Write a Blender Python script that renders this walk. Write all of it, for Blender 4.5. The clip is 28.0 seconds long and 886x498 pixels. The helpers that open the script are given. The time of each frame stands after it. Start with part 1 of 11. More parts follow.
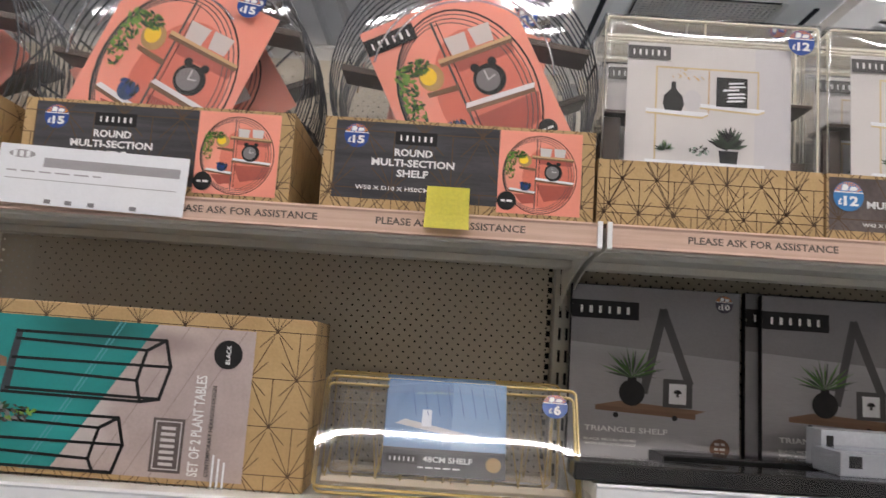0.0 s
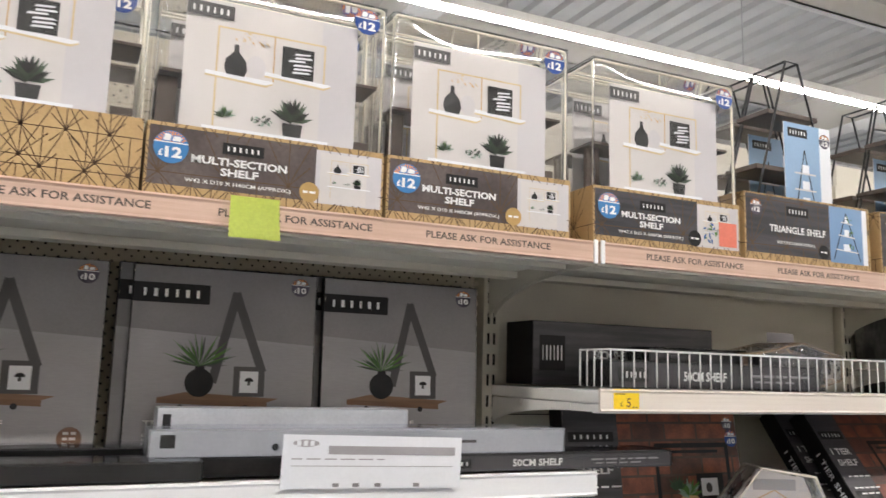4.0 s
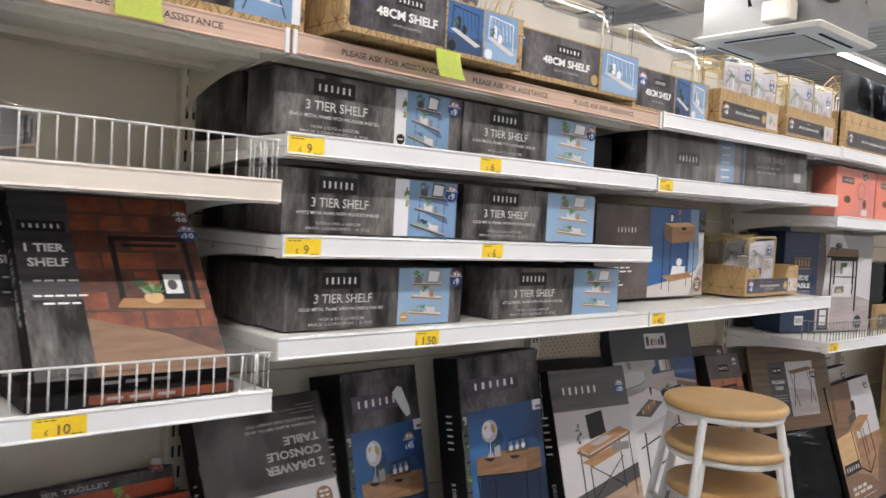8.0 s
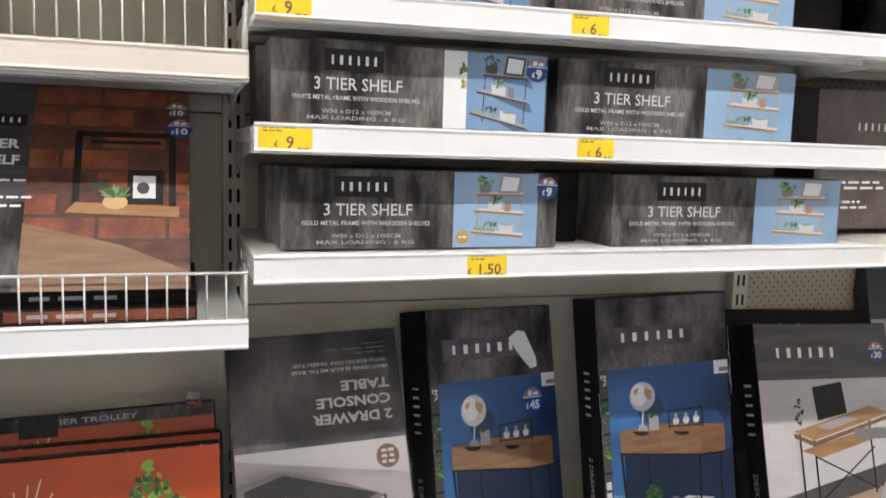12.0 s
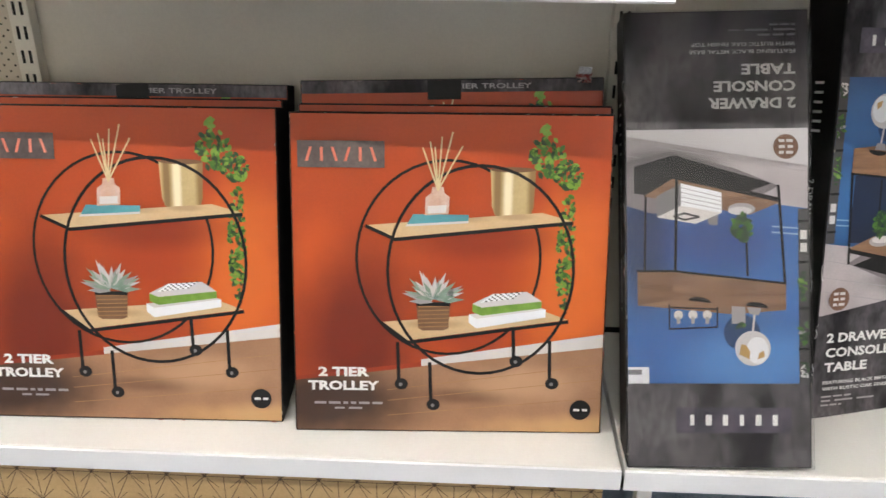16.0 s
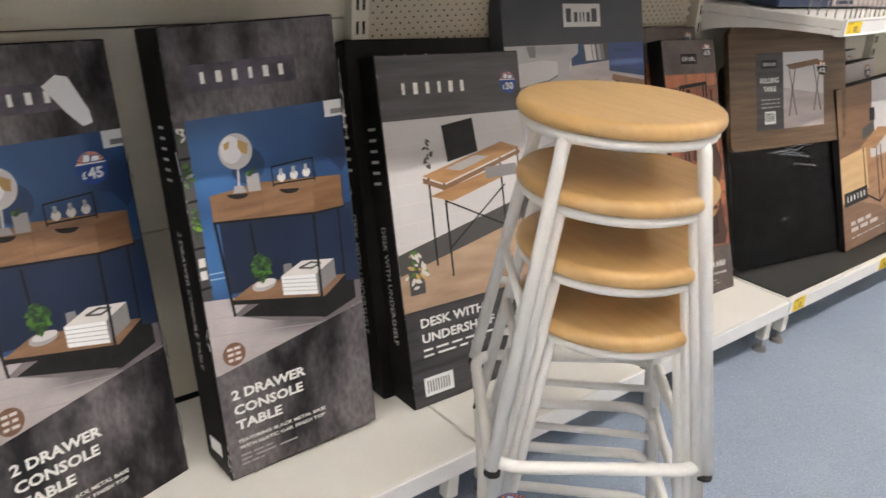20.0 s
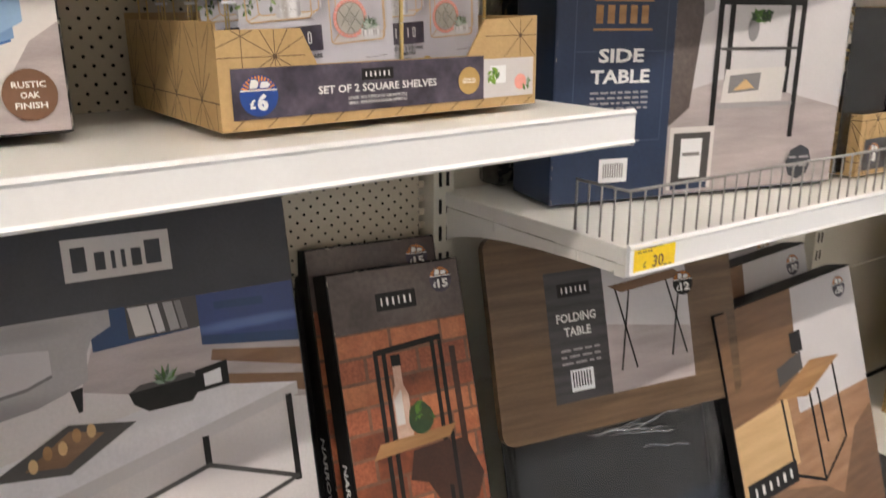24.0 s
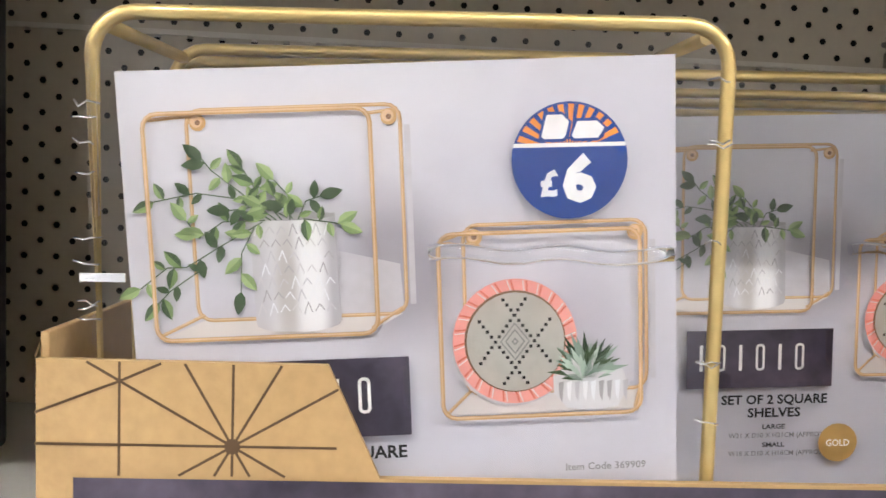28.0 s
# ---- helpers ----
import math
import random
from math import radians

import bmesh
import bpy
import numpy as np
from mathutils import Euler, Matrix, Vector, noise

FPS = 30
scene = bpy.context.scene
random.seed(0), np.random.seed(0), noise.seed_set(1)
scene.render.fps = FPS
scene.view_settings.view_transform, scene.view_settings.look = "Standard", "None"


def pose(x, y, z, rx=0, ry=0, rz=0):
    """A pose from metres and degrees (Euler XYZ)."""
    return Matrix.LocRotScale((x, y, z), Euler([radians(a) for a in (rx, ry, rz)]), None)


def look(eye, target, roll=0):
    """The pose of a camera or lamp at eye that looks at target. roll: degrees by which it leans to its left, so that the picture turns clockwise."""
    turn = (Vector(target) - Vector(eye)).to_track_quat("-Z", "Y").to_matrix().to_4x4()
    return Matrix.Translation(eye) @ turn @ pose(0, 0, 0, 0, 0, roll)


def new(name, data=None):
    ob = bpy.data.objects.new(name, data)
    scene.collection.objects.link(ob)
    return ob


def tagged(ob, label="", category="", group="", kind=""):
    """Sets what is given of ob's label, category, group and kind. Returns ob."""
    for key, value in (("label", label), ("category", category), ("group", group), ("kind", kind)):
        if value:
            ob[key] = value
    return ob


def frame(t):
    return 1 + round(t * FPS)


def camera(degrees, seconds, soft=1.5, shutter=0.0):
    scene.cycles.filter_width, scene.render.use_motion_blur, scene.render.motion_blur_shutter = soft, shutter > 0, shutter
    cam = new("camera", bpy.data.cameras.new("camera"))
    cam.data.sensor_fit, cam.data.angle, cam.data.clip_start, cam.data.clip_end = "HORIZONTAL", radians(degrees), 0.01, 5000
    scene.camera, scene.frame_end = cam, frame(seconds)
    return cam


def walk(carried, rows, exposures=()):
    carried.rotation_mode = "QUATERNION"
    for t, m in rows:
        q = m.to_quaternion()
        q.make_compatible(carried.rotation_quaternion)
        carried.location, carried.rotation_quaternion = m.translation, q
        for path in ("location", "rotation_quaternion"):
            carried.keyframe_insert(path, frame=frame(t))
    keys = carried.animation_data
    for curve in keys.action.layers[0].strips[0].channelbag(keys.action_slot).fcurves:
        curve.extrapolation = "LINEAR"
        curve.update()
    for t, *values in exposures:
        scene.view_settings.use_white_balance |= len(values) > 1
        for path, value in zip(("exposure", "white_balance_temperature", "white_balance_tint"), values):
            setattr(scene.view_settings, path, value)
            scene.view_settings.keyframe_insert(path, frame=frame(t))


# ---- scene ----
cam = camera(57.5, 28.0, shutter=0.2)
PATH = [
    (0, (-2.769, -1.399, 1.497), (-2.785, 0.583, 1.759), 3.8),
    (0.5, (-2.705, -1.428, 1.516), (-2.932, 0.532, 1.837), 4.4),
    (1, (-2.663, -1.448, 1.519), (-2.921, 0.501, 1.886), 3.6),
    (1.5, (-2.616, -1.463, 1.518), (-2.873, 0.484, 1.895), 3.0),
    (2, (-2.56, -1.459, 1.498), (-2.75, 0.495, 1.881), 2.9),
    (2.5, (-2.468, -1.434, 1.491), (-2.357, 0.529, 1.858), 1.8),
    (3, (-2.356, -1.434, 1.472), (-1.931, 0.493, 1.803), 0.4),
    (3.5, (-2.274, -1.397, 1.472), (-1.569, 0.45, 1.77), 0.3),
    (4, (-2.192, -1.315, 1.481), (-1.367, 0.482, 1.781), 1.6),
    (4.5, (-2.098, -1.268, 1.475), (-1.091, 0.439, 1.744), 1.4),
    (6.5, (-1.386, -1.397, 1.364), (-0.262, 0.256, 1.285), 1.7),
    (7, (-1.194, -1.348, 1.379), (-0.003, 0.257, 1.305), 2.8),
    (7.5, (-1.023, -1.342, 1.399), (0.28, 0.173, 1.331), 3.2),
    (8, (-0.8, -1.388, 1.393), (0.522, 0.112, 1.325), 3.1),
    (8.5, (-0.61, -1.417, 1.418), (0.706, 0.088, 1.371), 3.4),
    (9, (-0.459, -1.368, 1.417), (0.828, 0.162, 1.383), 2.5),
    (9.5, (-0.307, -1.285, 1.452), (0.967, 0.256, 1.47), 2.3),
    (10, (-0.199, -1.265, 1.496), (0.91, 0.395, 1.617), 2.3),
    (10.5, (-0.098, -1.27, 1.519), (0.759, 0.532, 1.651), 3.2),
    (11, (-0.07, -1.276, 1.475), (0.572, 0.615, 1.582), 3.8),
    (11.5, (-0.095, -1.242, 1.351), (0.534, 0.656, 1.324), 3.0),
    (12, (-0.097, -1.262, 1.313), (0.512, 0.628, 1.077), 1.7),
    (12.4, (-0.125, -1.238, 1.286), (0.479, 0.625, 0.884), 1.4),
    (13, (-0.175, -1.24, 1.22), (0.264, 0.629, 0.657), 1.0),
    (13.5, (-0.228, -1.232, 1.202), (0.046, 0.642, 0.561), 0.6),
    (15.5, (-0.304, -1.24, 1.161), (-0.436, 0.572, 0.324), -0.1),
    (16, (-0.283, -1.243, 1.168), (-0.368, 0.571, 0.331), 0.5),
    (16.5, (-0.236, -1.238, 1.169), (-0.107, 0.572, 0.328), 2.0),
    (17, (-0.197, -1.236, 1.167), (0.04, 0.56, 0.32), 2.0),
    (17.5, (-0.156, -1.229, 1.162), (0.13, 0.558, 0.311), 1.4),
    (18, (-0.109, -1.219, 1.161), (0.202, 0.563, 0.307), 1.3),
    (18.5, (-0.025, -1.211, 1.177), (0.496, 0.525, 0.331), 2.2),
    (19, (0.042, -1.157, 1.185), (0.759, 0.519, 0.362), 2.5),
    (19.5, (0.14, -1.058, 1.22), (1.121, 0.487, 0.414), 3.4),
    (20, (0.261, -1.046, 1.207), (1.451, 0.362, 0.432), 3.3),
    (20.5, (0.443, -1.049, 1.216), (1.712, 0.306, 0.473), 1.2),
    (21, (0.677, -1.074, 1.24), (1.976, 0.29, 0.567), 0.6),
    (21.5, (0.861, -1.057, 1.241), (2.208, 0.269, 0.588), 0.7),
    (23.5, (1.645, -0.818, 1.319), (2.8, 0.608, 0.523), 0.5),
    (24, (1.694, -0.73, 1.296), (2.782, 0.852, 0.738), 0.2),
    (24.3, (1.763, -0.669, 1.305), (2.742, 1.019, 0.868), -1.1),
    (24.5, (1.795, -0.621, 1.299), (2.689, 1.136, 0.961), -1.2),
    (25, (1.882, -0.491, 1.326), (2.623, 1.35, 1.078), 1.2),
    (25.5, (1.966, -0.37, 1.341), (2.405, 1.573, 1.161), 0.8),
    (26, (2.055, -0.277, 1.348), (2.147, 1.718, 1.243), 0.8),
    (26.5, (2.087, -0.21, 1.337), (2.119, 1.787, 1.233), 2.4),
    (27, (2.085, -0.179, 1.341), (2.098, 1.818, 1.231), 2.6),
    (27.5, (2.084, -0.17, 1.339), (2.118, 1.825, 1.205), 2.7),
    (28, (2.1, -0.175, 1.339), (2.163, 1.82, 1.209), 2.8),
]
# the clip's camera brightens and tints its picture on the way
EXPOSURE = [(0, -0.78, 6350, 14), (2, -0.78, 6300, 12), (3, -0.62, 6350, 11), (4, -0.35, 6400, 11), (7, -0.2, 6300, 11), (9, -0.43, 6300, 11), (10, -0.6, 6450, 11), (10.5, -0.62, 6600, 12), (11, -0.58, 6500, 11),
            (12, -0.05, 6350, 10), (13, 0.39, 6400, 9), (15.5, 0.13, 6400, 9), (16.5, 0.13, 6400, 9), (18, 0.22, 6400, 9), (20, 0.15, 6700, 10), (21, 0.0, 7000, 11), (24, -0.15, 6900, 12), (25, -0.15, 6700, 11), (26, 0.18, 6700, 11), (27, 0.16, 6500, 11), (28, 0.29, 6300, 11)]
walk(cam, [(t, look(eye, target, roll)) for t, eye, target, roll in PATH], EXPOSURE)

# ---- light ----
world = bpy.data.worlds.new("world")
scene.world = world
world.use_nodes = True
world.node_tree.nodes["Background"].inputs[0].default_value = (1.0, 0.97, 0.93, 1)
world.node_tree.nodes["Background"].inputs[1].default_value = 0.12

# long strip lights over the aisles: start, end, distance from the shelf fronts
LIGHT_ROWS = [(-7.0, 1.6, -1.5), (2.0, 10.0, -1.5), (-7.0, 5.1, 2.10), (5.6, 9.0, 2.10), (-7.0, 12.0, 5.2)]

# ---- materials ----
MATS = {}


def surface(name, a, b=None, scale=30.0, rough=0.6, metal=0.0, bump=0.0, bump_scale=200.0, coat=0.0, stretch=(1, 1, 1),
            detail=4.0, spread=0.5, grain=0.06, alpha=1.0, per_object=True, spec=0.5):
    """A node material: two colours mixed by a large noise, a fine grain over them, and a fine relief."""
    if name in MATS:
        return MATS[name]
    m = bpy.data.materials.new(name)
    MATS[name] = m
    m.use_nodes = True
    n, l = m.node_tree.nodes, m.node_tree.links
    bsdf = n["Principled BSDF"]
    bsdf.inputs["Roughness"].default_value = rough
    bsdf.inputs["Metallic"].default_value = metal
    bsdf.inputs["Coat Weight"].default_value = coat
    bsdf.inputs["Coat Roughness"].default_value = 0.12
    bsdf.inputs["Specular IOR Level"].default_value = spec
    bsdf.inputs["Alpha"].default_value = alpha
    b = b or tuple(c * 0.86 for c in a)
    co = n.new("ShaderNodeTexCoord")
    mp = n.new("ShaderNodeMapping")
    mp.inputs["Scale"].default_value = stretch
    l.new(co.outputs["Object"], mp.inputs["Vector"])
    if per_object:
        info = n.new("ShaderNodeObjectInfo")
        mul = n.new("ShaderNodeMath")
        mul.operation = "MULTIPLY"
        mul.inputs[1].default_value = 37.0
        l.new(info.outputs["Random"], mul.inputs[0])
        l.new(mul.outputs[0], mp.inputs["Location"])
    big = n.new("ShaderNodeTexNoise")
    big.inputs["Scale"].default_value = scale
    big.inputs["Detail"].default_value = detail
    l.new(mp.outputs[0], big.inputs["Vector"])
    ramp = n.new("ShaderNodeMapRange")
    ramp.inputs["From Min"].default_value = 0.5 - 0.36 * spread
    ramp.inputs["From Max"].default_value = 0.5 + 0.36 * spread
    l.new(big.outputs["Fac"], ramp.inputs["Value"])
    mix = n.new("ShaderNodeMix")
    mix.data_type = "RGBA"
    mix.inputs["A"].default_value = (*a, 1)
    mix.inputs["B"].default_value = (*b, 1)
    l.new(ramp.outputs[0], mix.inputs["Factor"])
    fine = n.new("ShaderNodeTexNoise")
    fine.inputs["Scale"].default_value = bump_scale
    fine.inputs["Detail"].default_value = 2.0
    l.new(mp.outputs[0], fine.inputs["Vector"])
    gr = n.new("ShaderNodeMapRange")
    gr.inputs["From Min"].default_value, gr.inputs["From Max"].default_value = 0.25, 0.75
    gr.inputs["To Min"].default_value, gr.inputs["To Max"].default_value = 1 - grain, 1 + grain
    l.new(fine.outputs["Fac"], gr.inputs["Value"])
    sc = n.new("ShaderNodeVectorMath")
    sc.operation = "SCALE"
    l.new(mix.outputs["Result"], sc.inputs[0])
    l.new(gr.outputs[0], sc.inputs["Scale"])
    l.new(sc.outputs[0], bsdf.inputs["Base Color"])
    if bump:
        bp = n.new("ShaderNodeBump")
        bp.inputs["Strength"].default_value = bump
        bp.inputs["Distance"].default_value = 0.002
        l.new(fine.outputs["Fac"], bp.inputs["Height"])
        l.new(bp.outputs[0], bsdf.inputs["Normal"])
    return m


def glow(name, colour, strength):
    m = bpy.data.materials.new(name)
    m.use_nodes = True
    e = m.node_tree.nodes["Principled BSDF"]
    e.inputs["Base Color"].default_value = (*colour, 1)
    e.inputs["Emission Color"].default_value = (*colour, 1)
    e.inputs["Emission Strength"].default_value = strength
    return m


def film_material(name, tint=(0.9, 0.92, 0.95), clear=0.82, wrinkle=0.35, scale=14.0, detail=1.0):
    """Thin clear plastic film: see-through, glossy and wrinkled."""
    m = bpy.data.materials.new(name)
    m.use_nodes = True
    n, l = m.node_tree.nodes, m.node_tree.links
    n.remove(n["Principled BSDF"])
    out = n["Material Output"]
    tr = n.new("ShaderNodeBsdfTransparent")
    tr.inputs["Color"].default_value = (0.97, 0.97, 0.97, 1)
    gl = n.new("ShaderNodeBsdfGlossy")
    gl.inputs["Color"].default_value = (*tint, 1)
    gl.inputs["Roughness"].default_value = 0.05
    noi = n.new("ShaderNodeTexNoise")
    noi.inputs["Scale"].default_value = scale
    noi.inputs["Detail"].default_value = detail
    co = n.new("ShaderNodeTexCoord")
    l.new(co.outputs["Object"], noi.inputs["Vector"])
    bp = n.new("ShaderNodeBump")
    bp.inputs["Strength"].default_value = wrinkle
    bp.inputs["Distance"].default_value = 0.02
    l.new(noi.outputs["Fac"], bp.inputs["Height"])
    l.new(bp.outputs[0], gl.inputs["Normal"])
    fr = n.new("ShaderNodeFresnel")
    fr.inputs["IOR"].default_value = 1.45
    l.new(bp.outputs[0], fr.inputs["Normal"])
    ad = n.new("ShaderNodeMath")
    ad.operation = "ADD"
    ad.inputs[1].default_value = 1 - clear
    ad.use_clamp = True
    l.new(fr.outputs[0], ad.inputs[0])
    mx = n.new("ShaderNodeMixShader")
    l.new(ad.outputs[0], mx.inputs[0])
    l.new(tr.outputs[0], mx.inputs[1])
    l.new(gl.outputs[0], mx.inputs[2])
    l.new(mx.outputs[0], out.inputs[0])
    return m


STEEL_WHITE = surface("white_powder_coat", (0.86, 0.835, 0.79), (0.81, 0.785, 0.74), 3, 0.38, bump=0.05, grain=0.02)
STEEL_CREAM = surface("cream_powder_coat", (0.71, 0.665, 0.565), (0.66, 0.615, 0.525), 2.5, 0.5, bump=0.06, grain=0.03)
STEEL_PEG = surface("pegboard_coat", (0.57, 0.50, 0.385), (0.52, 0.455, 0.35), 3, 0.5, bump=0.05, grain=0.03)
# near-black that stands in for shade inside slots and behind panels
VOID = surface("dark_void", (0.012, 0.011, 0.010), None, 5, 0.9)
STRIP_PINK = surface("wood_print_strip", (0.66, 0.47, 0.37), (0.56, 0.38, 0.29), 9, 0.35, stretch=(0.5, 4, 14), detail=6, grain=0.04)
PLASTIC_WHITE = surface("white_plastic_strip", (0.88, 0.87, 0.87), (0.84, 0.835, 0.84), 4, 0.28, grain=0.015)
YELLOW = surface("yellow_label_paper", (0.93, 0.66, 0.02), (0.90, 0.60, 0.02), 20, 0.45)
LIME = surface("lime_sticky_note", (0.76, 0.84, 0.20), (0.70, 0.80, 0.16), 12, 0.6)
NOTE = surface("yellow_sticky_note", (0.93, 0.87, 0.17), (0.88, 0.81, 0.13), 12, 0.6)
INK = surface("black_ink", (0.009, 0.009, 0.010), (0.015, 0.014, 0.014), 40, 0.5, spec=0.3)
INK_BROWN = surface("brown_ink", (0.20, 0.11, 0.05), (0.16, 0.085, 0.04), 40, 0.6)
GREY_TEXT = surface("strip_lettering", (0.09, 0.07, 0.06), None, 40, 0.5)
WHITE_INK = surface("white_ink", (0.86, 0.85, 0.83), (0.80, 0.79, 0.78), 60, 0.4)
WASHED_INK = surface("washed_white_ink", (0.62, 0.61, 0.60), (0.50, 0.49, 0.48), 60, 0.4)
PAPER = surface("white_paper", (0.82, 0.82, 0.84), (0.76, 0.77, 0.80), 6, 0.5, grain=0.02)
KRAFT = surface("kraft_card", (0.50, 0.335, 0.155), (0.44, 0.285, 0.125), 9, 0.65, bump=0.15, grain=0.07)
KRAFT_LINE = surface("kraft_print_line", (0.10, 0.055, 0.022), None, 60, 0.6)
CONCRETE = surface("concrete_print", (0.016, 0.015, 0.015), (0.185, 0.174, 0.168), 9, 0.46, detail=10, spread=0.38, stretch=(2.1, 1, 0.6), grain=0.34, bump_scale=80, spec=0.2)
CONCRETE_B = surface("dark_concrete_print", (0.016, 0.014, 0.017), (0.150, 0.137, 0.146), 8, 0.46, detail=10, spread=0.38, stretch=(1.4, 1, 0.7), grain=0.34, bump_scale=80, spec=0.2)
LABEL_DARK = surface("dark_plank_print", (0.028, 0.027, 0.032), (0.062, 0.058, 0.064), 7, 0.30, detail=8, spread=0.38, stretch=(0.7, 1, 9), grain=0.2, bump_scale=150)
LABEL_BROWN = surface("brown_stone_print", (0.062, 0.046, 0.044), (0.125, 0.098, 0.090), 9, 0.33, detail=8, spread=0.38, grain=0.2, bump_scale=120)
LABEL_PLUM = surface("plum_slate_print", (0.030, 0.024, 0.040), (0.095, 0.080, 0.115), 22, 0.33, detail=9, spread=0.38, grain=0.2, bump_scale=160)
BLACK_CARD = surface("black_card_side", (0.006, 0.0055, 0.006), (0.014, 0.013, 0.013), 12, 0.5, grain=0.2, spec=0.15)
BLUE_WALL = surface("blue_wall_print", (0.030, 0.120, 0.330), (0.020, 0.085, 0.250), 5, 0.32, grain=0.03)
BLUE_NIGHT = surface("night_blue_print", (0.0065, 0.013, 0.034), (0.010, 0.024, 0.066), 5, 0.32, detail=3, spread=0.9)
BLUE_DEEP = surface("deep_blue_print", (0.014, 0.045, 0.120), (0.020, 0.060, 0.160), 6, 0.32)
BLUE_PALE = surface("pale_blue_print", (0.200, 0.330, 0.530), (0.140, 0.250, 0.430), 6, 0.32, grain=0.03)
BLUE_SHADE = surface("shaded_blue_print", (0.085, 0.150, 0.260), (0.065, 0.115, 0.210), 6, 0.32, grain=0.04)
BLUE_SKY = surface("sky_blue_print", (0.290, 0.430, 0.610), (0.220, 0.350, 0.530), 6, 0.32, grain=0.03)


def shaded(name, a, b, spots, rough=0.30, grain=0.05, noise=0.35, scale=5.0):
    """The soft-edged ground of a printed photograph: two colours in slow drifts, with blurred pools of others at x, z (metres)."""
    if name in MATS:
        return MATS[name]
    m = surface(name, a, b, scale, rough, grain=grain, spread=0.9, per_object=False, detail=5.0)
    n, l = m.node_tree.nodes, m.node_tree.links
    bsdf = n["Principled BSDF"]
    out = bsdf.inputs["Base Color"].links[0].from_socket
    co = n.new("ShaderNodeTexCoord")
    wob = n.new("ShaderNodeTexNoise")
    wob.inputs["Scale"].default_value = scale * 2
    l.new(co.outputs["Object"], wob.inputs["Vector"])
    for x, z, rx, rz, colour, k in spots:
        mp = n.new("ShaderNodeMapping")
        mp.inputs["Location"].default_value = (-x / rx, 0, -z / rz)
        mp.inputs["Scale"].default_value = (1 / rx, 0, 1 / rz)
        l.new(co.outputs["Object"], mp.inputs["Vector"])
        ln = n.new("ShaderNodeVectorMath")
        ln.operation = "LENGTH"
        l.new(mp.outputs[0], ln.inputs[0])
        ad = n.new("ShaderNodeMath")
        ad.operation = "MULTIPLY_ADD"
        ad.inputs[1].default_value = noise
        l.new(wob.outputs["Fac"], ad.inputs[0])
        l.new(ln.outputs["Value"], ad.inputs[2])
        mr = n.new("ShaderNodeMapRange")
        mr.interpolation_type = "SMOOTHSTEP"
        mr.inputs["From Min"].default_value, mr.inputs["From Max"].default_value = 0.25 + noise / 2, 1.0 + noise / 2
        mr.inputs["To Min"].default_value, mr.inputs["To Max"].default_value = k, 0.0
        l.new(ad.outputs[0], mr.inputs["Value"])
        mx = n.new("ShaderNodeMix")
        mx.data_type = "RGBA"
        mx.inputs["B"].default_value = (*colour, 1)
        l.new(mr.outputs[0], mx.inputs["Factor"])
        l.new(out, mx.inputs["A"])
        out = mx.outputs["Result"]
    l.new(out, bsdf.inputs["Base Color"])
    return m


ORANGE_PHOTO = shaded("orange_wall_photo_print", (0.45, 0.067, 0.012), (0.37, 0.052, 0.010), (
    (0.53, 0.30, 0.16, 0.26, (0.74, 0.16, 0.026), 0.75), (0.05, 0.34, 0.08, 0.12, (0.62, 0.10, 0.018), 0.7), (0.12, 0.20, 0.16, 0.24, (0.15, 0.016, 0.005), 0.92), (0.36, 0.33, 0.16, 0.10, (0.36, 0.040, 0.008), 0.6), (0.36, 0.385, 0.20, 0.055, (0.22, 0.024, 0.006), 0.75), (0.44, 0.50, 0.07, 0.09, (0.30, 0.03, 0.008), 0.6),
    (0.34, 0.20, 0.12, 0.05, (0.30, 0.035, 0.01), 0.5), (0.55, 0.60, 0.10, 0.14, (0.40, 0.05, 0.01), 0.5)))
FLOOR_PHOTO = shaded("wood_floor_photo_print", (0.42, 0.225, 0.125), (0.29, 0.150, 0.080), (
    (0.06, 0.06, 0.26, 0.12, (0.040, 0.019, 0.012), 0.95), (0.34, 0.075, 0.16, 0.022, (0.16, 0.075, 0.04), 0.7), (0.45, 0.10, 0.16, 0.05, (0.55, 0.33, 0.19), 0.7), (0.60, 0.01, 0.30, 0.04, (0.60, 0.36, 0.16), 0.8)), scale=9.0)
BRASS_PHOTO = shaded("gold_pot_photo_print", (0.58, 0.44, 0.22), (0.50, 0.36, 0.16), (
    (0.388, 0.48, 0.012, 0.2, (0.22, 0.13, 0.05), 0.9), (0.408, 0.48, 0.012, 0.2, (0.92, 0.82, 0.58), 0.9), (0.455, 0.48, 0.016, 0.2, (0.24, 0.14, 0.05), 0.9)), noise=0.1, scale=40.0)
TAN_PHOTO = shaded("pale_board_photo_print", (0.66, 0.47, 0.27), (0.58, 0.40, 0.21), (
    (0.30, 0.425, 0.10, 0.012, (0.34, 0.21, 0.11), 0.6), (0.27, 0.22, 0.08, 0.012, (0.34, 0.21, 0.11), 0.6), (0.42, 0.43, 0.05, 0.01, (0.36, 0.23, 0.12), 0.6)), scale=18.0)
BLUE_PHOTO = shaded("blue_wall_photo_print", (0.026, 0.088, 0.230), (0.018, 0.064, 0.175), (
    (0.22, 0.42, 0.17, 0.19, (0.006, 0.014, 0.046), 0.95), (0.32, 0.50, 0.10, 0.24, (0.008, 0.018, 0.058), 0.9), (0.07, 0.60, 0.12, 0.09, (0.055, 0.185, 0.46), 0.6), (0.04, 0.44, 0.06, 0.10, (0.05, 0.17, 0.42), 0.6)))
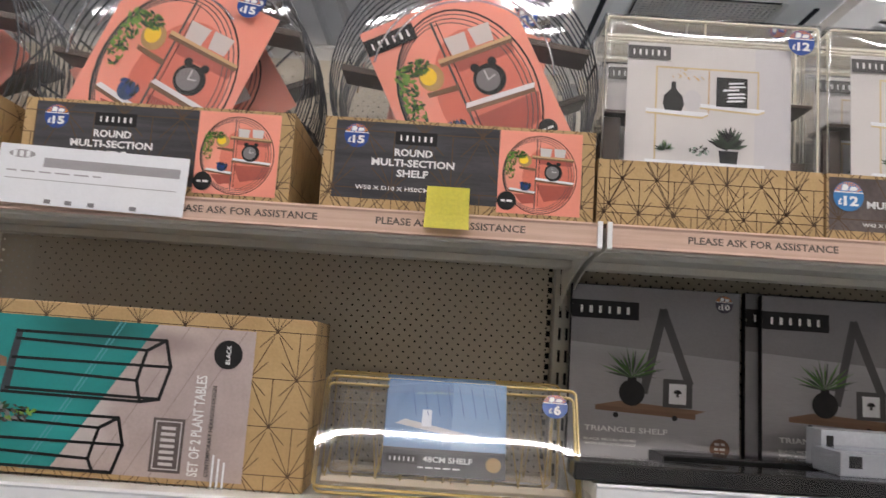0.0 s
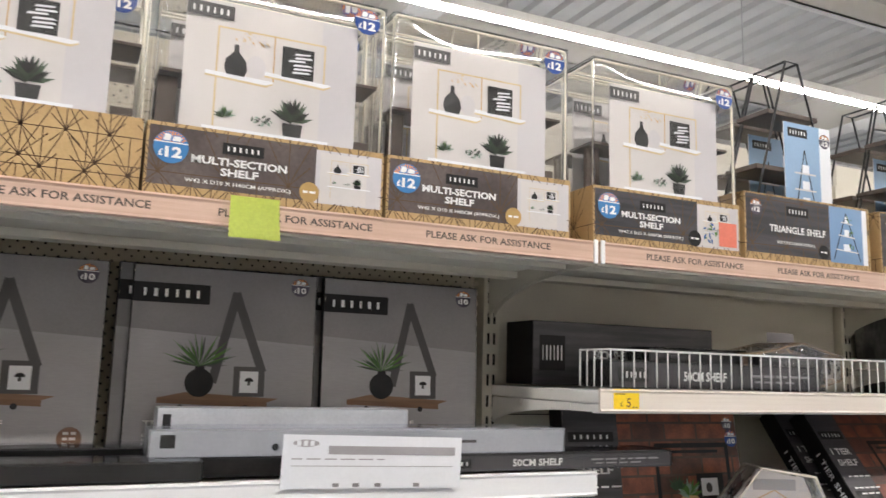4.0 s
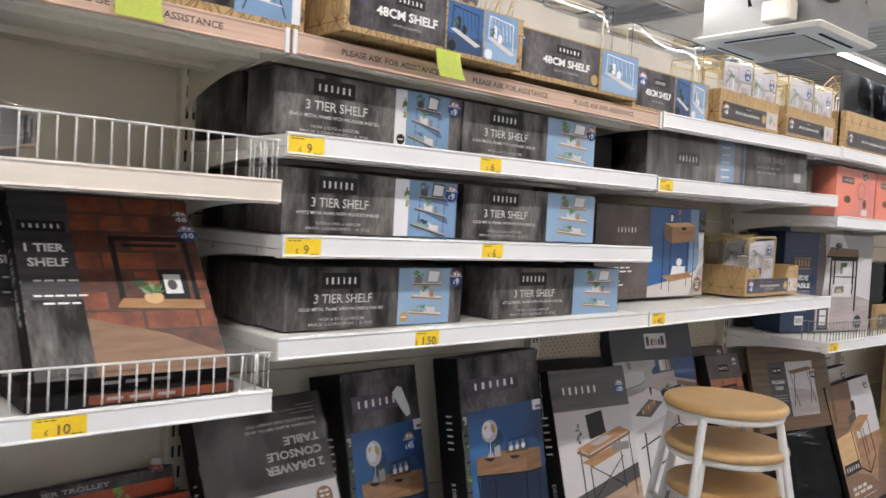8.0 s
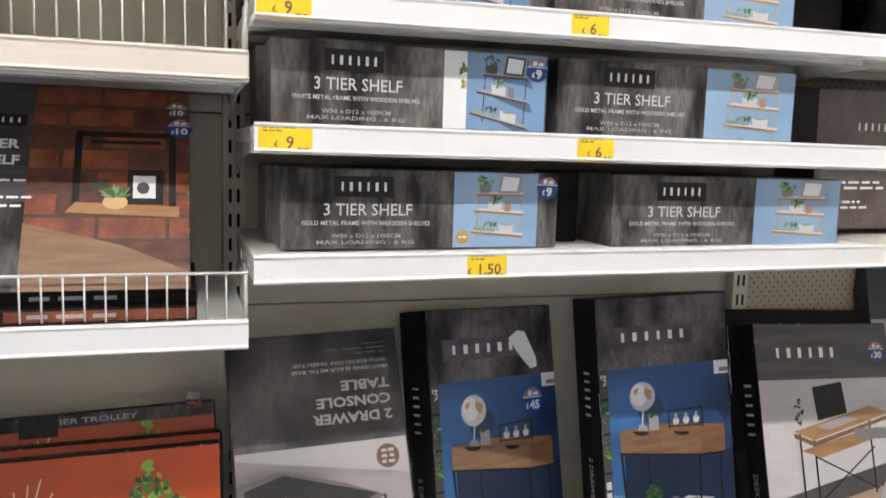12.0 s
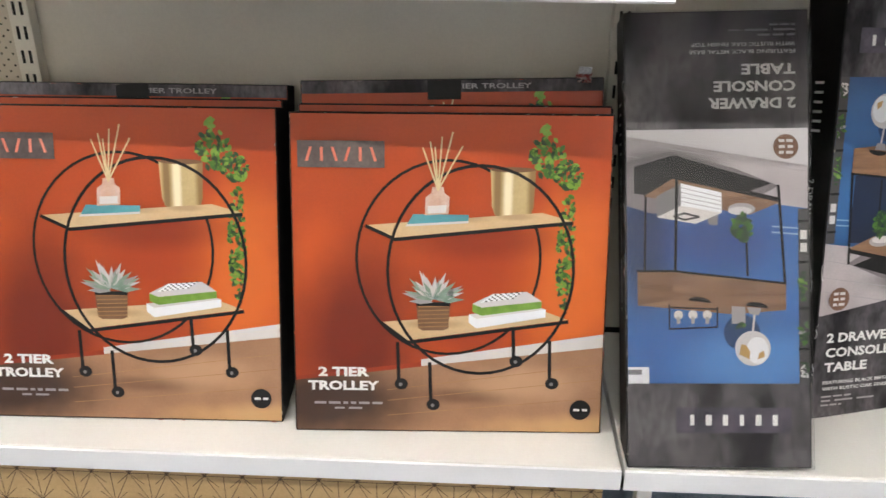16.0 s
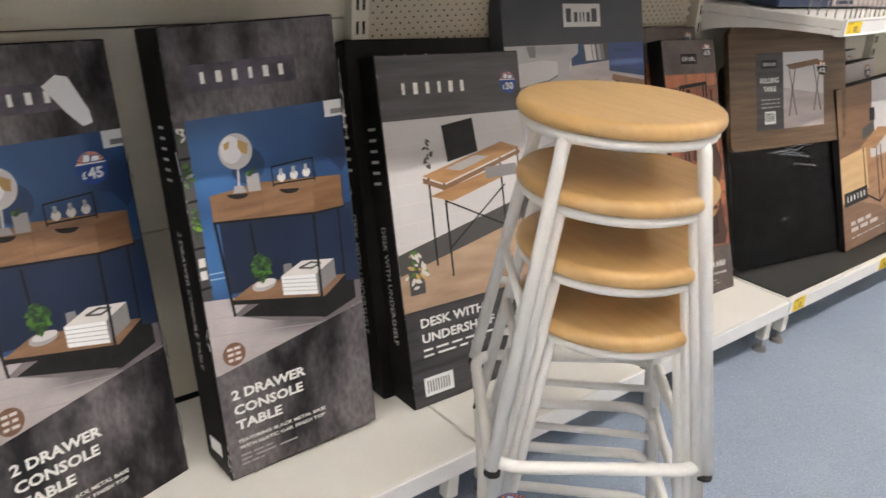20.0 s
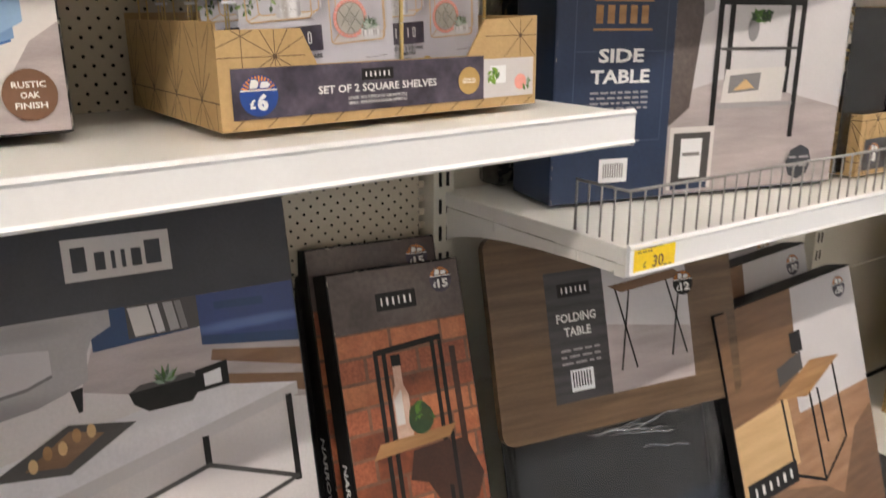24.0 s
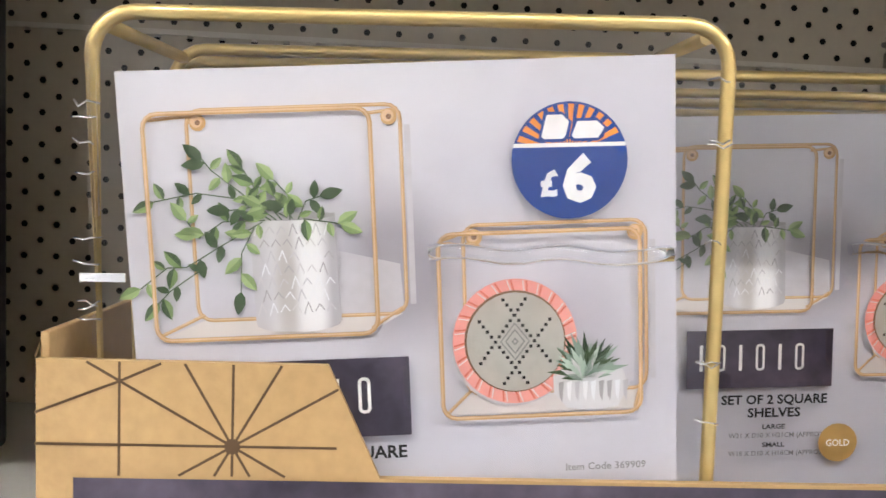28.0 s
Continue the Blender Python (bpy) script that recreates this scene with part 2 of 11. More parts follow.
# same blue wall, turned; the wrapping film's glare is put into its paler colour
BLUE_PHOTO_TURNED = shaded("pale_blue_wall_photo_print", (0.050, 0.160, 0.440), (0.032, 0.110, 0.320), (
    (0.03, 0.42, 0.09, 0.20, (0.012, 0.024, 0.075), 0.9), (0.17, 0.42, 0.16, 0.09, (0.03, 0.055, 0.20), 0.7), (0.24, 0.20, 0.20, 0.08, (0.10, 0.28, 0.62), 0.7)))
PALE_FLOOR_PHOTO = shaded("pale_floor_photo_print", (0.50, 0.45, 0.46), (0.36, 0.32, 0.33), (
    (0.24, 0.285, 0.17, 0.045, (0.05, 0.045, 0.05), 0.85), (0.08, 0.56, 0.14, 0.05, (0.05, 0.045, 0.05), 0.8)), scale=14.0)
GLASS_PRINT = surface("clear_glass_print", (0.52, 0.30, 0.22), (0.66, 0.48, 0.40), 60, 0.3, spread=0.8)
SHADOW_PRINT = surface("soft_floor_shadow_print", (0.20, 0.17, 0.18), (0.13, 0.11, 0.12), 14, 0.34, grain=0.08)
OAK_PHOTO = surface("rustic_oak_photo_print", (0.290, 0.160, 0.088), (0.150, 0.078, 0.042), 11, 0.33, stretch=(0.8, 1, 9), detail=8, spread=0.7, grain=0.16)
PALE_GOLD_PRINT = surface("pale_gold_print", (0.66, 0.52, 0.30), (0.58, 0.44, 0.24), 30, 0.33)
LILAC_PHOTO = shaded("lilac_wall_photo_print", (0.60, 0.585, 0.635), (0.56, 0.545, 0.60), (
    (0.088, 0.108, 0.030, 0.036, (0.30, 0.28, 0.32), 0.85), (0.040, 0.092, 0.040, 0.010, (0.50, 0.475, 0.52), 0.6), (0.150, 0.088, 0.022, 0.030, (0.46, 0.43, 0.48), 0.7),
    (0.05, 0.172, 0.10, 0.05, (0.68, 0.67, 0.71), 0.7)), scale=20.0, grain=0.02)
ORANGE_DIM = surface("burnt_orange_print", (0.330, 0.040, 0.010), (0.270, 0.034, 0.010), 5, 0.30, grain=0.05)
CORAL = surface("coral_print", (0.900, 0.350, 0.260), (0.830, 0.300, 0.215), 4, 0.30, grain=0.03)
CORAL_DIM = surface("dark_coral_print", (0.760, 0.220, 0.150), (0.640, 0.160, 0.105), 5, 0.30)
CORAL_DEEP = surface("shaded_coral_print", (0.46, 0.105, 0.072), (0.36, 0.075, 0.050), 6, 0.30)
PINK = surface("pink_rim_print", (0.82, 0.36, 0.31), (0.76, 0.30, 0.26), 20, 0.35)
PALE = surface("pale_wall_print", (0.62, 0.59, 0.60), (0.55, 0.525, 0.54), 4, 0.33, grain=0.02)
PALE_WARM = surface("warm_white_print", (0.67, 0.63, 0.61), (0.60, 0.565, 0.55), 4, 0.33, grain=0.02)
GREY_MID = surface("grey_print", (0.225, 0.215, 0.220), (0.180, 0.172, 0.176), 4, 0.28, grain=0.04)
GREY_LIGHT = surface("light_grey_print", (0.38, 0.36, 0.37), (0.32, 0.30, 0.31), 4, 0.30, grain=0.04)
GREY_DARK = surface("dark_grey_print", (0.070, 0.066, 0.066), (0.050, 0.047, 0.047), 6, 0.35)
LILAC = surface("lilac_white_print", (0.730, 0.715, 0.770), (0.670, 0.655, 0.715), 4, 0.25, grain=0.02)
FLOOR_PRINT = surface("pale_plank_print", (0.48, 0.42, 0.42), (0.36, 0.31, 0.31), 6, 0.33, stretch=(1, 1, 7), detail=6, grain=0.08)
OAK_PRINT = surface("oak_print", (0.430, 0.235, 0.100), (0.310, 0.155, 0.060), 9, 0.33, stretch=(1, 1, 8), detail=6, grain=0.1)
WOOD_DARK = surface("dark_oak_print", (0.150, 0.075, 0.035), (0.210, 0.110, 0.055), 9, 0.33, stretch=(1, 1, 8), detail=6, grain=0.1)
WOOD_FLOOR = surface("wood_floor_print", (0.300, 0.150, 0.075), (0.430, 0.240, 0.130), 7, 0.32, stretch=(1, 1, 6), detail=6, grain=0.1)
TAN = surface("tan_board_print", (0.66, 0.44, 0.22), (0.58, 0.37, 0.18), 9, 0.33, stretch=(1, 1, 6))
SCUFF = surface("bare_board_scuff", (0.40, 0.36, 0.31), (0.30, 0.27, 0.23), 60, 0.7)
SCUFF_DIM = surface("rubbed_print_scuff", (0.20, 0.185, 0.17), (0.14, 0.13, 0.12), 60, 0.6)
OAK_DIM = surface("brown_oak_print", (0.260, 0.145, 0.080), (0.180, 0.095, 0.050), 9, 0.33, stretch=(1, 1, 8), detail=6, grain=0.12)
TRI_GREY = surface("cool_grey_photo_print", (0.43, 0.415, 0.425), (0.29, 0.28, 0.29), 3, 0.26, grain=0.04, spread=0.9, stretch=(0.3, 1, 2.5))
TRI_DIM = surface("dim_grey_photo_print", (0.270, 0.258, 0.262), (0.205, 0.195, 0.202), 3, 0.26, grain=0.04)
BRICK = surface("brick_print", (0.250, 0.068, 0.028), (0.140, 0.036, 0.018), 30, 0.35, detail=6, spread=0.38, grain=0.2)
BRICK_LIT = surface("light_brick_print", (0.480, 0.170, 0.076), (0.380, 0.115, 0.050), 30, 0.35, detail=6, spread=0.38, grain=0.2)
MORTAR = surface("mortar_print", (0.210, 0.100, 0.060), (0.150, 0.070, 0.042), 40, 0.4, grain=0.15)
LEAF = surface("leaf_print", (0.085, 0.210, 0.030), (0.050, 0.135, 0.020), 60, 0.35)
LEAF_LIT = surface("light_leaf_print", (0.210, 0.370, 0.055), (0.150, 0.290, 0.040), 60, 0.35)
LEAF_DARK = surface("dark_leaf_print", (0.022, 0.052, 0.022), (0.035, 0.075, 0.030), 60, 0.35)
SUCCULENT = surface("succulent_print", (0.300, 0.390, 0.320), (0.200, 0.290, 0.220), 60, 0.35)
GOLD_PRINT = surface("gold_disc_print", (0.480, 0.310, 0.110), (0.430, 0.270, 0.095), 20, 0.33)
GOLD_LINE = surface("brass_line_print", (0.60, 0.38, 0.16), (0.50, 0.30, 0.12), 30, 0.33)
BRASS_POT = surface("brass_pot_print", (0.56, 0.42, 0.17), (0.72, 0.58, 0.30), 9, 0.33, stretch=(6, 1, 0.4))
BROWN_DISC = surface("brown_disc_print", (0.190, 0.095, 0.055), (0.160, 0.080, 0.046), 20, 0.33)
TEAL = surface("teal_print", (0.015, 0.260, 0.240), (0.010, 0.190, 0.180), 5, 0.32)
TEAL_PHOTO = shaded("teal_wall_photo_print", (0.016, 0.270, 0.262), (0.012, 0.215, 0.205), (
    (0.30, 0.27, 0.16, 0.05, (0.004, 0.085, 0.080), 0.8), (0.04, 0.16, 0.12, 0.12, (0.03, 0.36, 0.37), 0.7), (0.25, 0.09, 0.10, 0.06, (0.02, 0.31, 0.30), 0.6)))
PINK_FLOOR_PHOTO = shaded("pink_plank_photo_print", (0.50, 0.405, 0.380), (0.41, 0.325, 0.300), (
    (0.42, 0.25, 0.10, 0.03, (0.27, 0.20, 0.185), 0.7), (0.30, 0.10, 0.06, 0.10, (0.58, 0.52, 0.50), 0.7)), scale=16.0)
PINK_FLOOR_LINE = surface("plank_joint_print", (0.36, 0.28, 0.26), (0.30, 0.23, 0.21), 30, 0.35)
TEAL_BOOK = surface("teal_book_print", (0.100, 0.340, 0.380), (0.080, 0.280, 0.320), 9, 0.33)
BADGE_BLUE = surface("badge_blue", (0.012, 0.060, 0.290), (0.010, 0.050, 0.240), 20, 0.28)
BADGE_SKY = surface("badge_light_blue", (0.050, 0.220, 0.500), (0.040, 0.190, 0.450), 20, 0.28)
BADGE_RED = surface("badge_red", (0.620, 0.055, 0.030), (0.560, 0.045, 0.025), 20, 0.28)
BADGE_ORANGE = surface("badge_orange", (0.850, 0.300, 0.050), (0.800, 0.260, 0.040), 20, 0.28)
NAVY = surface("navy_card", (0.012, 0.026, 0.066), (0.020, 0.038, 0.088), 8, 0.36, detail=6, grain=0.1)
SLATE = surface("slate_card", (0.030, 0.034, 0.044), (0.044, 0.048, 0.060), 6, 0.36, detail=6, grain=0.1, spread=0.4)
SLATE_BLUE = surface("slate_blue_card", (0.060, 0.085, 0.150), (0.048, 0.070, 0.125), 6, 0.36, detail=6, grain=0.1)
BRASS = surface("brass_wire", (0.76, 0.58, 0.25), (0.68, 0.50, 0.20), 40, 0.30, metal=0.7)
PALE_GOLD = surface("pale_gold_wire", (0.92, 0.86, 0.72), (0.87, 0.80, 0.65), 40, 0.34)
BLACK_WIRE = surface("black_wire", (0.022, 0.022, 0.024), (0.035, 0.034, 0.034), 40, 0.38, metal=0.2)
GREY_WIRE = surface("dark_grey_wire", (0.045, 0.047, 0.052), (0.07, 0.072, 0.078), 40, 0.34, metal=0.5)
WIRE_WHITE = surface("white_wire", (0.78, 0.77, 0.75), (0.70, 0.69, 0.67), 40, 0.3)
GALV = surface("galvanised_steel", (0.36, 0.35, 0.34), (0.28, 0.27, 0.26), 20, 0.4, metal=0.6)
RUBBER = surface("black_rubber", (0.018, 0.018, 0.018), None, 30, 0.7)
MAT_BLACK = surface("black_ribbed_mat", (0.022, 0.021, 0.020), (0.032, 0.031, 0.029), 25, 0.6, bump=0.2, stretch=(1, 8, 1))
STOOL_WOOD = surface("beech_seat", (0.60, 0.385, 0.165), (0.50, 0.300, 0.115), 6, 0.34, stretch=(9, 0.9, 2), detail=5, spread=0.8, grain=0.06, coat=0.25)
STOOL_WHITE = surface("white_stool_paint", (0.84, 0.825, 0.81), (0.78, 0.765, 0.75), 9, 0.32, grain=0.03)
TABLE_WOOD = surface("walnut_foil", (0.185, 0.112, 0.060), (0.060, 0.033, 0.017), 7, 0.36, stretch=(0.5, 7, 9), detail=9, spread=0.8, grain=0.2)
SHELF_WOOD = surface("dark_wood_shelf", (0.060, 0.040, 0.030), (0.090, 0.062, 0.045), 9, 0.4, stretch=(0.6, 6, 6), detail=6)
CEIL = surface("roof_sheet", (0.46, 0.44, 0.41), (0.40, 0.385, 0.36), 2, 0.5, grain=0.03)
BEAM = surface("painted_beam", (0.60, 0.57, 0.53), (0.54, 0.51, 0.47), 2, 0.5, grain=0.03)
WALL_PAINT = surface("wall_panel_paint", (0.58, 0.56, 0.53), (0.53, 0.51, 0.48), 1.5, 0.6, grain=0.03)
AC_WHITE = surface("unit_plastic", (0.92, 0.87, 0.76), (0.89, 0.84, 0.73), 3, 0.42, grain=0.02)
AC_METAL = surface("unit_sheet_metal", (0.26, 0.26, 0.255), (0.22, 0.22, 0.215), 4, 0.4, metal=0.1, grain=0.03)
RED_PLASTIC = surface("red_switch", (0.65, 0.07, 0.03), None, 20, 0.35)
AMBER_PLASTIC = surface("amber_switch", (0.75, 0.32, 0.03), None, 20, 0.35)
FILM = film_material("clear_film", clear=0.95, wrinkle=0.12, scale=9.0)
FILM_LOOSE = film_material("loose_clear_film", clear=0.975, wrinkle=0.30, scale=8.0, detail=0.8)
FILM_DOME = film_material("bellied_clear_film", clear=0.955, wrinkle=0.10, scale=9.0, detail=0.8)
FILM_CRUMPLED = film_material("crumpled_film", clear=0.86, wrinkle=0.9, scale=26.0, detail=2.0)
# for real film creases, and for streaks added as highlights
FILM_CREASE_GLINT = film_material("film_crease", clear=0.40, wrinkle=0.25, scale=40.0, detail=1.0)
FILM_WRAP = film_material("tight_wrap_film", tint=(0.5, 0.51, 0.53), clear=0.99, wrinkle=0.4, scale=11.0, detail=1.5)
FILM_SHINY = film_material("taut_shiny_film", clear=0.84, wrinkle=0.10, scale=3.0, detail=0.3)
FILM_OVER_LEGS = film_material("loose_film_over_legs", tint=(0.4, 0.41, 0.43), clear=0.985, wrinkle=0.06, scale=6.0, detail=0.6)
FILM_STIFF = film_material("clear_sleeve", clear=0.95, wrinkle=0.05, scale=7.0)
TUBE_GLOW = glow("led_tube_light", (1.0, 0.965, 0.91), 138.0)


def floor_material():
    m = surface("speckled_vinyl", (0.335, 0.405, 0.52), (0.295, 0.36, 0.47), 3, 0.42, grain=0.05, per_object=False, bump=0.04)
    n, l = m.node_tree.nodes, m.node_tree.links
    bsdf = n["Principled BSDF"]
    base = bsdf.inputs["Base Color"].links[0].from_socket
    co = n.new("ShaderNodeTexCoord")
    for scale, edge, colour, amount in ((230, 0.30, (0.58, 0.62, 0.68, 1), 0.75), (170, 0.26, (0.13, 0.17, 0.25, 1), 0.7)):
        v = n.new("ShaderNodeTexVoronoi")
        v.inputs["Scale"].default_value = scale
        l.new(co.outputs["Object"], v.inputs["Vector"])
        st = n.new("ShaderNodeMapRange")
        st.inputs["From Min"].default_value, st.inputs["From Max"].default_value = edge, edge - 0.08
        st.inputs["To Max"].default_value = amount
        l.new(v.outputs["Distance"], st.inputs["Value"])
        mx = n.new("ShaderNodeMix")
        mx.data_type = "RGBA"
        mx.inputs["B"].default_value = colour
        l.new(st.outputs[0], mx.inputs["Factor"])
        l.new(base, mx.inputs["A"])
        base = mx.outputs["Result"]
    l.new(base, bsdf.inputs["Base Color"])
    return m


# ---- building blocks ----
def box(bm, x0, y0, z0, x1, y1, z1, bevel=0.0):
    r = bmesh.ops.create_cube(bm, size=1.0, matrix=Matrix.Translation(((x0 + x1) / 2, (y0 + y1) / 2, (z0 + z1) / 2)) @ Matrix.Diagonal((x1 - x0, y1 - y0, z1 - z0, 1)))
    if bevel:
        edges = list({e for v in r["verts"] for e in v.link_edges})
        bmesh.ops.bevel(bm, geom=edges, offset=bevel, segments=2, affect="EDGES", profile=0.6)
    return bm


def boxes(*sizes, bevel=0.0):
    bm = bmesh.new()
    for s in sizes:
        box(bm, *s, bevel=bevel)
    return bm


def tube(bm, pts, r, n=6, closed=False):
    """A round bar along the points."""
    pts = [Vector(p) for p in pts]
    rings = []
    count = len(pts)
    for i, p in enumerate(pts):
        a = pts[(i - 1) % count] if (closed or i) else p
        b = pts[(i + 1) % count] if (closed or i < count - 1) else p
        way = (b - a).normalized()
        side = way.cross(Vector((0, 0, 1)))
        if side.length < 1e-3:
            side = way.cross(Vector((0, 1, 0)))
        side.normalize()
        up = side.cross(way).normalized()
        rings.append([bm.verts.new(p + r * (math.cos(k * 2 * math.pi / n) * side + math.sin(k * 2 * math.pi / n) * up)) for k in range(n)])
    for i in range(count if closed else count - 1):
        a, b = rings[i], rings[(i + 1) % count]
        shift = 0
        if closed and i == count - 1:
            shift = min(range(n), key=lambda s: (a[0].co - b[s % n].co).length)
        for k in range(n):
            f = bm.faces.new((a[k], a[(k + 1) % n], b[(k + 1 + shift) % n], b[(k + shift) % n]))
            f.smooth = True
    if not closed:
        bm.faces.new(rings[0][::-1])
        bm.faces.new(rings[-1])
    return bm


def tubes(lines, r, n=6, closed=False):
    bm = bmesh.new()
    for line in lines:
        tube(bm, line, r, n, closed)
    return bm


def rounded(w, h, r, steps=5, cx=0.0, cy=0.0):
    """Corner points of a rounded rectangle in two dimensions."""
    out = []
    for sx, sy, a0 in ((1, 1, 0), (-1, 1, 90), (-1, -1, 180), (1, -1, 270)):
        for k in range(steps + 1):
            a = radians(a0 + 90 * k / steps)
            out.append((cx + sx * (w / 2 - r) + r * math.cos(a), cy + sy * (h / 2 - r) + r * math.sin(a)))
    return out


def prism(bm, pts, lo, hi, axis="y"):
    """A flat outline (pairs) pushed out along an axis."""
    put = {"y": lambda a, b, c: (a, c, b), "z": lambda a, b, c: (a, b, c), "x": lambda a, b, c: (c, a, b)}[axis]
    f = [bm.verts.new(put(a, b, lo)) for a, b in pts]
    g = [bm.verts.new(put(a, b, hi)) for a, b in pts]
    n = len(pts)
    bm.faces.new(f)
    bm.faces.new(g[::-1])
    for i in range(n):
        bm.faces.new((f[i], f[(i + 1) % n], g[(i + 1) % n], g[i]))
    bmesh.ops.recalc_face_normals(bm, faces=bm.faces[:])
    return bm


def part(name, bm, material, parent=None, label="", m=None):
    """Links a bmesh as one mesh object, under a thing or a part."""
    me = bpy.data.meshes.new(name)
    bm.to_mesh(me)
    bm.free()
    for mat in material if isinstance(material, (list, tuple)) else [material]:
        me.materials.append(mat)
    ob = new(name, me)
    if m is not None:
        ob.matrix_basis = m
    if parent is not None:
        ob.parent = parent
    if label:
        ob["label"] = label
    return ob


def again(name, ob, parent, m):
    """One more part on the same mesh."""
    o = new(name, ob.data)
    o.matrix_basis = m
    o.parent = parent
    return o


def thing(name, m, label, category, group="", kind=""):
    ob = new(name)
    ob.empty_display_size = 0.05
    ob.matrix_basis = m
    return tagged(ob, label, category, group, kind)


def structure(name, bm, material, label, category):
    return tagged(part(name, bm, material), label, category, kind="structure")


# ---- print on cards and cartons ----
GLYPHS = {}


def glyphs(text, bold):
    """Outline-filled lettering in the built-in font, as flat polygons."""
    key = (text, bold)
    if key not in GLYPHS:
        cu = bpy.data.curves.new("lettering", "FONT")
        cu.body, cu.offset, cu.resolution_u = text, bold, 2
        cu.align_x = "CENTER"
        ob = bpy.data.objects.new("lettering", cu)
        scene.collection.objects.link(ob)
        me = bpy.data.meshes.new_from_object(ob.evaluated_get(bpy.context.evaluated_depsgraph_get()))
        GLYPHS[key] = ([tuple(v.co[:2]) for v in me.vertices], [tuple(p.vertices) for p in me.polygons])
        bpy.data.objects.remove(ob)
        bpy.data.curves.remove(cu)
        bpy.data.meshes.remove(me)
    return GLYPHS[key]


class Print:
    """Flat artwork: layers of inked shapes in one sheet."""

    STEP = 0.00013

    def __init__(self):
        self.v, self.f, self.s, self.mats, self.layer = [], [], [], [], 1
        self.map = lambda u, v: (u, v)

    def slot(self, mat):
        if mat not in self.mats:
            self.mats.append(mat)
        return self.mats.index(mat)

    def sub(self, x, y, w, h, flip=False, turn=0):
        """From here on, unit coordinates run over this rectangle."""
        if turn == 90:
            self.map = lambda u, v: (x + (1 - v) * w, y + u * h)
        elif flip:
            self.map = lambda u, v: (x + (1 - u) * w, y + (1 - v) * h)
        else:
            self.map = lambda u, v: (x + u * w, y + v * h)
        return self

    def whole(self):
        self.map = lambda u, v: (u, v)
        return self

    def poly(self, pts, mat, keep=False):
        if not keep:
            self.layer += 1
        k = len(self.v)
        self.v += [(*self.map(*p), self.layer * self.STEP) for p in pts]
        self.f.append(tuple(range(k, k + len(pts))))
        self.s.append(self.slot(mat))
        return self

    def rect(self, x0, y0, x1, y1, mat, keep=False):
        return self.poly([(x0, y0), (x1, y0), (x1, y1), (x0, y1)], mat, keep)

    def oval(self, cx, cy, rx, ry, mat, n=20, keep=False, a0=0, a1=360):
        pts = [(cx + rx * math.cos(radians(a0 + (a1 - a0) * k / n)), cy + ry * math.sin(radians(a0 + (a1 - a0) * k / n))) for k in range(n + (a1 - a0 < 360))]
        return self.poly(pts, mat, keep)

    def line(self, pts, width, mat, asp=1.0, closed=False, keep=False):
        """A stroke; asp: unit width over unit height of the rectangle, to keep strokes even."""
        self.layer += not keep
        pts = list(pts) + ([pts[0]] if closed else [])
        for (ax, ay), (bx, by) in zip(pts, pts[1:]):
            dx, dy = (bx - ax) * asp, by - ay
            d = math.hypot(dx, dy) or 1
            ox, oy = -dy / d * width / 2 / asp, dx / d * width / 2
            ex, ey = dx / d * width * 0.3 / asp, dy / d * width * 0.3
            self.poly([(ax - ex - ox, ay - ey - oy), (bx + ex - ox, by + ey - oy), (bx + ex + ox, by + ey + oy), (ax - ex + ox, ay - ey + oy)], mat, True)
        return self

    def ring(self, cx, cy, rx, ry, width, mat, n=36, asp=1.0, a0=0, a1=360):
        return self.line([(cx + rx * math.cos(radians(a0 + (a1 - a0) * k / n)), cy + ry * math.sin(radians(a0 + (a1 - a0) * k / n))) for k in range(n + 1)], width, mat, asp)

    def leaves(self, cx, cy, rx, ry, size, count, mats, seed=1, asp=1.0, long=2.2):
        rng = random.Random(seed)
        for k in range(count):
            a, d = rng.uniform(0, 6.283), math.sqrt(rng.random())
            x, y = cx + rx * d * math.cos(a), cy + ry * d * math.sin(a)
            t = rng.uniform(0, 6.283)
            s = size * rng.uniform(0.6, 1.25)
            self.layer += k % max(1, count // 3) == 0
            pts = []
            for q, wd in ((-1, 0), (-0.4, 0.8), (0.3, 0.85), (1, 0), (0.3, -0.85), (-0.4, -0.8)):
                px, py = q * s, wd * s / long
                pts.append((x + (px * math.cos(t) - py * math.sin(t)) / asp, y + px * math.sin(t) + py * math.cos(t)))
            self.poly(pts, rng.choice(mats), True)
        return self

    def blades(self, cx, cy, size, count, mats, seed=1, asp=1.0, lo=15, hi=165, width=0.11):
        """Spiky leaves that fan out from a point."""
        rng = random.Random(seed)
        for k in range(count):
            a = radians(lo + (hi - lo) * (k + 0.5) / count + rng.uniform(-8, 8))
            s = size * rng.uniform(0.7, 1.1)
            c, d = math.cos(a), math.sin(a)
            w = size * width
            self.layer += k % max(1, count // 3) == 0
            self.poly([(cx - d * w * 0.5 / asp, cy + c * w * 0.5), (cx + (c * s * 0.5 + d * w) / asp, cy + d * s * 0.5 - c * w), (cx + c * s / asp, cy + d * s),
                       (cx + (c * s * 0.5 - d * w) / asp, cy + d * s * 0.5 + c * w)], rng.choice(mats), True)
        return self

    def text(self, words, x, y, size, mat, width=None, bold=0.012, anchor=0.5, turn=0.0, flip=False):
        """Capitals of that height, in metres; x, y: their middle, or the line's start with anchor 0."""
        vs, fs = glyphs(words, bold)
        if not vs:
            return self
        self.layer += 1
        x0, x1 = min(v[0] for v in vs), max(v[0] for v in vs)
        k = size / 0.72
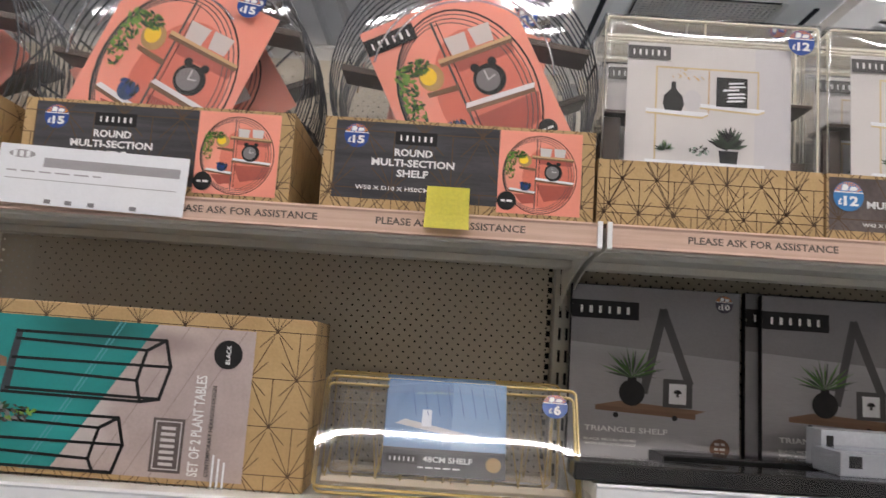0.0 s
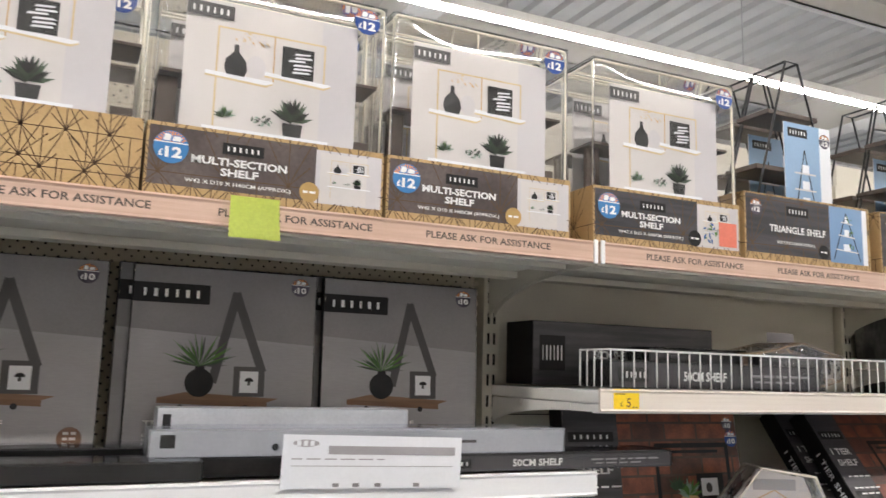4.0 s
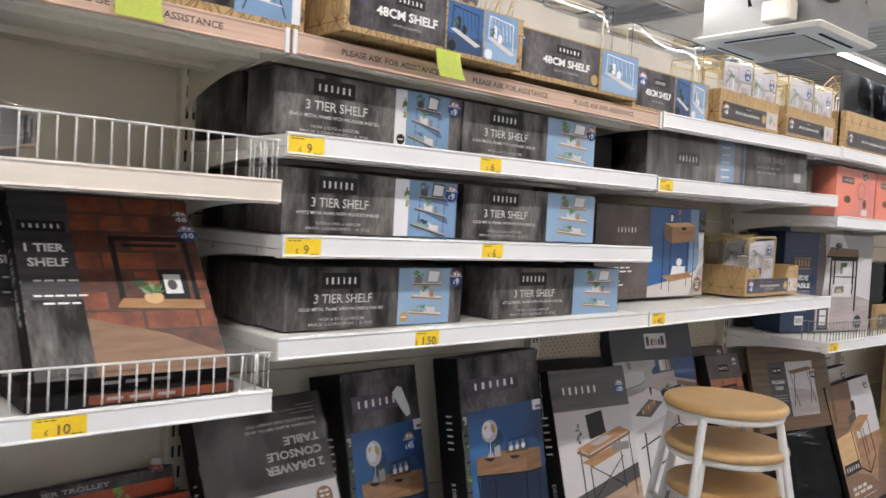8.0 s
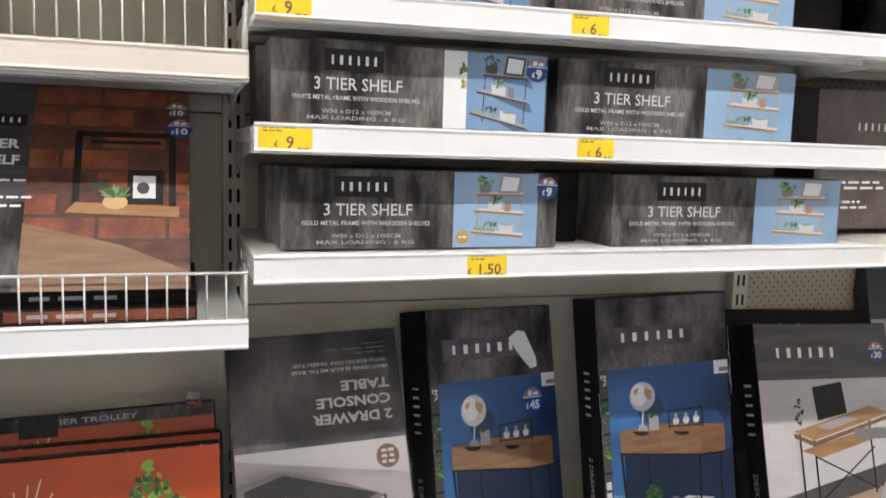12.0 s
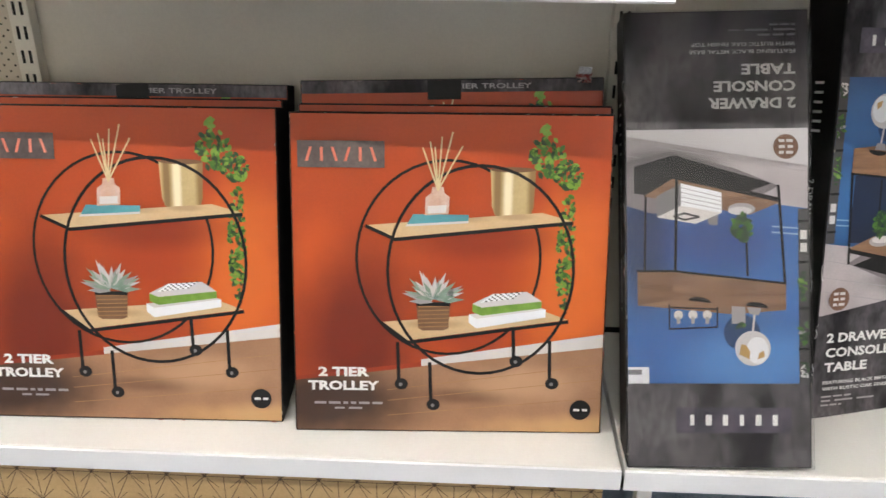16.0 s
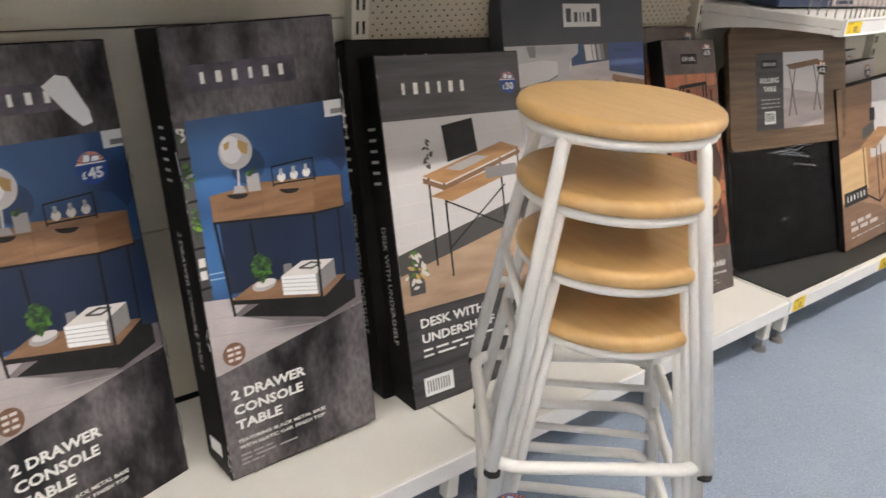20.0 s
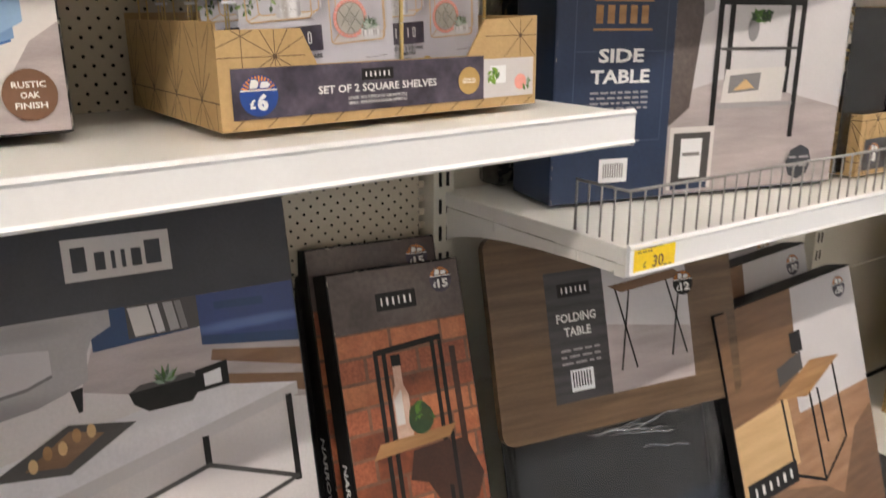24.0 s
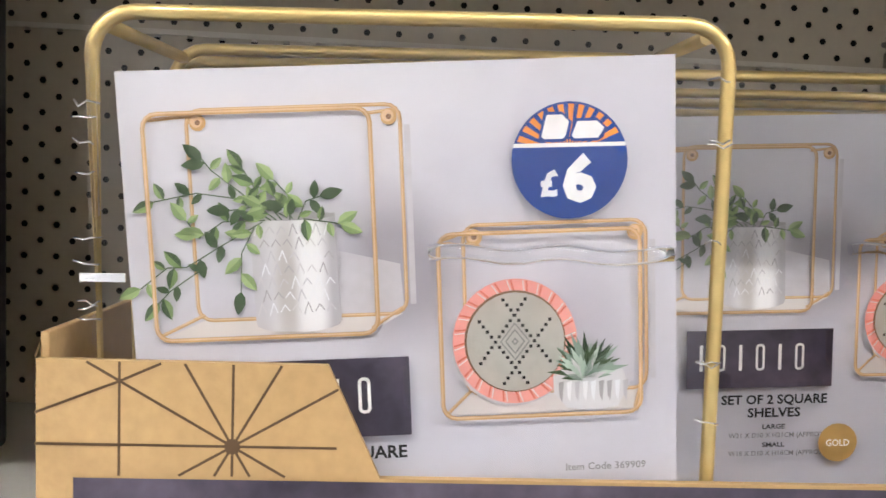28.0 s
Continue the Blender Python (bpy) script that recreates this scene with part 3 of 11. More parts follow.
        kx = width / (x1 - x0) if width else k
        ca, sa = math.cos(radians(turn)), math.sin(radians(turn))
        n = len(self.v)
        cx, cy = self.map(x, y)
        for px, py in vs:
            px, py = (px - x0 - anchor * (x1 - x0)) * kx, (py - 0.36) * k
            if flip:
                px, py = -px, -py
            self.v.append((cx + px * ca - py * sa, cy + px * sa + py * ca, self.layer * self.STEP))
        self.f += [tuple(i + n for i in f) for f in fs]
        self.s += [self.slot(mat)] * len(fs)
        return self

    def bars(self, x, y, w, h, mat, count, seed=3, gap=0.35, flip=False):
        """Small print that cannot be read: plain bars of its length."""
        rng = random.Random(seed)
        self.layer += 1
        pos = 0.0
        total = [rng.uniform(0.6, 1.6) for _ in range(count)]
        s = sum(total) + gap * (count - 1)
        for t in total:
            self.rect(x + w * pos / s, y - h / 2, x + w * (pos + t) / s, y + h / 2, mat, True)
            pos += t + gap
        return self

    def wear(self, w, h, seed=1, mats=(), count=46):
        """Rubbed edges: slivers of bare board along the rim."""
        rng = random.Random(seed)
        self.whole()
        self.layer += 1
        for k in range(count):
            side, n, t = rng.choice((0, 1, 2, 2, 3, 3)), rng.uniform(0.002, 0.016) * rng.uniform(0.3, 1), rng.uniform(0.0006, 0.0018)
            at, gap = rng.random() * ((w if side < 2 else h) - n), rng.uniform(0.0005, 0.0025)
            if side < 2:
                y = gap if side == 0 else h - gap - t
                pts = [(at, y), (at + n * 0.6, y - t * 0.2), (at + n, y + t * 0.3), (at + n * 0.7, y + t), (at + n * 0.2, y + t * 0.8)]
            else:
                x = gap if side == 2 else w - gap - t
                pts = [(x, at), (x + t, at + n * 0.3), (x + t * 0.8, at + n * 0.8), (x + t * 0.2, at + n), (x - t * 0.2, at + n * 0.5)]
            self.poly(pts, rng.choice(mats or (SCUFF, SCUFF_DIM)), True)
        return self

    def make(self, name, parent, frame_map, label=""):
        me = bpy.data.meshes.new(name)
        thin = min(1.0, 0.0030 / (self.layer * self.STEP))
        me.from_pydata([frame_map(u, v, o * thin) for u, v, o in self.v], [], self.f)
        for m in self.mats:
            me.materials.append(m)
        me.polygons.foreach_set("material_index", self.s)
        me.update()
        ob = new(name, me)
        ob.parent = parent
        if label:
            ob["label"] = label
        return ob


def front(u, v, o):
    return (u, -o, v)


def left_side(d):
    return lambda u, v, o: (-o, d - u, v)


def right_side(w):
    return lambda u, v, o: (w + o, u, v)


def top_side(h):
    return lambda u, v, o: (u, v, h + o)


def brand(p, x, y, w, h, plate=INK, ink=WHITE_INK, count=6):
    """A maker's name plate: the name stays a row of plain strokes."""
    if plate is not None:
        p.rect(x - w / 2, y - h / 2, x + w / 2, y + h / 2, plate)
    p.layer += 1
    for k in range(count):
        u = x - w * 0.36 + w * 0.72 * k / (count - 1)
        s = w * (0.018, 0.026, 0.022)[k % 3]
        p.rect(u - s, y - h * 0.21, u + s, y + h * 0.21, ink, True)
    return p


def badge(p, x, y, r, price, body=BADGE_BLUE, top=BADGE_RED):
    """A round price badge: a fan of rays over a blue half with the price."""
    small = r < 0.017
    p.oval(x, y, r, r, body, 36)
    lo, n = y + r * 0.29, 13
    if small:
        p.poly([(x + r * 0.95 * math.cos(radians(a)), y + r * 0.95 * math.sin(radians(a))) for a in range(18, 163, 12)], top)
    p.layer += 1
    for k in range(n):
        a, b = radians(10 + 160 * k / n), radians(10 + 160 * (k + 0.56) / n)
        pts = []
        for c in (a, b):
            # where the ray from the middle of the line leaves the disc
            dx, dy, h = math.cos(c), math.sin(c), 0.10 * r
            q = -h * dy + math.sqrt(max(0.0, (h * dy) ** 2 - h * h + (0.96 * r) ** 2))
            pts.append((x + dx * q, y + h + dy * q))
        e = [(x + (u - x) * (lo - y - 0.1 * r) / (v - y - 0.1 * r), lo) for u, v in pts]
        e = [(min(max(u, x - r * 0.9), x + r * 0.9), v) for u, v in e]
        if min(v for u, v in pts) > lo:
            p.poly([e[0], pts[0], pts[1], e[1]], BADGE_ORANGE, True)
    p.poly([(x - r * 0.965, y + r * 0.24), (x + r * 0.965, y + r * 0.22), (x + r * 0.955, y + r * 0.29), (x - r * 0.955, y + r * 0.31)], WHITE_INK)
    # the maker's sign: two plain slanted blocks in white with a blue rim
    for g, mat in ((0.05, body), (0.0, WHITE_INK)):
        for u0, u1, top_v in ((-0.48, -0.06, 0.78), (0.04, 0.54, 0.66)):
            p.poly([(x + r * (u0 - g), y + r * (0.42 - g)), (x + r * (u0 + 0.05), y + r * (0.37 - g)), (x + r * (u1 - 0.05), y + r * (0.37 - g)), (x + r * (u1 + g), y + r * (0.43 - g)),
                    (x + r * (u1 + 0.06 + g), y + r * (top_v - 0.12)), (x + r * (u1 - 0.06), y + r * (top_v + g)), (x + r * (u0 + 0.10 - g), y + r * (top_v + g))], mat, u0 > 0)
    if len(price) == 1:
        p.text("£", x - r * 0.36, y - r * 0.37, r * 0.42, WHITE_INK, width=r * 0.31, bold=0.045)
        p.text(price, x + r * 0.16, y - r * 0.30, r * 0.74, WHITE_INK, width=r * 0.58, bold=0.05)
    else:
        p.text("£", x - r * 0.56, y - r * 0.36, r * 0.40, WHITE_INK, width=r * 0.27, bold=0.04)
        p.text(price, x + r * 0.16, y - r * 0.30, r * 0.62, WHITE_INK, width=r * 0.98, bold=0.04)
    return p


def starburst(p, w, h, cell=0.105, mat=KRAFT_LINE, width=0.0016, x0=0.0, y0=0.0):
    """The kraft cartons' printed pattern: lines that meet in stars."""
    p.layer += 1
    nodes = []
    for j in range(-1, int(h / cell) + 3):
        for i in range(-1, int(w / cell) + 3):
            nodes.append(((i + 0.5 * (j % 2) + 0.2) * cell, (j + 0.35) * cell))

    def clip(a, b):
        (ax, ay), (bx, by) = a, b
        t0, t1 = 0.0, 1.0
        for pq, q in ((-(bx - ax), ax), (bx - ax, w - ax), (-(by - ay), ay), (by - ay, h - ay)):
            if abs(pq) < 1e-9:
                if q < 0:
                    return None
                continue
            t = q / pq
            if pq < 0:
                t0 = max(t0, t)
            else:
                t1 = min(t1, t)
        if t0 >= t1:
            return None
        return (ax + t0 * (bx - ax), ay + t0 * (by - ay)), (ax + t1 * (bx - ax), ay + t1 * (by - ay))

    for x, y in nodes:
        for a in (0, 45, 90, 135, 63.4, 116.6):
            reach = cell * (1.0 if a == 0 else 0.5 if a in (45, 135) else 1.0)
            dx, dy = math.cos(radians(a)) * reach, math.sin(radians(a)) * reach
            c = clip((x - dx * (a in (45, 135)), y - dy * (a in (45, 135))), (x + dx, y + dy))
            if c:
                (ax, ay), (bx, by) = c
                d = math.hypot(bx - ax, by - ay)
                if d > 0.003:
                    ox, oy = -(by - ay) / d * width / 2, (bx - ax) / d * width / 2
                    p.poly([(x0 + ax - ox, y0 + ay - oy), (x0 + bx - ox, y0 + by - oy), (x0 + bx + ox, y0 + by + oy), (x0 + ax + ox, y0 + ay + oy)], mat, True)
        if 0.004 < x < w - 0.004 and 0.004 < y < h - 0.004:
            p.oval(x0 + x, y0 + y, width * 2.2, width * 2.2, mat, 6, True)
    return p

# ---- plan ----
BAY = 1.25
BACK = 0.47
A, B, C, D, E, F, G = (BAY * k for k in (-3, -2, -1, 0, 1, 2, 3))
DECK = 0.172
WIDER = 0.09  # the first bay is this much wider than the rest
TOP = 1.746
A2_TOP = 1.240

# ---- floor, ceiling, walls ----
FLOOR = floor_material()
structure("floor", boxes((-9, -4.2, -0.1, 15, 9, 0)), FLOOR, "blue speckled vinyl shop floor with thin seams", "floor")
SEAM_MAT = surface("floor_seam", (0.05, 0.06, 0.085), None, 30, 0.6)
structure("floor_seam", boxes((-9, -0.632, 0.0004, 15, -0.628, 0.0012), (-9, -2.632, 0.0004, 15, -2.628, 0.0012)), SEAM_MAT, "thin dark welded seam across the vinyl floor", "floor seam")
structure("wall_north", boxes((-9, 9, 0, 15, 9.2, 4.6)), WALL_PAINT, "pale painted shop wall behind the shelving", "wall")
# unseen stand-in for the facing shelves, toned to bounce light onto low panels
AISLE_BOUNCE = surface("aisle_wall_paint", (0.56, 0.53, 0.50), (0.48, 0.455, 0.43), 2, 0.7)
structure("wall_south", boxes((-9, -3.2, 0, 15, -3.0, 4.6)), AISLE_BOUNCE, "unseen pale grey wall added across the aisle to bounce light", "wall")
structure("wall_west", boxes((-9.2, -4.2, 0, -9, 9, 4.6)), WALL_PAINT, "pale painted shop side wall", "wall")
structure("wall_east", boxes((15, -4.2, 0, 15.2, 9, 4.6)), WALL_PAINT, "pale painted shop end wall", "wall")


def roof():
    """Ribbed roof sheet: ribs run across the aisle."""
    bm = bmesh.new()
    pts = []
    x = -9.2
    while x < 15.2:
        pts += [(x, 4.30), (x + 0.13, 4.30), (x + 0.15, 4.34), (x + 0.19, 4.34), (x + 0.21, 4.30)]
        x += 0.21
    lo = [bm.verts.new((a, -4.4, b)) for a, b in pts]
    hi = [bm.verts.new((a, 9.2, b)) for a, b in pts]
    for i in range(len(pts) - 1):
        if pts[i + 1][0] - pts[i][0] > 1e-5:
            bm.faces.new((lo[i], lo[i + 1], hi[i + 1], hi[i]))
    box(bm, -9.2, -4.4, 4.36, 15.2, 9.2, 4.42)
    return bm


structure("ceiling", roof(), CEIL, "pale ribbed metal roof sheet over the shop", "ceiling")
for k, y in enumerate((-2.6, -0.9, 0.8, 2.5, 4.2, 5.9, 7.6)):
    bm = boxes((-9, y, 4.10, 15, y + 0.012, 4.30), (-9, y - 0.06, 4.288, 15, y, 4.30), (-9, y, 4.10, 15, y + 0.06, 4.112))
    structure(f"trim_{k + 1}", bm, BEAM, "pale folded steel purlin under the roof sheet", "purlin")
for k, x in enumerate((-4.6, -0.35, 3.9, 8.1)):
    bm = boxes((x - 0.12, -4.2, 3.70, x + 0.12, 9, 3.715), (x - 0.006, -4.2, 3.715, x + 0.006, 9, 4.085), (x - 0.12, -4.2, 4.085, x + 0.12, 9, 4.10))
    structure(f"trim_{k + 11}", bm, BEAM, "painted steel roof beam across the shop", "beam")


# ---- strip lights ----
def strip_light(x0, x1, y, z):
    t = thing("strip_light", pose(x0, y, z), "long white LED strip light hung from the roof", "strip light", "strip lights")
    w = x1 - x0
    part("housing", boxes((0, -0.024, 0.012, w, 0.024, 0.065), bevel=0.008), STEEL_WHITE, t)
    part("diffuser", boxes((0.01, -0.018, -0.010, w - 0.01, 0.018, 0.014), bevel=0.008), TUBE_GLOW, t, "glowing white diffuser")
    for k in range(int(w / 1.6) + 1):
        part("hanger", tubes([[(0.3 + 1.6 * k, 0, 0.07), (0.3 + 1.6 * k, 0, 4.3 - z)]], 0.003, 5), GALV, t)


for x0, x1, y in LIGHT_ROWS:
    strip_light(x0, x1, y, 3.25)


# ---- shelving ----
def pegboard(w, h):
    """A steel panel with rows of real punched holes, every second row set off by half a pitch."""
    v, f = [], []
    px, pz, r, n = 0.025, 0.0125, 0.0027, 6
    cols, rows = int(w / px), int(h / (2 * pz))
    # each cell holds one hole in its middle and a quarter at its corners' rows: two stacked half cells
    for j in range(rows * 2):
        off = (j % 2) * px / 2
        for i in range(cols + (j % 2 == 0) * 0):
            x0, x1 = i * px + off, (i + 1) * px + off
            if x1 > w + 1e-6:
                x1 = w
                v0 = len(v)
                v += [(x0, 0, j * pz), (x1, 0, j * pz), (x1, 0, (j + 1) * pz), (x0, 0, (j + 1) * pz)]
                f.append((v0, v0 + 1, v0 + 2, v0 + 3))
                continue
            cx, cz = (x0 + x1) / 2, (j + 0.5) * pz
            v0 = len(v)
            v += [(x0, 0, j * pz), (x1, 0, j * pz), (x1, 0, (j + 1) * pz), (x0, 0, (j + 1) * pz)]
            v += [(cx + r * math.cos(radians(60 * k)), 0, cz + r * math.sin(radians(60 * k))) for k in range(n)]
            h0 = v0 + 4
            f += [(v0 + 1, v0 + 2, h0), (v0 + 2, h0 + 1, h0), (v0 + 2, v0 + 3, h0 + 2, h0 + 1), (v0 + 3, h0 + 3, h0 + 2), (v0 + 3, v0, h0 + 3),
                  (v0, h0 + 4, h0 + 3), (v0, v0 + 1, h0 + 5, h0 + 4), (v0 + 1, h0, h0 + 5)]
        if off:
            v0 = len(v)
            v += [(0, 0, j * pz), (off, 0, j * pz), (off, 0, (j + 1) * pz), (0, 0, (j + 1) * pz)]
            f.append((v0, v0 + 1, v0 + 2, v0 + 3))
    return v, f


PEG_V, PEG_F = pegboard(BAY - 0.03, 0.40)


def welded(v, f, reach=0.0249):
    """Split the long level edges in the middle and join equal corners, so that the sheet hangs together."""
    keys, out, faces = {}, [], []

    def corner(p):
        k = tuple(round(c, 5) for c in p)
        if k not in keys:
            keys[k] = len(out)
            out.append(k)
        return keys[k]
    for g in f:
        poly = []
        for a, b in zip(g, g[1:] + g[:1]):
            poly.append(corner(v[a]))
            if abs(v[a][2] - v[b][2]) < 1e-6 and abs(v[a][0] - v[b][0]) > reach:
                poly.append(corner([(s + t) / 2 for s, t in zip(v[a], v[b])]))
        faces.append(tuple(poly))
    return out, faces


PEG_V, PEG_F = welded(PEG_V, PEG_F)
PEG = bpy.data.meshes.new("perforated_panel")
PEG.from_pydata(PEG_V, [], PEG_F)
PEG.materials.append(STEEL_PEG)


def upright(parent, x, z1=2.1):
    """A slotted steel upright: two rows of black slips stand in for the slots' shade."""
    post = part("upright", boxes((x - 0.022, BACK - 0.03, 0, x + 0.022, BACK + 0.03, z1), bevel=0.002), STEEL_CREAM, parent)
    bm = bmesh.new()
    z = 0.2
    while z < z1 - 0.05:
        for s in (-0.008, 0.008):
            box(bm, x + s - 0.003, BACK - 0.0312, z, x + s + 0.003, BACK - 0.0302, z + 0.027)
        z += 0.05
    tagged(part("slot_pattern", bm, VOID, post, "black slips put in for the shade of the upright slots"), kind="stuff")


def bay_frame(name, x, perforated, label, first=DECK + 0.01, wide=0.0):
    """Back panels, uprights, base plinth and deck of one bay."""
    t = thing(name, pose(0, 0, 0), label, "shelving bay", "gondola shelving bays")
    upright(t, x - wide)
    z = first
    if first > DECK + 0.02:
        part("head_panel", boxes((x + 0.022, BACK, first + 1.602, x + BAY - 0.022, BACK + 0.014, 2.10), bevel=0.002), STEEL_CREAM, t)
        part("foot_panel", boxes((x + 0.022, BACK, DECK + 0.01, x + BAY - 0.022, BACK + 0.014, first - 0.006), bevel=0.002), STEEL_CREAM, t)
    while z < (1.95 if first < DECK + 0.02 else 1.60):
        if perforated:
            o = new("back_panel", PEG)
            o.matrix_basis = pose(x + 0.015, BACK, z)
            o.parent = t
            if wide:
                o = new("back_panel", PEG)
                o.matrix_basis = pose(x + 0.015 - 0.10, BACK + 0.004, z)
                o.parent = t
            part("panel_lip", boxes((x + 0.015 - wide, BACK - 0.002, z - 0.004, x + BAY - 0.015, BACK + 0.012, z)), STEEL_CREAM, t)
        else:
            part("back_panel", boxes((x + 0.022, BACK, z, x + BAY - 0.022, BACK + 0.014, z + 0.397), bevel=0.002), STEEL_CREAM, t)
        z += 0.40
    # black sheet in place of the shade behind the punched holes
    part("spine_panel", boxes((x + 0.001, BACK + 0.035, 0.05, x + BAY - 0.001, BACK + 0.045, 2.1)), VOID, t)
    return t


def ticket(p_parent, x, z, text, w=0.085, h=0.042, y=-0.0035, name="price_ticket"):
    """A yellow shelf-edge ticket with its price."""
    p = Print()
    p.rect(0, 0, w, h, YELLOW)
    p.bars(w * 0.08, h * 0.88, w * 0.6, h * 0.07, INK_BROWN, 5, 3)
    p.bars(w * 0.08, h * 0.76, w * 0.35, h * 0.05, INK_BROWN, 3, 5)
    p.bars(w * 0.72, h * 0.16, w * 0.2, h * 0.05, INK_BROWN, 2, 7)
    p.text("£", w * 0.40 - 0.006 * len(text), h * 0.32, h * 0.22, INK_BROWN)
    p.text(text, w * 0.58, h * 0.38, h * 0.42, INK_BROWN, bold=0.015)
    o = p.make(name, p_parent, lambda u, v, q: (x + u, y - q, z + v), "yellow price ticket with black figures")
    return o


def shelf(name, x, z, label, width=BAY, depth=0.455, strip=PLASTIC_WHITE, strip_h=0.045, arm=True, body=STEEL_WHITE, tilt=0.0, group="shelves", drop=0.075):
    """A steel shelf board with rolled front, price rail and two tapered arms. z: top of the rail."""
    t = thing(name, pose(x, 0, z, 0, tilt, 0), label, "shelf", group)
    g = 0.004
    part("board", boxes((g, 0.004, -0.030, width - g, depth, -0.004), bevel=0.003), body, t)
    part("lip", boxes((g, 0.004, -0.048, width - g, 0.024, -0.031)), body, t)
    for ay in (0.10, 0.30):
        part("stiffener", boxes((g, ay, -0.046, width - g, ay + 0.05, -0.031)), body, t)
    bm = bmesh.new()
    prism(bm, [(-0.003, -strip_h), (0.003, -strip_h), (0.003, 0.0), (-0.001, 0.0), (-0.006, -0.004), (-0.0035, -0.008), (-0.0035, -strip_h + 0.006), (-0.006, -strip_h + 0.002)], g, width - g, "x")
    part("price_rail", bm, strip, t, "shelf-edge rail")
    if arm:
        for ax in (0.006, width - 0.009):
            bm = bmesh.new()
            curve = [(depth - (depth - 0.03) * (1 - math.cos(radians(90 * k / 8))), -0.034 - drop + (drop - 0.012) * math.sin(radians(90 * k / 8))) for k in range(9)]
            prism(bm, [(0.02, -0.032), (depth, -0.032), *curve], ax, ax + 0.003, "x")
            part("arm", bm, body, t)
    return t


def assistance_strip(parent, z, count, width=BAY, first=0.0):
    step = 0.365
    for k in range(count):
        p = Print()
        p.text("PLEASE ASK FOR ASSISTANCE", 0.25 + step * k + first, -0.021, 0.0125, GREY_TEXT, width=0.262, bold=0.02)
        p.make("lettering", parent, lambda u, v, q: (u, -0.0037 - q, v), "dark printed words on the rail")

# ---- the run of bays ----
PEG_LABEL = "cream steel shelving bay with perforated back panels"
PLAIN_LABEL = "cream steel shelving bay with plain back panels"
bay_frame("shelving_bay", A - WIDER - BAY, True, PEG_LABEL)
bay_frame("shelving_bay", A, True, PEG_LABEL, wide=WIDER)
bay_frame("shelving_bay", B, True, PEG_LABEL)
bay_frame("shelving_bay", C, False, PLAIN_LABEL)
bay_frame("shelving_bay", D, False, PLAIN_LABEL)
bay_frame("shelving_bay", E, True, PEG_LABEL, 0.258)
bay_frame("shelving_bay", F, False, PLAIN_LABEL)
bay_frame("shelving_bay", G, False, PLAIN_LABEL)
bay_frame("shelving_bay", G + BAY, False, PLAIN_LABEL)

# top shelves with their wood-print rails
TOP_LABEL = "cream top shelf with a wood-print edge rail"
for x, words in ((A - WIDER - BAY, 3), (A - WIDER, 3), (B, 3), (C, 3), (D, 3)):
    s = shelf("top_shelf", x, TOP, TOP_LABEL, width=BAY + WIDER if x == A - WIDER else BAY, strip=STRIP_PINK, strip_h=0.044, body=STEEL_CREAM, group="top shelves", drop=0.125)
    assistance_strip(s, TOP, words, first=0.027 if x == B else WIDER if x == A - WIDER else 0.03 if x < A else 0.0)
for x in (E, F, G, G + BAY):
    shelf("top_shelf", x, TOP + (0.006 if x == E else 0.03), "white top shelf with a plain white edge rail", tilt=-1.0 if x == E else 0, group="top shelves", drop=0.06)
part("rail_end_clip", boxes((-2.508, -0.009, TOP - 0.046, -2.482, -0.0066, TOP + 0.002), bevel=0.001), PLASTIC_WHITE, bpy.data.objects["top_shelf.002"], "white end clip")

SHELF_LABEL = "white steel shelf with a white price rail"
SHELVES = {}
for key, x, z, tilt in (("B2", B, 1.302, 0), ("C2", C, 1.048, 0), ("D1", D, 1.552, -0.6), ("D2", D, 1.352, 0), ("D3", D, 1.148, -0.45), ("E1", E, 1.560, -1.0), ("E3", E, 1.158, -1.0),
                        ("A2", A - WIDER, A2_TOP, 0), ("F1", F, 1.503, 0), ("F3", F, 0.993, 0), ("G2", G, 1.16, 0), ("B3", B, 0.75, 0), ("A3", A - WIDER, 0.75, 0)):
    SHELVES[key] = shelf("shelf", x, z, SHELF_LABEL, width=BAY + WIDER if x == A - WIDER else BAY, tilt=tilt)
SHELVES["C1"] = shelf("shelf", C, 1.457, "white steel shelf with a pale wood-print rail", strip=surface("pale_wood_rail", (0.80, 0.72, 0.64), (0.74, 0.66, 0.58), 9, 0.35, stretch=(0.5, 4, 14)))


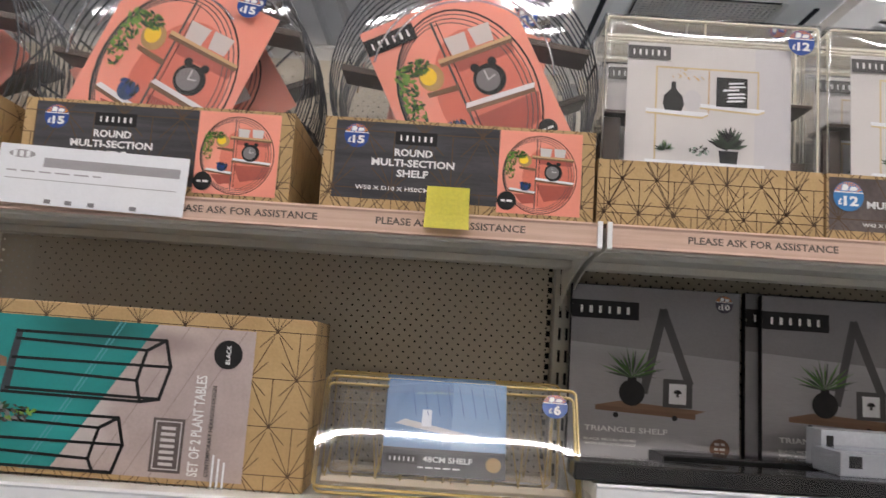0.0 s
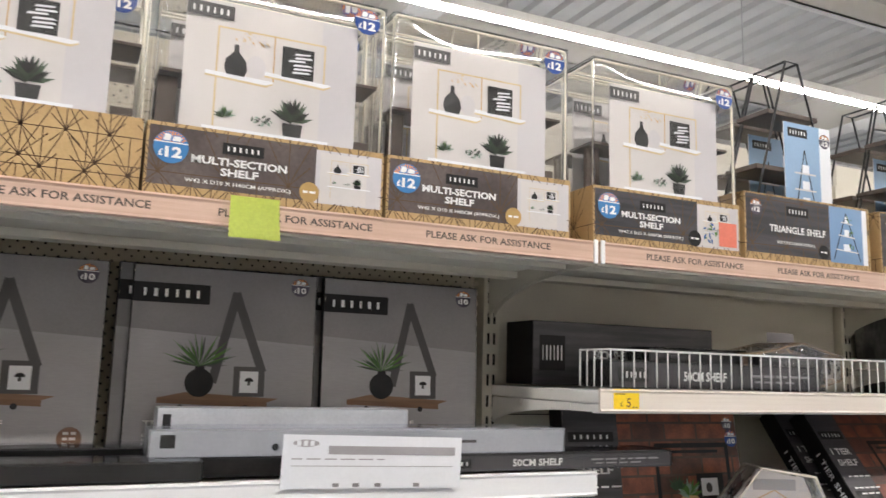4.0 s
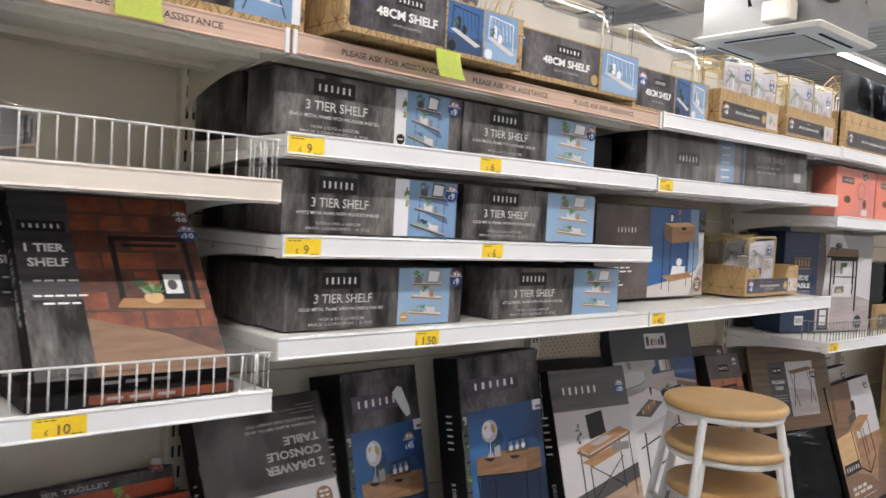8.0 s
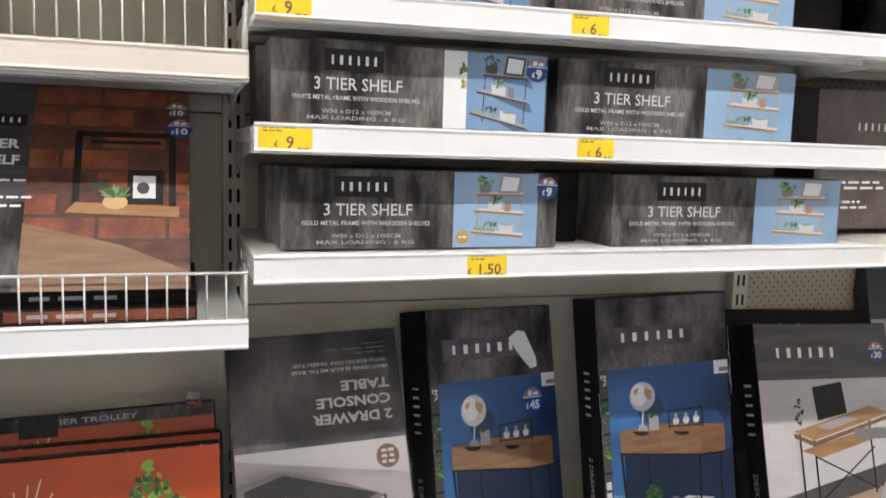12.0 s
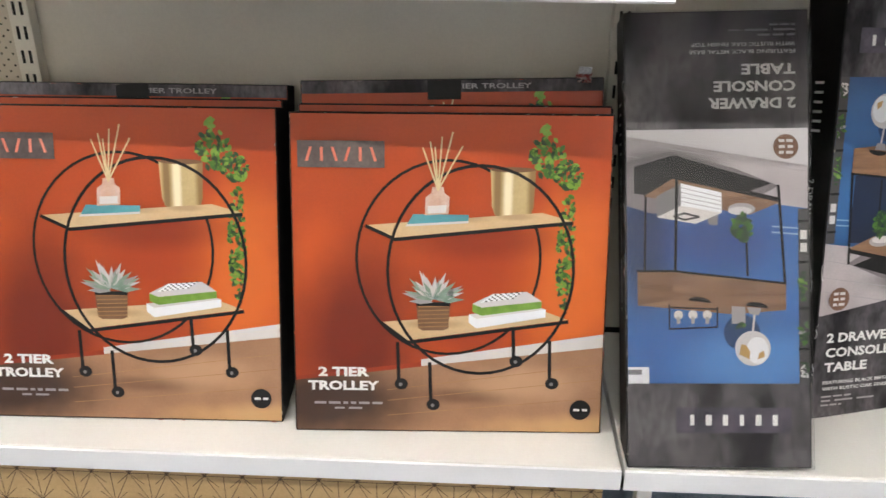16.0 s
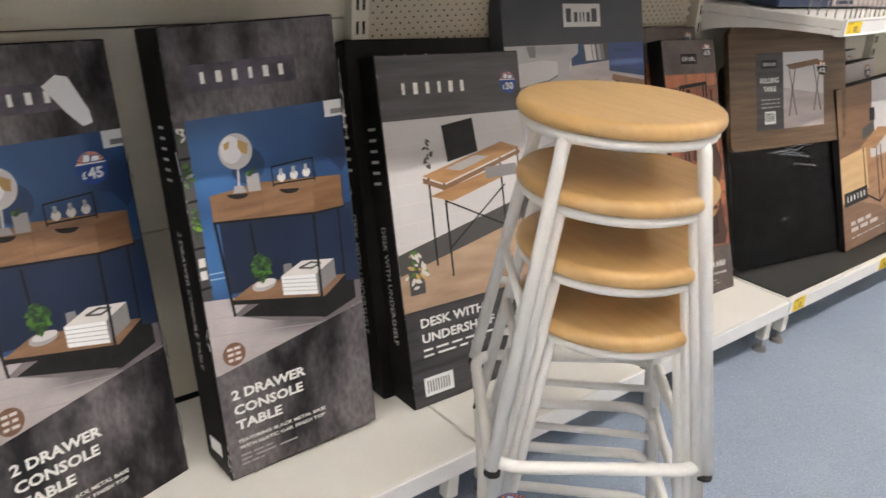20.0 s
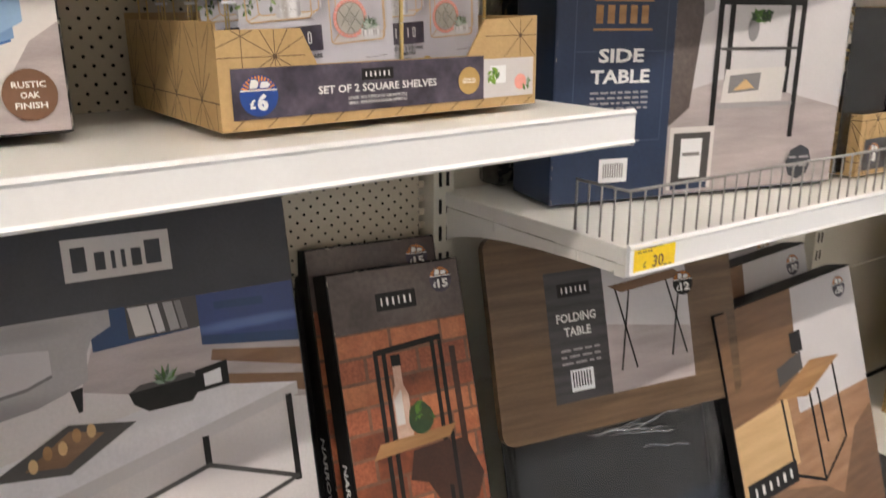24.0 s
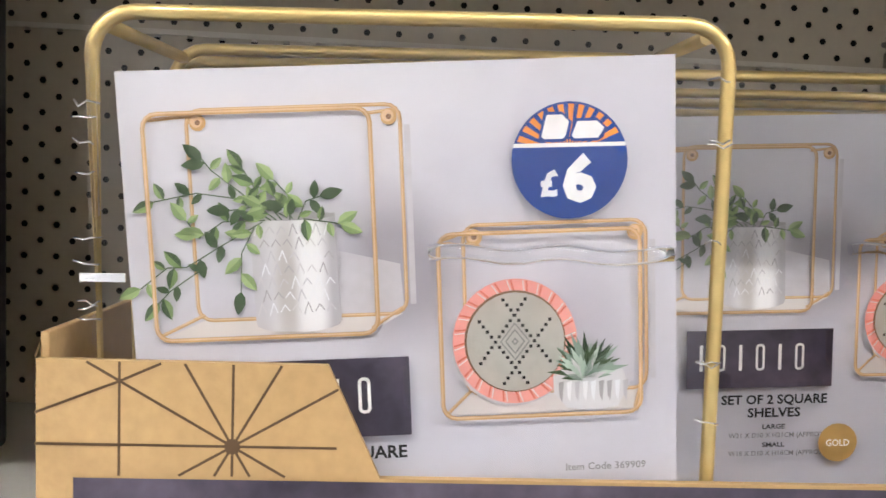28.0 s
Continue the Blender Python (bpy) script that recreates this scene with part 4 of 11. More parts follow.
def base(x, kraft=False, mat=False):
    t = thing("base_shelf", pose(x, -0.035, DECK), "white steel base shelf close to the floor", "base shelf", "base shelves")
    part("board", boxes((0.003, 0.0, -0.028, BAY - 0.003, 0.50, 0), bevel=0.004), STEEL_WHITE, t)
    bm = bmesh.new()
    prism(bm, [(-0.004, -0.048), (0.0, -0.048), (0.0, -0.004), (-0.004, -0.006)], 0.003, BAY - 0.003, "x")
    part("price_rail", bm, PLASTIC_WHITE, t, "white rail along the front edge")
    part("plinth", boxes((0.003, 0.14, -DECK + 0.004, BAY - 0.003, 0.15, -0.03)), RUBBER, t, "dark recessed kick plate")
    for fx in (0.05, BAY - 0.05):
        foot = part("foot", boxes((fx - 0.015, 0.02, -0.13, fx + 0.015, 0.05, -0.03), bevel=0.003), STEEL_WHITE, t)
        bm = bmesh.new()
        bmesh.ops.create_cone(bm, cap_ends=True, segments=14, radius1=0.022, radius2=0.018, depth=0.012, matrix=Matrix.Translation((fx, 0.035, -DECK + 0.007)))
        bmesh.ops.create_cone(bm, cap_ends=True, segments=8, radius1=0.006, radius2=0.006, depth=0.03, matrix=Matrix.Translation((fx, 0.035, -DECK + 0.02)))
        part("levelling_foot", bm, GALV, foot)
    return t


BASES = [base(x) for x in (A - BAY, A, B, C, D, E, F, G, G + BAY)]

# white clips at the ends of the top rails
for o in [q for q in bpy.data.objects if q.name.split(".")[0] == "top_shelf"]:
    for a in (0.004, BAY - 0.013 + (WIDER if o.name == "top_shelf.001" else 0.0)):
        part("end_clip", boxes((a, -0.0085, -0.046, a + 0.009, -0.0045, 0.002), bevel=0.001), PLASTIC_WHITE, o, "white plastic end clip")



# ---- cartons and their print ----
def carton_body(w, d, h, lean=0.0, bevel=0.003, material=BLACK_CARD, parent=None, wear=0.0):
    """A closed carton; its foot is cut level where it leans back."""
    k = math.tan(radians(lean))
    bm = bmesh.new()
    prism(bm, [(0, 0), (d, d * k), (d, h), (0, h)], 0, w, "x")
    bmesh.ops.bevel(bm, geom=bm.edges[:], offset=bevel, segments=2, affect="EDGES", profile=0.6)
    return part("body", bm, material, parent)


def pic_tier(p, x, y, w, h, gold, white=0.0, seed=1):
    """A wall-hung shelf of three boards on thin wires, seen from one side, on a blue wall."""
    p.whole().rect(x, y, x + w, y + h, PAPER if white else BLUE_SKY)
    bx, bw = x + w * white, w * (1 - white)
    if white:
        p.rect(bx, y, x + w, y + h, BLUE_PALE)
        p.leaves(bx - w * 0.05, y + h * 0.78, w * 0.030, h * 0.06, 0.006, 9, [LEAF_LIT, LEAF], seed)
        p.leaves(bx - w * 0.03, y + h * 0.58, w * 0.020, h * 0.05, 0.006, 6, [LEAF_LIT, GOLD_LINE], seed + 5)
    rail = GOLD_LINE if gold else INK
    slope = 0.35 if gold else 1.0
    shift = 0.06 if gold else 0.0

    def at(u, v):
        return (bx + bw * (u + shift), y + h * v)

    # the unit's shadow on the wall, thrown to one side
    for v0, drop in ((0.72, 0.02), (0.50, 0.12), (0.22, 0.18)):
        d = drop * slope
        p.poly([at(0.30, v0 - 0.02), at(0.80, v0 - d - 0.02), at(0.84, v0 - d - 0.14), at(0.70, v0 - d - 0.10), at(0.34, v0 - 0.08)], BLUE_SKY if gold else BLUE_SHADE)
    for u in (0.20, 0.72):
        p.line([at(u, 0.10 if u < 0.5 else 0.10 - 0.06 * slope), at(u + 0.04, 0.95)], bw * 0.010, rail)
    for k, (v0, drop) in enumerate(((0.72, 0.02), (0.50, 0.12), (0.22, 0.18))):
        d = drop * slope
        a, b = 0.20 - 0.08 * k * slope, 0.76
        board = PALE_WARM if gold else GREY_LIGHT
        p.poly([at(a, v0), at(a + 0.07, v0 + 0.03), at(b + 0.01, v0 - d + 0.03), at(b, v0 - d)], board)
        p.poly([at(a, v0), at(b, v0 - d), at(b, v0 - d - 0.028), at(a, v0 - 0.028)], OAK_PRINT if gold else GREY_DARK)

        def on(u, v):
            q = a + (b - a) * u
            return at(q, v0 + 0.015 - d * u + v)

        if k == 0:
            p.poly([on(0.08, 0), on(0.30, 0), on(0.32, 0.11), on(0.06, 0.11)], GREY_MID if gold else GREY_DARK)
            p.leaves(*on(0.19, 0.17), bw * 0.09, h * 0.06, bw * 0.030, 16, [LEAF_DARK, LEAF, GREY_DARK] if not gold else [LEAF, LEAF_LIT], seed + 1)
            p.poly([on(0.45, 0), on(0.90, 0), on(0.96, 0.24), on(0.52, 0.26)], GREY_LIGHT if gold else GREY_DARK)
            p.poly([on(0.51, 0.03), on(0.86, 0.03), on(0.91, 0.21), on(0.56, 0.225)], PAPER)
        elif k == 1:
            p.poly([on(0.30, 0), on(0.56, 0), on(0.58, 0.12), on(0.28, 0.12)], PALE)
            p.leaves(*on(0.43, 0.15), bw * 0.09, h * 0.045, bw * 0.030, 16, [LEAF_DARK, LEAF, SUCCULENT], seed + 2)
            p.poly([on(0.62, 0), on(0.74, 0), on(0.74, 0.13), on(0.62, 0.13)], OAK_PRINT if gold else GREY_MID)
        else:
            p.poly([on(0.05, 0), on(0.46, 0), on(0.46, 0.045), on(0.05, 0.045)], SUCCULENT)
            p.leaves(*on(0.36, 0.09), bw * 0.08, h * 0.04, bw * 0.026, 14, [LEAF_DARK, GREY_DARK] if not gold else [LEAF, SUCCULENT], seed + 3)
            p.poly([on(0.54, 0), on(0.80, 0), on(0.82, 0.12), on(0.52, 0.12)], PALE)
            p.oval(*on(0.67, 0.12), bw * 0.075, h * 0.015, SUCCULENT, 12)


def tier_box(x, y, z, w, h, frame_word, gold, badge_on, disc, white, depth=0.115, yaw=0.0, label=""):
    t = thing("shelf_carton", pose(x, y, z, 0, 0, yaw), label, "shelf carton", "three tier shelf cartons")
    part("body", boxes((0, 0, 0, w, depth, h), bevel=0.0025), CONCRETE, t)
    p = Print()
    px = w * 0.60
    brand(p, w * 0.280, h * 0.78, w * 0.205, h * 0.26)
    p.text("3 TIER SHELF", w * 0.297, h * 0.50, h * 0.150, WASHED_INK, width=w * 0.305, bold=0.004)
    p.text(f"{frame_word} METAL FRAME WITH WOODEN SHELVES", w * 0.292, h * 0.33, h * 0.055, WASHED_INK, width=w * 0.445, bold=0.004)
    p.text("W50 x D12 x H50CM", w * 0.290, h * 0.17, h * 0.05, GREY_LIGHT, width=w * 0.24)
    p.text("MAX LOADING : 6 KG", w * 0.290, h * 0.09, h * 0.048, GREY_LIGHT, width=w * 0.34)
    pic_tier(p, px, 0.002, w - px - 0.004 if not disc else w * 0.32, h - 0.004, gold, white)
    if disc:
        p.oval(px + 0.017, h * 0.15, 0.012, 0.012, INK if not gold else GOLD_PRINT, 18)
        p.bars(px + 0.010, h * 0.15, 0.014, 0.003, WHITE_INK, 2)
    if badge_on:
        badge(p, w * (0.955 if not disc or white == 0 else 0.945), h * 0.80, h * 0.15, "9")
    p.make("front_print", t, front, "dark concrete-look print with white words and a blue picture")
    q = Print()
    q.text("3 TIER SHELF", depth * 0.5, h * 0.5, h * 0.11, WHITE_INK, width=depth * 0.8)
    q.make("side_print", t, right_side(w))
    return t


def pic_console(p, x, y, w, h, flip=False):
    """A console table with two drawers before a blue wall."""
    a = w / h
    p.sub(x, y, w, h, flip)
    p.rect(0, 0, 1, 1, BLUE_PHOTO_TURNED if flip else BLUE_PHOTO)
    # pale boards on the floor and the long shadow under the table
    p.poly([(0, 0), (1, 0), (1, 0.20), (0.55, 0.26), (0.0, 0.315)], PALE_FLOOR_PHOTO)
    for u0, v0, u1, v1 in ((0.0, 0.245, 1.0, 0.10), (0.0, 0.17, 1.0, 0.045), (0.0, 0.11, 0.8, 0.0)):
        p.line([(u0, v0), (u1, v1)], 0.003, GREY_LIGHT, a)
    p.poly([(0.16, 0.225), (0.40, 0.155), (0.76, 0.085), (1.0, 0.125), (1.0, 0.30), (0.86, 0.33), (0.40, 0.315)], SHADOW_PRINT)
    p.poly([(0.20, 0.215), (0.74, 0.100), (0.96, 0.145), (0.96, 0.25), (0.50, 0.29)], INK)
    for v in (0.385, 0.408):
        p.poly([(0.0, v + 0.008), (0.20, v - 0.004), (0.20, v + 0.002), (0.0, v + 0.014)], BLUE_SKY)
    # a shelf unit with plants, cut by the edge of the picture
    p.rect(0.0, 0.315, 0.055, 1.0, GREY_DARK)
    for v in (0.36, 0.52, 0.70, 0.86):
        p.rect(0.0, v, 0.058, v + 0.010, INK, v > 0.4)
    p.leaves(0.030, 0.62, 0.022, 0.055, 0.014, 26, [LEAF_DARK, LEAF, LEAF_LIT], 4, a)
    p.leaves(0.030, 0.80, 0.024, 0.050, 0.014, 24, [LEAF_DARK, LEAF, GREY_LIGHT], 5, a)
    p.leaves(0.024, 0.95, 0.022, 0.035, 0.012, 16, [LEAF_DARK, PALE_WARM], 6, a)
    for v in (0.40, 0.45):
        p.rect(0.008, v, 0.045, v + 0.035, PALE_WARM, v > 0.42)
    # rear legs and brace, lower board, what stands on it, front legs
    if not flip:
        p.poly([(0.150, 0.315), (0.155, 0.600), (0.745, 0.560), (1.0, 0.575), (1.0, 0.22), (0.86, 0.24), (0.30, 0.31)], BLUE_NIGHT)
        p.poly([(0.95, 0.56), (0.95, 0.71), (0.88, 0.77), (0.79, 0.79), (0.79, 0.70), (0.945, 0.69)], BLUE_DEEP)
        p.poly([(0.95, 0.57), (1.0, 0.57), (1.0, 0.74), (0.95, 0.70)], BLUE_DEEP)
    p.line([(0.345, 0.30), (0.335, 0.575)], 0.009, INK, a)
    p.line([(0.895, 0.235), (0.905, 0.575)], 0.009, INK, a)
    p.poly([(0.155, 0.290), (0.745, 0.193), (0.905, 0.262), (0.32, 0.338)], OAK_PHOTO)
    p.poly([(0.155, 0.290), (0.745, 0.193), (0.905, 0.262), (0.905, 0.250), (0.745, 0.172), (0.155, 0.272)], INK)
    p.oval(0.365, 0.315, 0.075, 0.024, GREY_LIGHT, 18)
    p.oval(0.375, 0.322, 0.066, 0.016, PALE, 16)
    p.leaves(0.365, 0.385, 0.056, 0.048, 0.016, 64, [LEAF_DARK, LEAF_DARK, LEAF], 6, a, 1.6)
    p.leaves(0.355, 0.425, 0.030, 0.020, 0.014, 22, [LEAF_DARK, LEAF], 16, a, 1.6)
    p.poly([(0.49, 0.300), (0.56, 0.295), (0.55, 0.375), (0.50, 0.378)], GREY_MID)
    p.poly([(0.475, 0.250), (0.70, 0.212), (0.70, 0.300), (0.475, 0.330)], PAPER)
    p.poly([(0.70, 0.212), (0.835, 0.262), (0.835, 0.345), (0.70, 0.300)], GREY_MID)
    p.poly([(0.475, 0.330), (0.70, 0.300), (0.835, 0.345), (0.62, 0.372)], PALE_WARM)
    for k in range(4):
        p.line([(0.475, 0.268 + 0.016 * k), (0.70, 0.229 + 0.018 * k)], 0.0028, GREY_LIGHT, a, keep=k > 0)
    p.line([(0.60, 0.345), (0.68, 0.330), (0.74, 0.342), (0.68, 0.356), (0.60, 0.345)], 0.008, GREY_DARK, a)
    p.line([(0.130, 0.612), (0.163, 0.225)], 0.011, INK, a)
    p.line([(0.735, 0.565), (0.720, 0.105)], 0.012, INK, a)
    # drawer box: front, side, the line between the drawers, two scooped pulls
    p.poly([(0.125, 0.712), (0.75, 0.670), (0.745, 0.560), (0.125, 0.610)], OAK_PHOTO)
    p.poly([(0.75, 0.670), (0.945, 0.692), (0.945, 0.560), (0.745, 0.560)], WOOD_DARK)
    p.poly([(0.125, 0.712), (0.75, 0.670), (0.945, 0.692), (0.42, 0.728)], OAK_DIM)
    p.line([(0.125, 0.608), (0.745, 0.557), (0.945, 0.557)], 0.009, INK, a)
    p.line([(0.425, 0.690), (0.42, 0.588)], 0.004, WOOD_DARK, a)
    for u, v in ((0.285, 0.700), (0.600, 0.679)):
        p.poly([(u + 0.062 * math.cos(radians(q)), v + 0.020 * math.sin(radians(q)) - 0.02 * math.cos(radians(q)) * 0.3) for q in range(180, 361, 20)], INK)
    # globe on its stand, a planter, a rack of bulbs
    p.oval(0.37, 0.80, 0.10, 0.07, BLUE_DEEP, 20)
    p.oval(0.310, 0.862, 0.098, 0.098 * a, PALE, 28)
    p.oval(0.285, 0.870, 0.062, 0.075 * a, PAPER, 22)
    p.poly([(0.33, 0.905), (0.385, 0.885), (0.375, 0.845), (0.345, 0.850), (0.325, 0.875)], GOLD_PRINT)
    p.poly([(0.245, 0.895), (0.285, 0.905), (0.275, 0.880), (0.25, 0.870)], GOLD_LINE)
    p.line([(0.310, 0.800), (0.300, 0.730)], 0.008, PALE, a)
    p.poly([(0.262, 0.705), (0.340, 0.700), (0.325, 0.728), (0.275, 0.732)], GREY_LIGHT)
    p.poly([(0.350, 0.700), (0.425, 0.696), (0.425, 0.765), (0.350, 0.765)], GREY_LIGHT)
    p.leaves(0.385, 0.772, 0.030, 0.010, 0.012, 10, [LEAF_DARK, LEAF], 11, a, 1.6)
    p.line([(0.505, 0.700), (0.505, 0.778), (0.770, 0.785), (0.770, 0.690)], 0.006, INK, a)
    p.line([(0.505, 0.708), (0.770, 0.700)], 0.006, INK, a)
    for u in (0.56, 0.64, 0.72):
        p.oval(u, 0.730, 0.026, 0.026 * a, PALE_WARM, 10)
        p.rect(u - 0.01, 0.738, u + 0.01, 0.765, GREY_LIGHT)
    p.rect(0.885, 0.935, 1.0, 1.0, PAPER)
    p.rect(0.925, 0.945, 1.0, 0.965, GREY_MID)
    p.whole()


def console_box(x, y, yaw, lean, w=0.335, h=0.86, d=0.105, flip=False, price=False, scuff=False, ry=0.0, label=""):
    t = thing("console_table_carton", pose(x, y, DECK + 0.001, -lean, ry, yaw), label, "furniture carton", "console table cartons")
    carton_body(w, d, h, lean, 0.004, BLACK_CARD, t)
    p = Print()
    p.rect(0.003, 0.003, w - 0.003, h - 0.003, CONCRETE_B)
    # upper dark band with the name plate, picture, lower band with the words
    def at(u, v):
        return (w - u, h - v) if flip else (u, v)
    bx, by = at(w * 0.42, h * 0.895)
    p.whole()
    brand(p, bx, by, w * 0.62, h * 0.055, LABEL_PLUM)
    lo, hi = (0.26, 0.815)
    if flip:
        pic_console(p, 0.004, h * (1 - hi), w - 0.008, h * (hi - lo), True)
        p.poly([(0.004, h * (1 - lo) - 0.012), (w - 0.004, h * (1 - lo) - 0.07), (w - 0.004, h * (1 - lo)), (0.004, h * (1 - lo))], PALE)
    else:
        pic_console(p, 0.004, h * lo, w - 0.008, h * (hi - lo))
        p.poly([(0.004, h * lo), (w - 0.004, h * lo), (w - 0.004, h * lo + 0.055), (0.004, h * lo - 0.0)], CONCRETE_B)
    for k, words in enumerate(("2 DRAWER", "CONSOLE", "TABLE")):
        u, v = at(w * 0.075, h * (0.205 - 0.037 * k))
        p.text(words, u, v, h * 0.0225, WHITE_INK, width=w * (0.47, 0.44, 0.29)[k], bold=0.035, anchor=0.0, flip=flip)
    for k, words in enumerate(("FEATURING BLACK METAL BASE", "WITH RUSTIC OAK FINISH TOP")):
        u, v = at(w * 0.075, h * (0.092 - 0.016 * k))
        p.text(words, u, v, h * 0.0085, WHITE_INK, width=w * (0.57, 0.56)[k], bold=0.015, anchor=0.0, flip=flip)
    for k in range(3):
        u, v = at(w * 0.075, h * (0.056 - 0.011 * k))
        ww = w * (0.2, 0.36, 0.14)[k]
        p.bars(u if not flip else u - ww, v, ww, 0.0035, GREY_LIGHT, 3, k)
    u, v = at(w * 0.13, h * 0.30)
    p.oval(u, v, w * 0.068, w * 0.068, BROWN_DISC, 22)
    for k in (-1, 0, 1):
        p.bars(u - w * 0.038, v + k * w * 0.032, w * 0.076, w * 0.016, PALE_WARM, 2, k + 4)
    if price:
        badge(p, w * 0.79, h * 0.745, w * 0.085, "45")
    if scuff:
        p.poly([(w * 0.62, h * 0.915), (w * 0.70, h * 0.935), (w * 0.76, h * 0.93), (w * 0.84, h * 0.86), (w * 0.845, h * 0.835), (w * 0.79, h * 0.83), (w * 0.72, h * 0.86)], PAPER)
    p.wear(w, h, int(x * 100) + 7)
    p.make("front_print", t, front, "picture of a console table on a blue wall" + (", upside down" if flip else ""))
    if flip:
        part("film", boxes((-0.002, -0.006, 0.0, w + 0.002, -0.0055, h)), FILM_WRAP, t, "clear wrapping film")
    rng = random.Random(int(x * 50) + 9)
    for k in range(7):
        z0, n = rng.uniform(0.01, h * 0.9), rng.uniform(0.02, 0.07)
        edge = w if k % 3 else 0.0
        line = [(edge + rng.uniform(-0.004, 0.002), -0.003 - rng.uniform(0, 0.003), z0 + n * j / 5) for j in range(6)]
        part("film_crease", tubes([line], 0.0010, 5), FILM_CREASE_GLINT, t, "torn edge of the wrapping film")
    q = Print()
    q.text("2 DRAWER CONSOLE TABLE", d * 0.5, h * (0.42 if not flip else 0.5), d * 0.16, WASHED_INK, width=h * 0.32, turn=-90 if not flip else 90, bold=0.004)
    for k in range(6):
        q.rect(d * 0.38, h * (0.80 - 0.022 * k), d * 0.62, h * (0.806 - 0.022 * k), WHITE_INK, k > 0)
    if not flip:
        q.rect(d * 0.25, h * 0.05, d * 0.75, h * 0.085, PAPER)
    q.make("side_print", t, left_side(d), "black side with white words")
    return t


def pic_trolley(p, x, y, w, h):
    """A round black tea trolley before an orange wall."""
    a = w / h
    p.sub(x, y, w, h)
    p.rect(0, 0.15, 1, 1, ORANGE_PHOTO)
    p.poly([(0, 0), (1, 0), (1, 0.30), (0.41, 0.215), (0.0, 0.165)], FLOOR_PHOTO)
    p.poly([(0.41, 0.215), (1, 0.282), (1, 0.325), (0.41, 0.237)], PALE_WARM)
    p.poly([(0.0, 0.165), (0.41, 0.213), (0.41, 0.228), (0.0, 0.178)], ORANGE_DIM)
    for y0, y1 in ((0.05, 0.115), (0.10, 0.175), (0.135, 0.225)):
        p.line([(0.30, y0), (0.99, y1)], 0.0018, OAK_PRINT, a)
    p.leaves(0.80, 0.875, 0.055, 0.06, 0.0115, 95, [LEAF, LEAF_LIT, LEAF, LEAF_DARK], 2, a, 1.6)
    p.leaves(0.865, 0.82, 0.045, 0.045, 0.0115, 70, [LEAF, LEAF_LIT, LEAF_DARK], 7, a, 1.6)
    p.leaves(0.868, 0.60, 0.026, 0.20, 0.0115, 150, [LEAF, LEAF_LIT, LEAF_LIT, LEAF_DARK], 3, a, 1.6)
    p.leaves(0.795, 0.955, 0.02, 0.02, 0.012, 7, [LEAF_LIT], 9, a, 1.6)
    # rear ring, gold pot, the two boards, then the ring in front
    p.ring(0.495, 0.560, 0.293, 0.304, 0.0085, INK, 48, a)
    p.poly([(0.624, 0.838), (0.766, 0.836), (0.762, 0.725), (0.752, 0.696), (0.720, 0.688), (0.668, 0.688), (0.640, 0.698), (0.630, 0.725)], BRASS_PHOTO)
    p.oval(0.695, 0.837, 0.071, 0.008, WOOD_DARK, 16)
    p.poly([(0.233, 0.664), (0.326, 0.626), (0.885, 0.682), (0.790, 0.707)], TAN_PHOTO)
    p.line([(0.233, 0.661), (0.326, 0.620), (0.885, 0.676)], 0.011, INK, a)
    p.poly([(0.283, 0.358), (0.367, 0.299), (0.881, 0.371), (0.796, 0.401)], TAN_PHOTO)
    p.line([(0.283, 0.354), (0.367, 0.292), (0.881, 0.364)], 0.011, INK, a)
    p.ring(0.598, 0.521, 0.297, 0.328, 0.0095, INK, 48, a)
    for u, b, v in ((0.333, 0.168, 0.29), (0.438, 0.100, 0.225), (0.707, 0.246, 0.335), (0.826, 0.174, 0.30)):
        p.line([(u, v), (u + 0.004, b)], 0.011, INK, a)
        p.oval(u + 0.012, b - 0.012, 0.022, 0.019, INK, 14)
        p.oval(u + 0.022, b - 0.015, 0.010, 0.011, INK, 10)
        p.oval(u + 0.010, b - 0.014, 0.006, 0.006, GREY_MID, 8)
    p.poly([(0.359, 0.661), (0.557, 0.673), (0.558, 0.699), (0.382, 0.699)], TEAL_BOOK)
    p.poly([(0.359, 0.661), (0.557, 0.673), (0.557, 0.680), (0.362, 0.668)], PALE)
    p.poly([(0.419, 0.696), (0.494, 0.701), (0.497, 0.753), (0.480, 0.765), (0.478, 0.783), (0.442, 0.783), (0.440, 0.765), (0.421, 0.751)], GLASS_PRINT)
    p.poly([(0.428, 0.701), (0.486, 0.705), (0.488, 0.728), (0.428, 0.725)], PALE_WARM)
    for u, v in ((0.412, 0.900), (0.435, 0.918), (0.450, 0.902), (0.472, 0.933), (0.505, 0.947), (0.536, 0.906)):
        p.line([(0.460, 0.773), (u, v)], 0.0050, PALE_GOLD_PRINT, a)
    p.poly([(0.393, 0.424), (0.503, 0.424), (0.497, 0.340), (0.480, 0.333), (0.414, 0.332), (0.400, 0.340)], WOOD_DARK)
    for k in range(6):
        p.line([(0.400, 0.343 + 0.0130 * k), (0.498, 0.347 + 0.0130 * k)], 0.0030, OAK_PRINT, a)
    p.poly([(0.393, 0.424), (0.503, 0.424), (0.502, 0.411), (0.394, 0.411)], INK)
    p.blades(0.448, 0.428, 0.098, 19, [SUCCULENT, PALE, SUCCULENT, GREY_LIGHT], 5, a, -4, 184, 0.10)
    p.blades(0.448, 0.434, 0.066, 13, [SUCCULENT, PALE_WARM, PALE], 8, a, 5, 175, 0.11)
